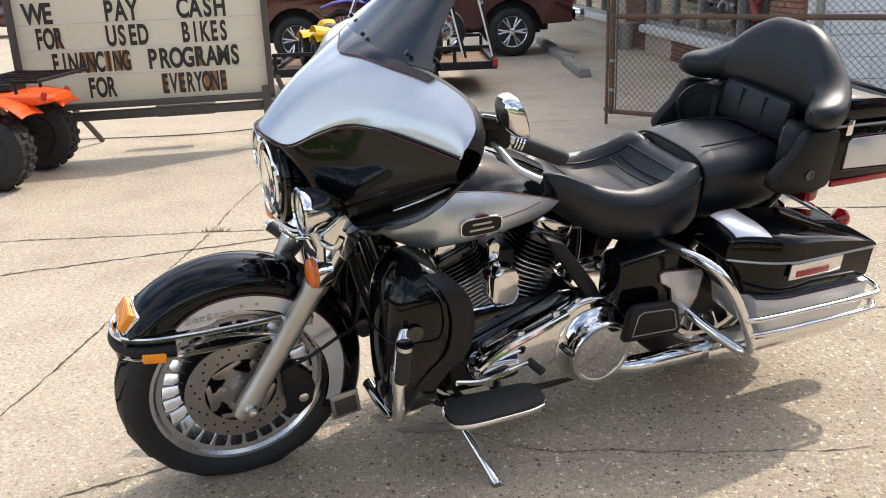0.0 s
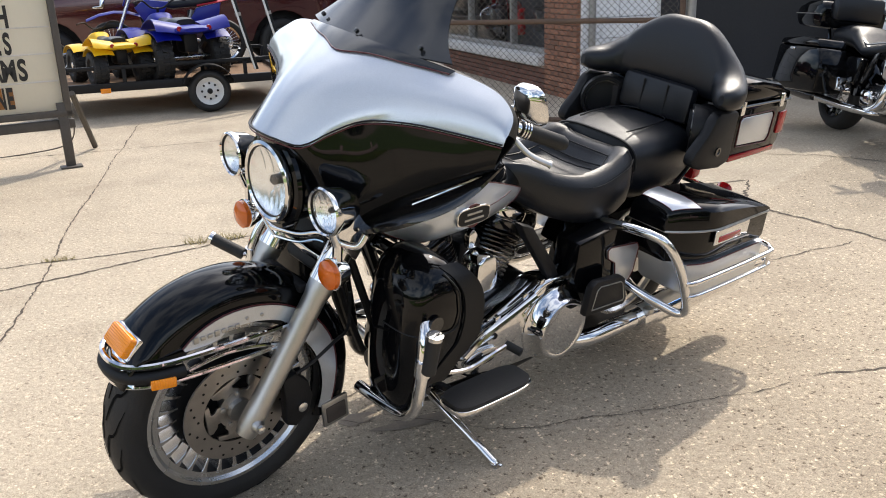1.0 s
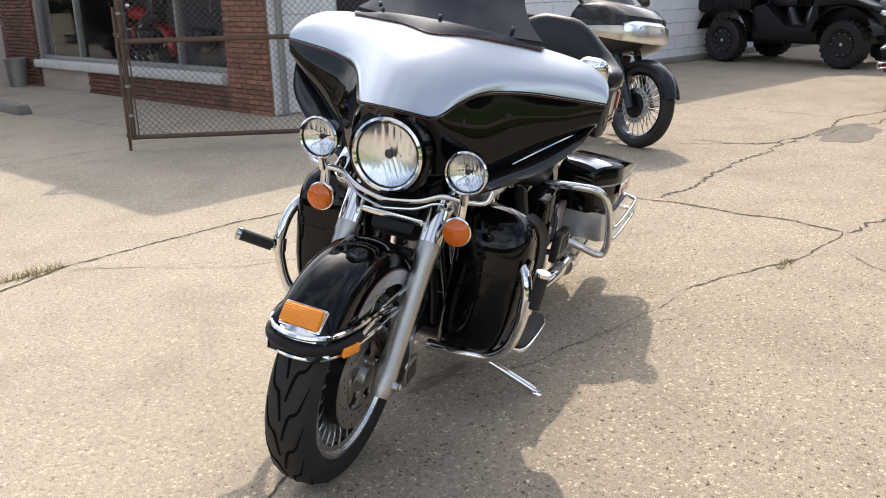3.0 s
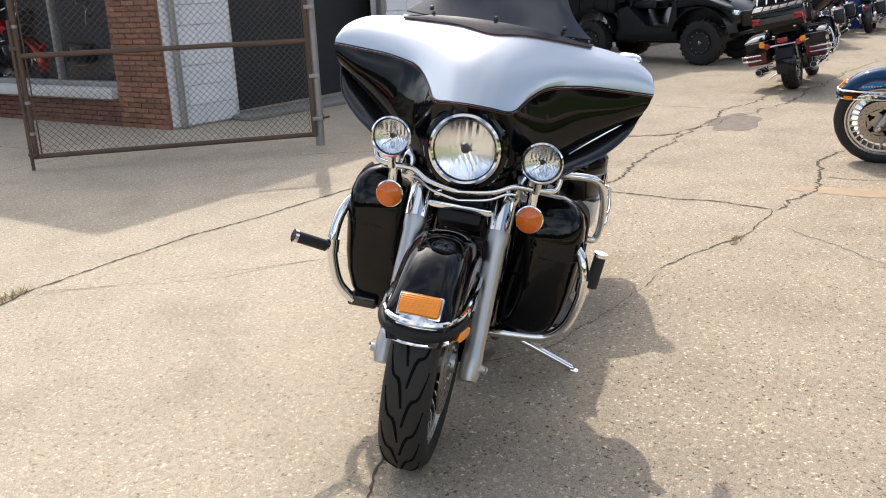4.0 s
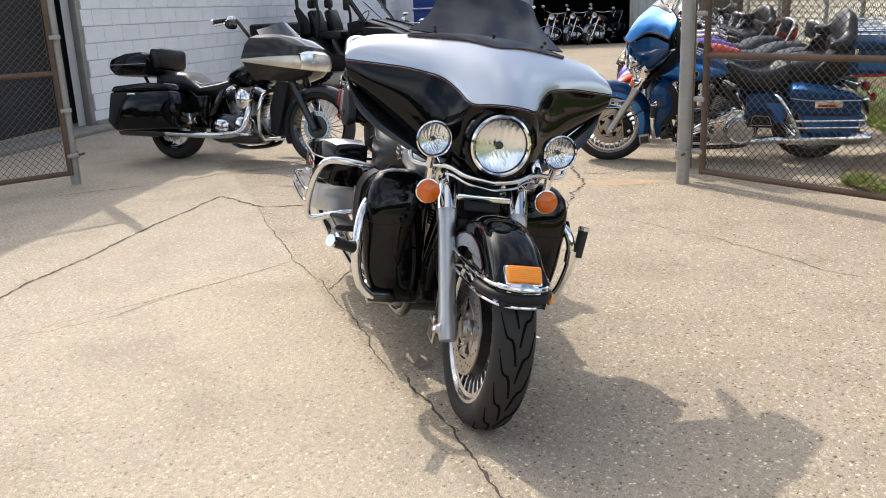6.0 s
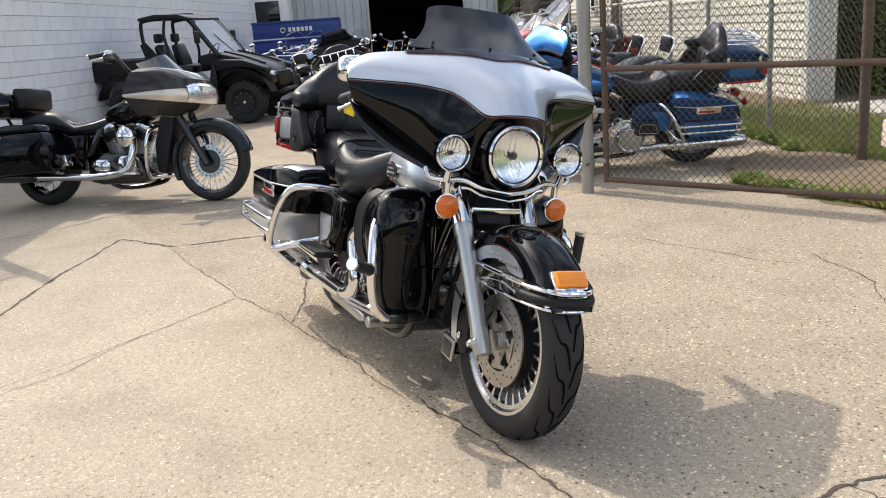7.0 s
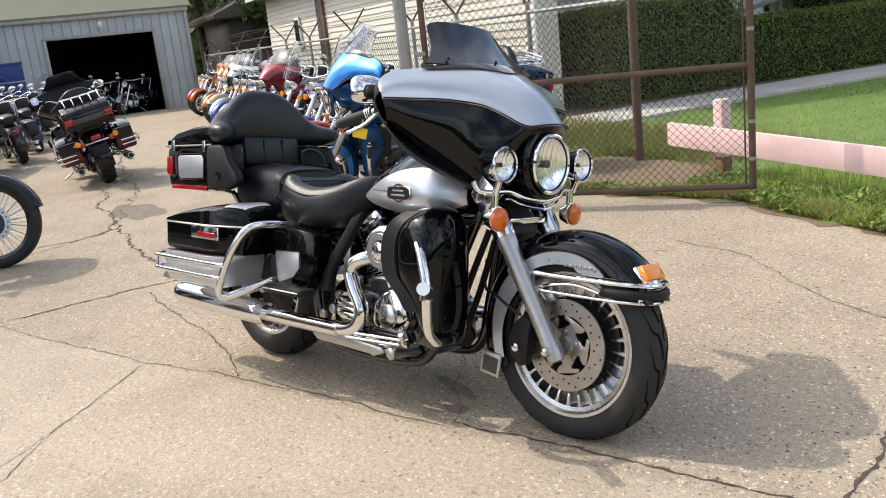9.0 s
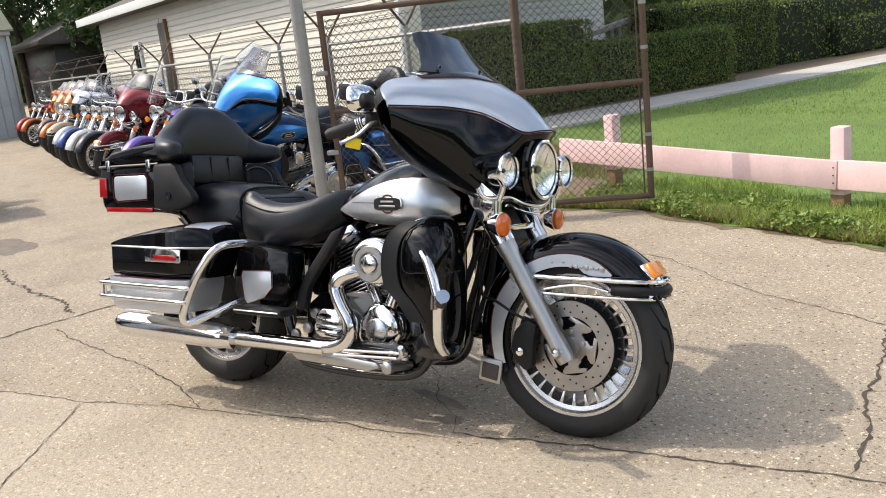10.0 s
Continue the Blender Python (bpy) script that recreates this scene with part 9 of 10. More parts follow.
def quad(label, m, color, scale=1.0, racks=True, sport=False):
    """A quad bike heading along x."""
    t = thing("quad_bike", label, "quad bike", m @ Matrix.Scale(scale, 4))
    for x in (0.0, 1.2):
        for s in (1, -1):
            w = knobby(t, "wheel", (x, s * 0.37, 0.29), 0.29, 0.115, 0.15)
            part("rim", turned([(s * 0.02, 0.155), (s * 0.05, 0.15), (s * 0.075, 0.06), (s * 0.09, 0.05), (s * 0.09, 0.0)], (0, 0, 0), (0, 1, 0), 20), M_MATT if not sport else M_CAST, w, "wheel rim")
            fx = x + (0.02 if x else 0.0)
            part("wheel_guard", sheet([[(fx + 0.40 * math.cos(radians(a)), s * y, 0.36 + (0.30 if not sport else 0.26) * math.sin(radians(a)) + 0.04 * (1 - abs(y - 0.34) * 4)) for y in (0.16, 0.28, 0.40, 0.48)] for a in range(25, 160, 15)], 0.008), M_PLASTIC, t, "moulded plastic wheel guard", color)
    part("axle", tube([(0, -0.34, 0.29), (0, 0.34, 0.29)], 0.03, 10), M_CAST, t)
    part("front_axle", tube([(1.2, -0.34, 0.29), (1.2, 0.34, 0.29)], 0.025, 10), M_MATT, t)
    part("engine_block", block((0.6, 0, 0.38), (0.5, 0.28, 0.30), 0.04), M_MATT, t)
    part("engine_cover", turned([(0, 0.10), (0.05, 0.09), (0.06, 0.0)], (0.58, -0.14, 0.36), (0, -1, 0), 20), M_CAST, t)
    part("seat", cushion([(0.85, 0.08, 0.66, 0.78), (0.70, 0.11, 0.64, 0.76), (0.45, 0.13, 0.64, 0.75), (0.15, 0.15, 0.66, 0.79), (-0.08, 0.12, 0.68, 0.77)], 3), M_LEATHER, t, "black seat")
    part("tank_cover", cushion([(0.78, 0.10, 0.62, 0.76), (0.92, 0.16, 0.60, 0.84), (1.10, 0.14, 0.60, 0.82), (1.30, 0.16, 0.56, 0.72), (1.42, 0.10, 0.55, 0.64)], 3), M_PLASTIC, t, "plastic front cover", color)
    part("tail_cover", cushion([(0.10, 0.20, 0.60, 0.70), (-0.15, 0.26, 0.58, 0.70), (-0.34, 0.24, 0.60, 0.69), (-0.42, 0.14, 0.62, 0.67)], 3.4), M_PLASTIC, t, "plastic tail", color)
    part("handlebar", tube(spline([(0.88, 0.36, 0.98), (0.95, 0.22, 1.0), (1.0, 0.08, 0.90), (1.0, -0.08, 0.90), (0.95, -0.22, 1.0), (0.88, -0.36, 0.98)], 5), 0.012, 8), M_MATT, t, "black handlebar")
    part("steering_stem", tube([(1.0, 0, 0.90), (1.12, 0, 0.60)], 0.02, 8), M_MATT, t)
    for s in (1, -1):
        part("tail_light", turned([(0, 0.035), (0.02, 0.03), (0.024, 0)], (-0.36, s * 0.19, 0.665), (-1, 0, 0), 14), M_RED, t, "round red tail light")
        part("shock", tube([(0.25, s * 0.14, 0.62), (0.05, s * 0.2, 0.32)], 0.03, 10), M_GALV, t)
        part("front_arm", tube([(1.0, s * 0.1, 0.42), (1.2, s * 0.3, 0.30)], 0.016, 8), M_MATT, t)
    if sport:
        part("rear_frame", block((-0.02, 0, 0.50), (0.34, 0.20, 0.30), 0.05), M_MATT, t)
        for s in (1, -1):
            part("rear_wing", sheet([[(x, s * y, z - dz * (y - 0.12)) for y in (0.13, 0.20, 0.27, 0.34, 0.41, 0.48)] for x, z, dz in ((0.30, 0.66, -0.02), (0.17, 0.70, -0.08), (0.04, 0.72, -0.16), (-0.08, 0.725, -0.21), (-0.18, 0.715, -0.24), (-0.26, 0.69, -0.24), (-0.32, 0.65, -0.20), (-0.35, 0.61, -0.12))], 0.012), M_PLASTIC, t, "flared plastic rear fender", color)
    if racks:
        for x0, x1, z in ((-0.44, 0.12, 0.80), (0.98, 1.48, 0.84)):
            for y in (-0.36, -0.18, 0, 0.18, 0.36):
                part("rack_bar", tube([(x0, y, z), (x1, y, z)], 0.010, 6), M_MATT, t)
            part("rack_frame", tube([(x0, -0.40, z), (x1, -0.40, z), (x1, 0.40, z), (x0, 0.40, z)], 0.013, 8, closed=True), M_MATT, t, "black luggage rack")
            part("rack_leg", tube([((x0 + x1) / 2, -0.2, z), ((x0 + x1) / 2, -0.18, 0.62)], 0.012, 6), M_MATT, t)
            part("rack_leg", tube([((x0 + x1) / 2, 0.2, z), ((x0 + x1) / 2, 0.18, 0.62)], 0.012, 6), M_MATT, t)
    return t


quad("orange utility quad bike with black racks and knobby tyres", Matrix.Translation((-3.0, 6.28, 0)) @ Matrix.Rotation(radians(176), 4, "Z"), (0.85, 0.10, 0.008), 0.93)

trailer = thing("flat_trailer", "black steel flat trailer with white-rimmed wheels", "trailer")
TY0, TY1, TZ = 9.78, 11.62, 0.32
for y in (TY0, TY1):
    part("side_rail", block((-0.45, y, TZ), (2.55, 0.06, 0.09), 0.006), M_MATT, trailer, "black steel side rail")
    part("upper_rail", block((-0.45, y, TZ + 0.20), (2.45, 0.04, 0.04), 0.005), M_MATT, trailer)
    for x in (-1.65, -0.9, -0.1, 0.35, 0.78):
        part("stake", block((x, y, TZ + 0.10), (0.04, 0.04, 0.20), 0.004), M_MATT, trailer)
deck = part("deck", block((-0.45, (TY0 + TY1) / 2, TZ - 0.02), (2.5, TY1 - TY0 - 0.06, 0.03), 0), M_RAWWOOD, trailer, "wooden deck")
for x in (-1.7, 0.8):
    part("cross_rail", block((x, (TY0 + TY1) / 2, TZ), (0.06, TY1 - TY0 - 0.06, 0.09), 0.005), M_MATT, trailer)
for y, s in ((TY0 - 0.13, -1), (TY1 + 0.13, 1)):
    w = part("wheel", tyre_mesh(0.225, 0.075, 0.145), M_RUBBER, trailer, "black trailer tyre", m=Matrix.Translation((-0.06, y, 0.225)))
    part("rim", turned([(s * 0.01, 0.147), (s * 0.055, 0.145), (s * 0.042, 0.13), (s * 0.02, 0.095), (s * 0.038, 0.05), (s * 0.042, 0.0)], (0, 0, 0), (0, 1, 0), 28), M_WHITE, w, "white steel rim")
    part("hub_cap", turned([(s * 0.03, 0.030), (s * 0.075, 0.027), (s * 0.08, 0.0)], (0, 0, 0), (0, 1, 0), 18), M_MATT, w)
    for k in range(8):
        a = 2 * math.pi * k / 8
        part("rim_hole", turned([(s * 0.022, 0.012), (s * 0.040, 0.012)], (0.082 * math.cos(a), 0, 0.082 * math.sin(a)), (0, 1, 0), 10), M_MATT, w)
    part("mudguard", sheet([[(-0.06 + 0.285 * math.cos(radians(a)), y + dy, 0.225 + 0.285 * math.sin(radians(a))) for dy in (-0.11, 0.11)] for a in range(15, 170, 12)], 0.008), M_MATT, trailer, "black round mudguard")
part("marker_lamp", block((-1.1, TY0 - 0.04, TZ - 0.03), (0.10, 0.02, 0.05), 0.004), M_ORANGE, trailer, "amber marker lamp")
part("red_marker", block((0.80, TY0 - 0.04, TZ + 0.03), (0.06, 0.03, 0.10), 0.004), M_RED, trailer, "red marker lamp")
part("draw_bar", prism([(-1.7, 0.42), (-1.7, 0.34), (-2.8, 0.34), (-2.8, 0.42)], 10.42, 10.54, 0.01), M_MATT, trailer)
for x0, x1 in ((0.28, 0.46), (0.58, 0.80)):
    # thin white strip paints the sunlit front edge of the ramp
    rp2 = part("loading_ramp", block((-0.012, -0.03, 0), (0.018, 0.05, 0.78), 0.004), M_WHITE, trailer, "loading ramp standing up, sunlit edge painted as a white strip", m=pose((x0 + x1) / 2, 9.72, 0.80, 0, -13, 0))
    part("ramp_side", block((0.012, -0.004, 0), (0.028, 0.07, 0.80), 0.006), M_MATT, rp2, "black steel ramp side")
    part("ramp_rung", block((0.0, -0.03, 0.2), (0.06, 0.02, 0.04), 0.004), M_GALV, rp2)
for k in range(8):
    part("ramp_chain", turned([(-0.008, 0.012), (0.008, 0.012)], (0.62 + 0.005 * k, 9.70, 1.16 - 0.035 * k), (0, 1, 0), 8), M_GALV, trailer)

quad("small yellow sport quad bike standing across the trailer", Matrix.Translation((-0.93, 9.98, 0.315)) @ Matrix.Rotation(radians(108), 4, "Z"), (0.85, 0.52, 0.01), 0.64, False, True)
quad("blue sport quad bike standing across the trailer", Matrix.Translation((-0.22, 10.06, 0.315)) @ Matrix.Rotation(radians(106), 4, "Z"), (0.004, 0.010, 0.24), 0.84, False, True)


def dirt_bike(label, m, color):
    """A motocross bike heading along x, origin under the rear axle."""
    t = thing("dirt_bike", label, "dirt bike", m)
    wire_wheel(t, "rear_wheel", (0, 0, 0.32), 0.32, 0.055, 0.235, 28, "knobby spoked rear wheel")
    wire_wheel(t, "front_wheel", (1.42, 0, 0.34), 0.34, 0.042, 0.27, 28, "knobby spoked front wheel")
    for k in (1, -1):
        part("fork_leg", tube([(1.42, k * 0.075, 0.34), (1.12, k * 0.075, 1.02)], 0.025, 10), M_CAST, t, "dull gold fork leg")
        part("swing_arm", tube([(0, k * 0.08, 0.32), (0.50, k * 0.08, 0.40)], 0.024, 8), M_GALV, t)
        part("side_panel", prism([(0.30, 0.80), (-0.02, 0.86), (0.02, 0.70), (0.30, 0.58), (0.44, 0.62)], k * 0.085, k * 0.11, 0.008), M_PLASTIC, t, "plastic side panel", color)
        part("tank_shroud", prism([(0.66, 0.90), (0.96, 0.94), (1.10, 0.84), (0.96, 0.60), (0.84, 0.60), (0.72, 0.78)], k * 0.10, k * 0.15, 0.012), M_PLASTIC, t, "plastic tank shroud", color)
    part("front_fender", sheet([[(x, w * u, z - 0.03 * u * u) for u in (-1, -0.5, 0, 0.5, 1)] for x, z, w in ((1.00, 0.74, 0.06), (1.18, 0.80, 0.075), (1.36, 0.815, 0.085), (1.55, 0.785, 0.08), (1.72, 0.72, 0.05))], 0.006), M_PLASTIC, t, "long front fender", color)
    part("rear_fender", sheet([[(x, w * u, z - 0.03 * u * u) for u in (-1, -0.5, 0, 0.5, 1)] for x, z, w in ((0.30, 0.86, 0.11), (0.0, 0.90, 0.105), (-0.25, 0.95, 0.09), (-0.42, 0.985, 0.06))], 0.008), M_PLASTIC, t, "rear fender with a red tail", (0.45, 0.02, 0.04))
    part("seat", cushion([(0.84, 0.06, 0.84, 0.93), (0.60, 0.075, 0.80, 0.915), (0.30, 0.085, 0.82, 0.925), (0.02, 0.075, 0.88, 0.95)], 3), M_LEATHER, t, "narrow black seat")
    part("engine", block((0.66, 0, 0.46), (0.34, 0.22, 0.32), 0.05), M_MATT, t)
    part("frame_tube", tube(spline([(1.08, 0, 0.90), (0.92, 0, 0.40), (0.70, 0, 0.28), (0.48, 0, 0.36), (0.40, 0, 0.78)], 5), 0.022, 8), M_MATT, t)
    part("handlebar", tube(spline([(1.00, 0.39, 1.10), (1.06, 0.20, 1.13), (1.10, 0.06, 1.04), (1.10, -0.06, 1.04), (1.06, -0.20, 1.13), (1.00, -0.39, 1.10)], 5), 0.012, 8), M_MATT, t, "black handlebar")
    part("number_plate", block((1.20, 0, 0.96), (0.02, 0.18, 0.20), 0.008, Matrix.Rotation(radians(-22), 4, "Y")), M_PLASTIC, t, "front plate", color)
    part("shock", tube([(0.36, 0, 0.78), (0.50, 0, 0.42)], 0.032, 10), M_GALV, t)
    return t


dirt_bike("blue dirt bike with a red tail strapped on the trailer", Matrix.Translation((0.28, 11.35, 0.315)) @ Matrix.Rotation(radians(180), 4, "Z") @ Matrix.Scale(0.90, 4), (0.004, 0.012, 0.24))


def pickup(label, m):
    """A crew-cab pickup heading along x, origin under the rear axle on its near side."""
    t = thing("pickup_truck", label, "pickup truck", m)
    W = 1.95
    WB = 3.38

    def arch(cx):
        return [(cx + 0.47 * math.cos(radians(a)), 0.40 + 0.47 * math.sin(radians(a))) for a in range(170, 5, -15)]
    body = [(-0.95, 0.50), (-0.49, 0.48)] + arch(0.0) + [(0.49, 0.44), (WB - 0.49, 0.44)] + arch(WB) + [(WB + 0.49, 0.48), (WB + 0.86, 0.52), (WB + 0.90, 1.08), (WB + 0.80, 1.20), (WB - 0.35, 1.27), (2.6, 1.28), (0.94, 1.28), (-0.96, 1.28)]
    part("body", prism(body, 0.0, -W, 0.025), M_MAROON, t, "deep maroon body side")
    cab = [(0.92, 1.26), (1.02, 1.82), (1.16, 1.90), (2.30, 1.90), (2.55, 1.84), (3.10, 1.28)]
    part("cab", prism(cab, -0.10, -W + 0.10, 0.05), M_MAROON, t)
    for x0, x1 in ((1.12, 1.80), (1.90, 2.75)):
        part("side_window", prism([(x0, 1.34), (x0 + 0.04, 1.78), (x1 - (0.28 if x1 > 2 else 0.03), 1.78), (x1, 1.34)], -0.085, -0.105, 0.01), M_TINT, t, "dark side window")
        part("door_handle", block((x0 + 0.12, 0.008, 1.16), (0.16, 0.03, 0.03), 0.008), M_CHROME, t)
        part("door_gap", block((x0 - 0.06, 0.001, 0.86), (0.010, 0.006, 0.80), 0.0), M_MATT, t)
    part("windscreen", prism([(2.60, 1.80), (3.06, 1.32), (3.08, 1.34), (2.63, 1.83)], -0.2, -W + 0.2, 0.004), M_TINT, t)
    part("side_mirror", block((2.72, 0.14, 1.40), (0.10, 0.16, 0.24), 0.03), M_MATT, t, "black door mirror")
    part("wing_vent", prism([(WB - 0.78, 1.20), (WB - 0.86, 1.20), (WB - 0.80, 1.02), (WB - 0.66, 1.02), (WB - 0.66, 1.05), (WB - 0.76, 1.06)], 0.002, 0.022, 0.004), M_CHROME, t, "chrome wing vent")
    part("tail_lamp", block((-0.93, -0.04, 1.02), (0.10, 0.13, 0.42), 0.02), M_RED, t, "red tail lamp")
    part("rear_bumper", block((-1.06, -W / 2, 0.60), (0.16, W + 0.02, 0.20), 0.04), M_CHROME, t, "chrome rear bumper")
    part("front_bumper", block((WB + 0.92, -W / 2, 0.60), (0.16, W, 0.24), 0.04), M_CHROME, t)
    part("grille", block((WB + 0.88, -W / 2, 0.92), (0.08, W - 0.3, 0.28), 0.02), M_CHROME, t)
    part("step_board", block((1.72, 0.02, 0.38), (2.2, 0.14, 0.05), 0.02), M_MATT, t, "black step board")
    part("underbody", block((WB / 2, -W / 2, 0.48), (WB + 1.2, W - 0.5, 0.20), 0.02), M_MATT, t)
    for x in (0.0, WB):
        part("wheel_well", block((x, -W / 2, 0.62), (0.96, W - 0.56, 0.56), 0.02), M_MATT, t, "black wheel well")
    for x in (0.0, WB):
        for y in (-0.13, -W + 0.13):
            w = part("wheel", tyre_mesh(0.385, 0.13, 0.235, False), M_RUBBER, t, "black truck tyre", m=Matrix.Translation((x, y, 0.385)))
            s = 1 if y > -1 else -1
            part("rim", turned([(s * 0.02, 0.24), (s * 0.115, 0.238), (s * 0.10, 0.22), (s * 0.06, 0.21)], (0, 0, 0), (0, 1, 0), 32), M_CAST, w, "alloy rim")
            part("rim_back", turned([(s * 0.03, 0.21), (s * 0.04, 0.0)], (0, 0, 0), (0, 1, 0), 24), M_MATT, w)
            for k in range(6):
                a = 2 * math.pi * k / 6
                for da in (-0.14, 0.14):
                    part("rim_spoke", tube([(0.05 * math.cos(a), s * 0.085, 0.05 * math.sin(a)), (0.22 * math.cos(a + da), s * 0.10, 0.22 * math.sin(a + da))], 0.016, 6), M_CAST, w)
            part("hub_cap", turned([(s * 0.07, 0.06), (s * 0.105, 0.05), (s * 0.11, 0.0)], (0, 0, 0), (0, 1, 0), 20), M_CHROME, w)
    return t


pickup("deep maroon crew-cab pickup truck parked beyond the trailer", Matrix.Translation((1.44, 13.85, 0)) @ Matrix.Rotation(radians(180), 4, "Z"))
far_car = thing("parked_car", "distant red parked car", "car", Matrix.Translation((-11.6, 26.0, 0)))
part("body", prism([(-2.1, 0.3), (-2.15, 0.75), (-1.4, 0.92), (1.5, 0.92), (2.1, 0.72), (2.15, 0.3)], -0.85, 0.85, 0.08), M_MAROON, far_car)
part("cabin", prism([(-1.3, 0.9), (-0.8, 1.38), (0.6, 1.38), (1.2, 0.9)], -0.75, 0.75, 0.06), M_TINT, far_car)
for x in (-1.3, 1.3):
    for y in (-0.8, 0.8):
        part("wheel", tyre_mesh(0.32, 0.1, 0.2, False), M_RUBBER, far_car, m=Matrix.Translation((x, y, 0.32)))


def buggy(label, m):
    """A side-by-side utility buggy with roof and cargo bed, heading along x, origin under its rear axle."""
    t = thing("utility_buggy", label, "utility vehicle", m)
    WB = 2.05
    for x in (0, WB):
        for s in (1, -1):
            w = knobby(t, "wheel", (x, s * 0.62, 0.345), 0.345, 0.13, 0.19)
            part("rim", turned([(s * 0.05, 0.19), (s * 0.10, 0.18), (s * 0.06, 0.07), (s * 0.085, 0.05), (s * 0.085, 0)], (0, 0, 0), (0, 1, 0), 24), M_MATT, w, "black rim")
            for k in range(10):
                a = 2 * math.pi * k / 10
                part("rim_bolt", turned([(s * 0.09, 0.010), (s * 0.108, 0.008)], (0.155 * math.cos(a), 0, 0.155 * math.sin(a)), (0, 1, 0), 6), M_CAST, w)
            part("hub_cap", turned([(s * 0.08, 0.03), (s * 0.11, 0.025), (s * 0.115, 0)], (0, 0, 0), (0, 1, 0), 12), M_CAST, w)
            part("wheel_guard", sheet([[(x + 0.49 * math.cos(radians(a)), s * y, 0.42 + 0.46 * math.sin(radians(a))) for y in (0.45, 0.62, 0.77)] for a in range(8, 175, 16)], 0.012), M_UTV, t, "black plastic wheel guard")
            part("shock", tube([(x, s * 0.36, 0.80), (x, s * 0.52, 0.36)], 0.035, 10), M_GALV, t)
    part("chassis", block((WB / 2, 0, 0.42), (WB + 0.3, 0.9, 0.22), 0.04), M_UTV, t)
    bed = part("cargo_bed", prism([(-0.70, 0.80), (-0.78, 1.14), (0.48, 1.14), (0.48, 0.80)], -0.70, 0.70, 0.03), M_UTV, t, "black cargo bed")
    part("bed_hollow", block((-0.15, 0, 1.10), (1.10, 1.28, 0.10), 0.01), M_MATT, bed)
    for s in (1, -1):
        for x in (-0.55, -0.25, 0.05, 0.32):
            part("bed_rib", block((x, s * 0.705, 0.97), (0.05, 0.02, 0.28), 0.006), M_UTV, bed)
    part("side_body", prism([(0.48, 0.36), (0.48, 0.86), (0.70, 0.92), (1.05, 0.60), (1.42, 0.56), (1.52, 0.98), (1.60, 0.98), (1.62, 0.36)], -0.66, 0.66, 0.04), M_UTV, t, "black side panel with a low door opening")
    hood = part("hood", prism([(1.50, 0.60), (1.50, 1.13), (1.62, 1.16), (1.98, 1.06), (2.36, 0.92), (2.50, 0.78), (2.52, 0.60)], -0.56, 0.56, 0.06), M_UTV, t, "sloping black hood")
    for s in (1, -1):
        part("hood_crease", tube(spline([(1.64, s * 0.30, 1.165), (2.0, s * 0.34, 1.068), (2.36, s * 0.38, 0.935)], 4), 0.014, 8), M_UTV, hood)
        part("fender_top", prism([(1.62, 0.86), (1.66, 1.05), (2.10, 1.02), (2.48, 0.88), (2.50, 0.80), (2.40, 0.84), (2.05, 0.90)], s * 0.50, s * 0.74, 0.03), M_UTV, hood, "black front wing")
    part("grille", block((2.52, 0, 0.68), (0.06, 0.62, 0.24), 0.03), M_MATT, t)
    part("bumper", tube(spline([(2.40, 0.40, 0.42), (2.60, 0.36, 0.48), (2.64, 0.0, 0.50), (2.60, -0.36, 0.48), (2.40, -0.40, 0.42)], 4), 0.03, 10), M_UTV, t, "black tube bumper")
    for s in (1, -1):
        part("headlamp", prism([(2.36, 0.84), (2.50, 0.80), (2.53, 0.74), (2.42, 0.76)], s * 0.32, s * 0.54, 0.012), M_REFLECT, t, "slanted headlamp")
        part("roll_cage", tube(spline([(1.66, s * 0.62, 1.10), (1.42, s * 0.60, 1.42), (1.22, s * 0.58, 1.68), (1.10, s * 0.57, 1.735), (0.80, s * 0.57, 1.75), (0.46, s * 0.57, 1.735), (0.38, s * 0.58, 1.66), (0.40, s * 0.60, 1.30), (0.46, s * 0.62, 0.92)], 5), 0.030, 10), M_UTV, t, "black roll cage tube")
        part("middle_pillar", tube(spline([(0.80, s * 0.57, 1.74), (0.76, s * 0.59, 1.50), (0.80, s * 0.60, 1.20), (0.74, s * 0.62, 0.90)], 5), 0.024, 10), M_UTV, t)
        sb = part("seat_back", prism([(0.58, 0.92), (0.50, 1.32), (0.60, 1.36), (0.70, 1.08), (0.72, 0.94)], s * 0.12, s * 0.50, 0.04), M_LEATHER, t, "black bucket seat")
        part("head_rest", block((0.52, s * 0.31, 1.45), (0.09, 0.22, 0.15), 0.035), M_LEATHER, sb)
        part("seat_base", block((0.92, s * 0.31, 0.92), (0.46, 0.40, 0.14), 0.05), M_LEATHER, sb)
        mi = part("door_mirror", block((1.40, s * 0.76, 1.42), (0.06, 0.16, 0.20), 0.03), M_UTV, t, "black side mirror")
        part("mirror_arm", tube([(1.42, s * 0.60, 1.42), (1.40, s * 0.72, 1.42)], 0.014, 8), M_UTV, mi)
        part("screen_post", tube([(1.66, s * 0.56, 1.12), (1.24, s * 0.54, 1.70)], 0.018, 8), M_UTV, t)
    rf = part("roof", prism([(0.34, 1.735), (0.36, 1.785), (0.65, 1.825), (1.06, 1.80), (1.26, 1.73), (1.24, 1.69), (0.70, 1.76)], -0.62, 0.62, 0.02), M_UTV, t, "black plastic roof")
    part("roof_rib", block((0.76, 0, 1.812), (0.50, 0.24, 0.04), 0.015), M_UTV, rf)
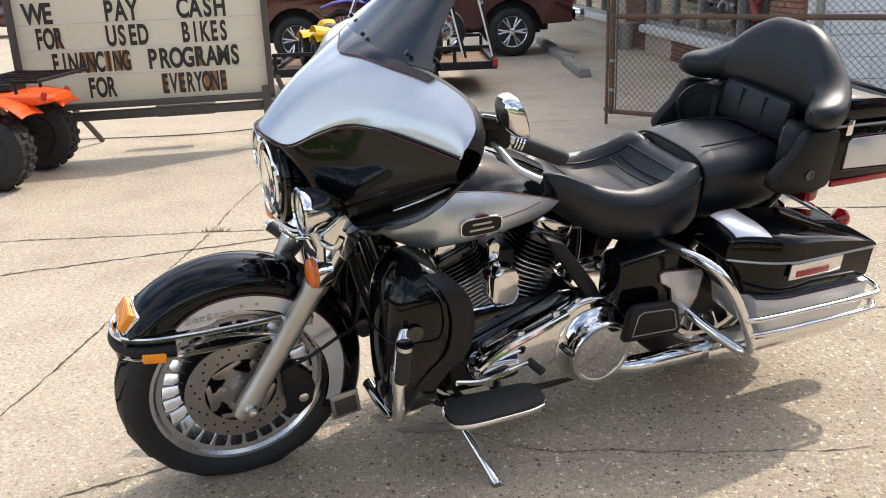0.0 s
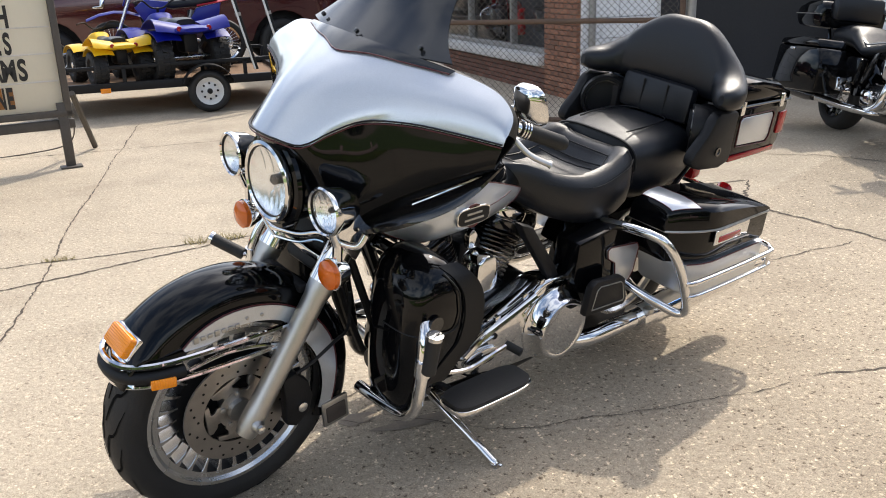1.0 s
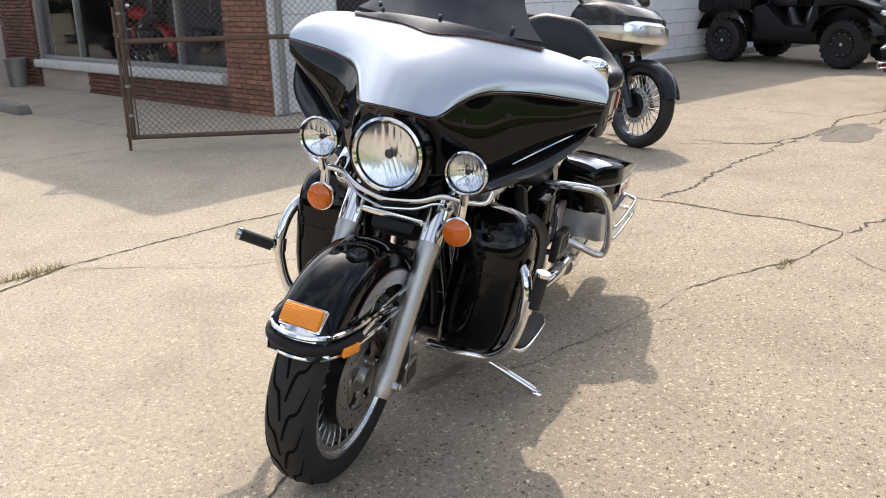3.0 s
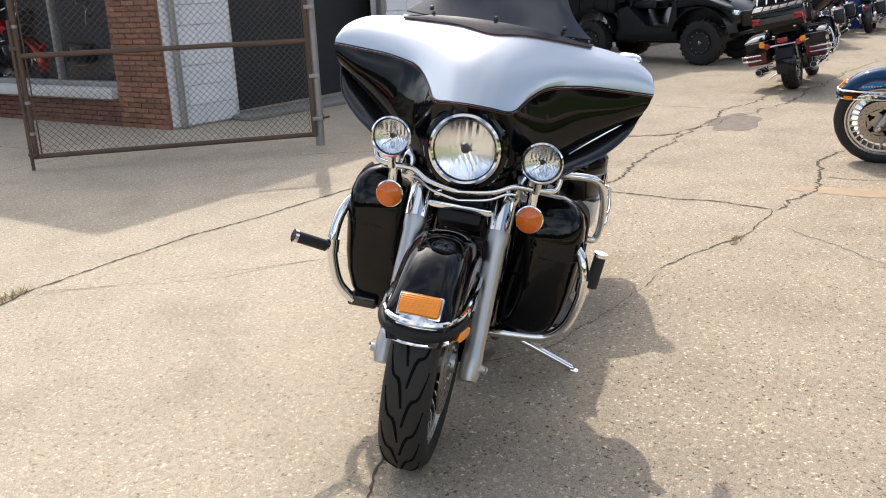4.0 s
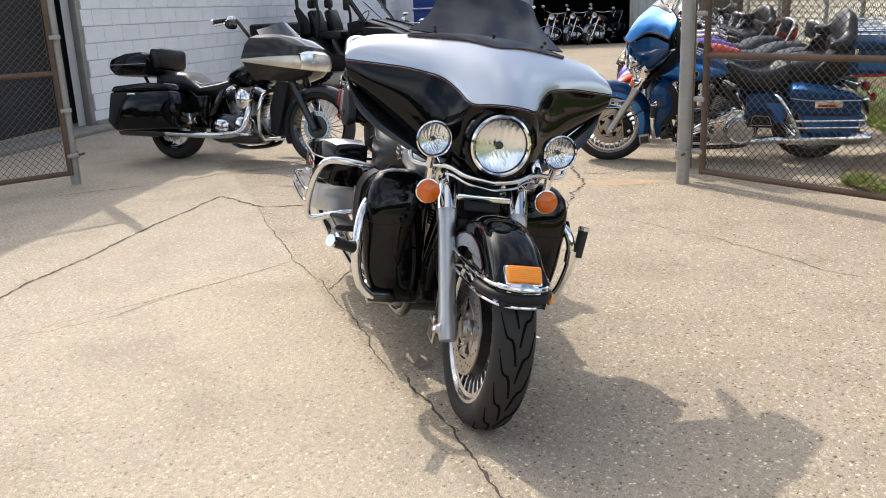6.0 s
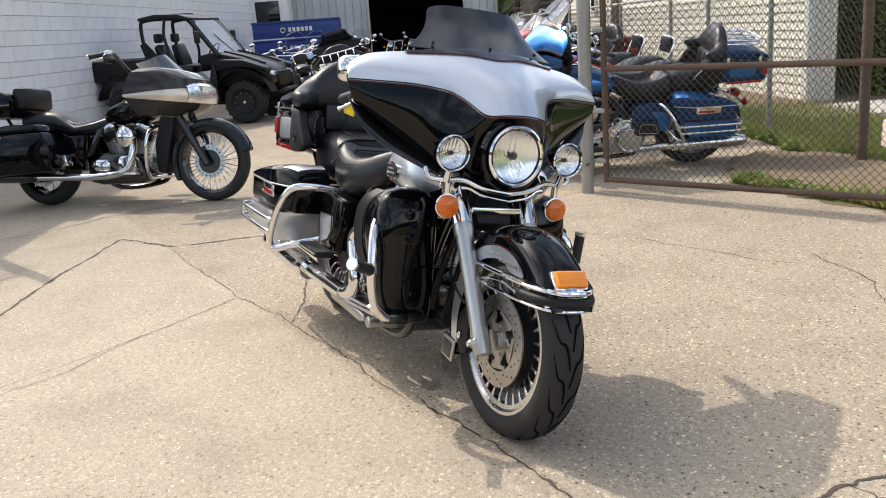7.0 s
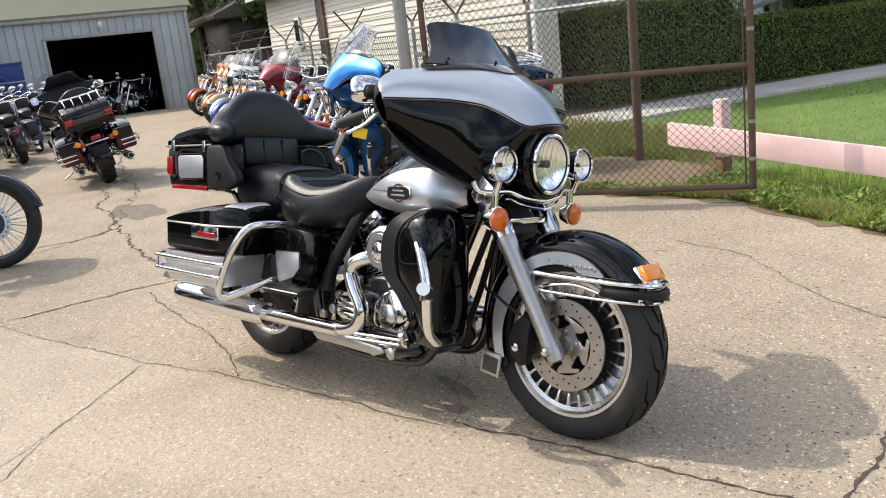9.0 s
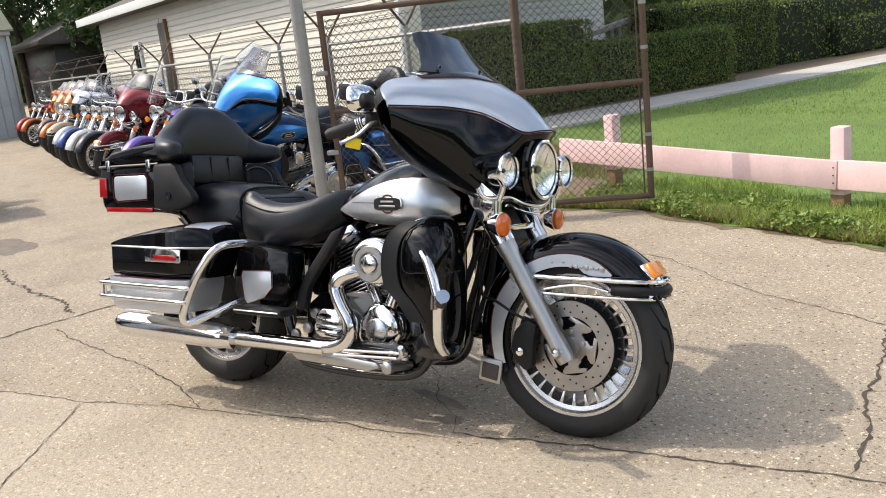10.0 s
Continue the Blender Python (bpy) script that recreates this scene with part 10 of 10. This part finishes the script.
    ws = part("windscreen", sheet([[(1.66 - 0.40 * v, y, 1.14 + 0.56 * v) for y in (-0.54, 0, 0.54)] for v in (0, 0.5, 1)], 0.006), M_CLEAR, t, "dusty clear windscreen")
    part("wiper", tube([(1.64, 0.10, 1.16), (1.45, -0.20, 1.46)], 0.008, 6), M_MATT, ws)
    part("dashboard", prism([(1.30, 0.95), (1.28, 1.12), (1.52, 1.16), (1.56, 0.95)], -0.56, 0.56, 0.03), M_MATT, t)
    part("steering_wheel", turned([(-0.012, 0.15), (0, 0.165), (0.012, 0.15), (0, 0.138)], (1.20, 0.30, 1.18), (-0.8, 0, 0.6), 24, close=True), M_MATT, t)
    part("shoulder_net", prism([(0.46, 0.95), (0.34, 1.36), (0.44, 1.40), (0.60, 1.20), (0.64, 0.98)], -0.63, -0.61, 0.004), M_MATT, t)
    return t


buggy("black side-by-side utility buggy with roof and cargo bed", Matrix.Translation((12.25, 6.78, 0)) @ Matrix.Rotation(radians(-102), 4, "Z"))


# ---- letter sign ----
SA, SB = Vector((-3.16, 6.92, 0)), Vector((-1.31, 7.23, 0))
sd = SB - SA
sm = Matrix.Translation(SA) @ Matrix.Rotation(math.atan2(sd.y, sd.x), 4, "Z")
SL = sd.length
sign = thing("letter_sign", "portable changeable-letter sign with cream face and black letters", "sign", sm)
bd = part("sign_board", block((SL / 2, 0.04, 0.96), (SL, 0.07, 1.08), 0.006), M_SIGN, sign, "cream sign face")
for z in (0.42, 1.52):
    part("frame_bar", block((SL / 2, 0.03, z), (SL + 0.10, 0.13, 0.05), 0.008), M_SIGNFRAME, sign)
for x in (-0.025, SL + 0.025):
    part("frame_bar", block((x, 0.03, 0.97), (0.05, 0.13, 1.14), 0.008), M_SIGNFRAME, sign)
for z in (0.665, 0.87, 1.065, 1.27):
    part("letter_track", block((SL / 2, 0.002, z), (SL - 0.02, 0.008, 0.010), 0.002), M_SILL, sign)
part("base_rail", block((SL / 2, 0.03, 0.335), (SL + 0.12, 0.07, 0.07), 0.006), M_SIGNFRAME, sign, "brown steel base rail")
for x in (SL - 0.02, 0.1):
    part("leg", block((x, 0.0, 0.25), (0.07, 0.06, 0.50), 0.005), M_SIGNFRAME, sign, "square steel leg")
    part("leg_foot", block((x, -0.02, 0.008), (0.16, 0.12, 0.012), 0.003), M_SIGNFRAME, sign)
    part("back_stay", tube([(x + 0.10, 0.12, 0.55), (x + 0.27, 0.72, 0.02)], 0.024, 8), M_SIGNFRAME, sign, "slanted back stay")
part("round_base", block((SL * 0.62, 0.35, 0.30), (0.5, 0.12, 0.10), 0.02), M_SIGNFRAME, sign)


def letters(word, x0, x1, z, h=0.165, faded=()):
    """One word, letter by letter, on the sign face between x0 and x1."""
    n = len(word)
    for i, ch in enumerate(word):
        me = LETTER[ch].copy()
        me.materials.append(M_LETTER)
        w = (x1 - x0) / n
        ob = part("letter", me, None, sign, "black sign letter " + ch)
        if i in faded:
            part("letter_tile", block((x0 + w * (i + 0.42 + 0.16 * (i % 2)), -0.0005, z + h * 0.48), (w * 0.66, 0.006, h * 1.0), 0), M_LETTER_FADED, bd, "faded amber letter tile")
        ob.matrix_basis = Matrix.Translation((x0 + w * (i + 0.5), -0.006, z)) @ Matrix.Rotation(radians(90), 4, "X") @ Matrix.Diagonal((min(1.0, w / (h * 0.95)), 1, 1, 1))


for word, s0, s1, z, fd in (("WE", 0.10, 0.30, 1.075, ()), ("PAY", 0.66, 0.93, 1.075, ()), ("CASH", 1.22, 1.60, 1.075, ()),
                            ("FOR", 0.13, 0.34, 0.885, (2,)), ("USED", 0.66, 0.98, 0.885, ()), ("BIKES", 1.23, 1.60, 0.885, ()),
                            ("FINANCING", 0.22, 0.82, 0.69, (3, 4, 6, 7, 8)), ("PROGRAMS", 0.94, 1.68, 0.69, (4,)),
                            ("FOR", 0.46, 0.68, 0.49, ()), ("EVERYONE", 1.03, 1.55, 0.49, (0, 2, 5, 6, 7))):
    letters(word, s0, s1, z, 0.155, fd)
part("cable", tube(spline([(SL + 0.06, 0.06, 0.40), (SL + 0.03, 0.35, 0.14), (1.62, 0.78, 0.012), (0.94, 0.755, 0.012), (-0.28, 1.0, 0.012)], 8), 0.0055, 6), M_SIGNFRAME, sign, "thin brown cable on the ground")

# key tag on the right grip, cloth bundle on the blue bike
part("key_tag", block((0, 0, 0), (0.050, 0.004, 0.036), 0.003), M_YELLOW, hero, "yellow paper tag", m=pose(0.99, -0.405, 0.985, 10, 12, 30))
part("tag_string", tube([(1.0, -0.40, 1.03), (0.995, -0.405, 1.0)], 0.002, 5), M_SILL, hero)

# ---- bricks and blocks of the shop ----
rb = random.Random(9)
bw, bh, gap = 0.20, 0.046, 0.009
brick_me = {}


def lay_bricks(y0, y1, z0, z1, material, key):
    rows = int((z1 - z0) / (bh + gap))
    for k in range(rows):
        z = z0 + k * (bh + gap)
        y = y0 - (0.107 if k % 2 else 0.0)
        while y < y1 - 0.02:
            a, b = max(y, y0), min(y + bw, y1)
            if b - a > 0.03:
                L = round(b - a, 3)
                if (key, L) not in brick_me:
                    brick_me[(key, L)] = mesh_of("brick", block((0, 0, 0), (0.05, L, bh), 0.004, seg=1), material)
                part("brick", brick_me[(key, L)], None, front, m=Matrix.Translation((BX + 0.002 + rb.uniform(-0.002, 0.002), (a + b) / 2, z + bh / 2)))
            y += bw + gap


lay_bricks(BY0, 8.93, 0.0, 2.5, M_BRICK, "pier")
lay_bricks(8.93, 12.4, 0.0, 0.29, M_BRICK_DARK, "low")
lay_bricks(13.97, 15.2, 0.0, 1.5, M_BRICK_DARK, "far")
cw, ch, cg = 0.40, 0.20, 0.006
block_me = {}
count = 0
rest = bmesh.new()
for k in range(14):
    z = 0.02 + k * (ch + cg)
    x = -0.2 if k % 2 else 0.0
    while x < WL - 0.05:
        a, b = max(x, 0.0), min(x + cw, WL)
        x += cw + cg
        if z + ch < DH + 0.05:
            if a < D0 < b:
                b = D0
            elif a < D1 < b:
                a = D1
            elif a >= D0 and b <= D1:
                continue
        L = round(b - a, 3)
        if L < 0.05:
            continue
        if a < 10.5 and count < 300 and z < 2.4:
            count += 1
            if L not in block_me:
                block_me[L] = mesh_of("wall_block", block((0, 0, 0), (L, 0.05, ch), 0.003, seg=1), M_BLOCK)
            part("wall_block", block_me[L], None, white, m=Matrix.Translation(((a + b) / 2, 0.003 + rb.uniform(-0.0015, 0.0015), z + ch / 2)))
        else:
            rings(rest, [[(a + 0.002, -0.022, z), (b - 0.002, -0.022, z), (b - 0.002, -0.022, z + ch - 0.002), (a + 0.002, -0.022, z + ch - 0.002)], [(a, 0.03, z), (b, 0.03, z), (b, 0.03, z + ch), (a, 0.03, z + ch)]])
ro = part("wall_blocks", rest, M_BLOCK, white)
ro["kind"] = "stuff"
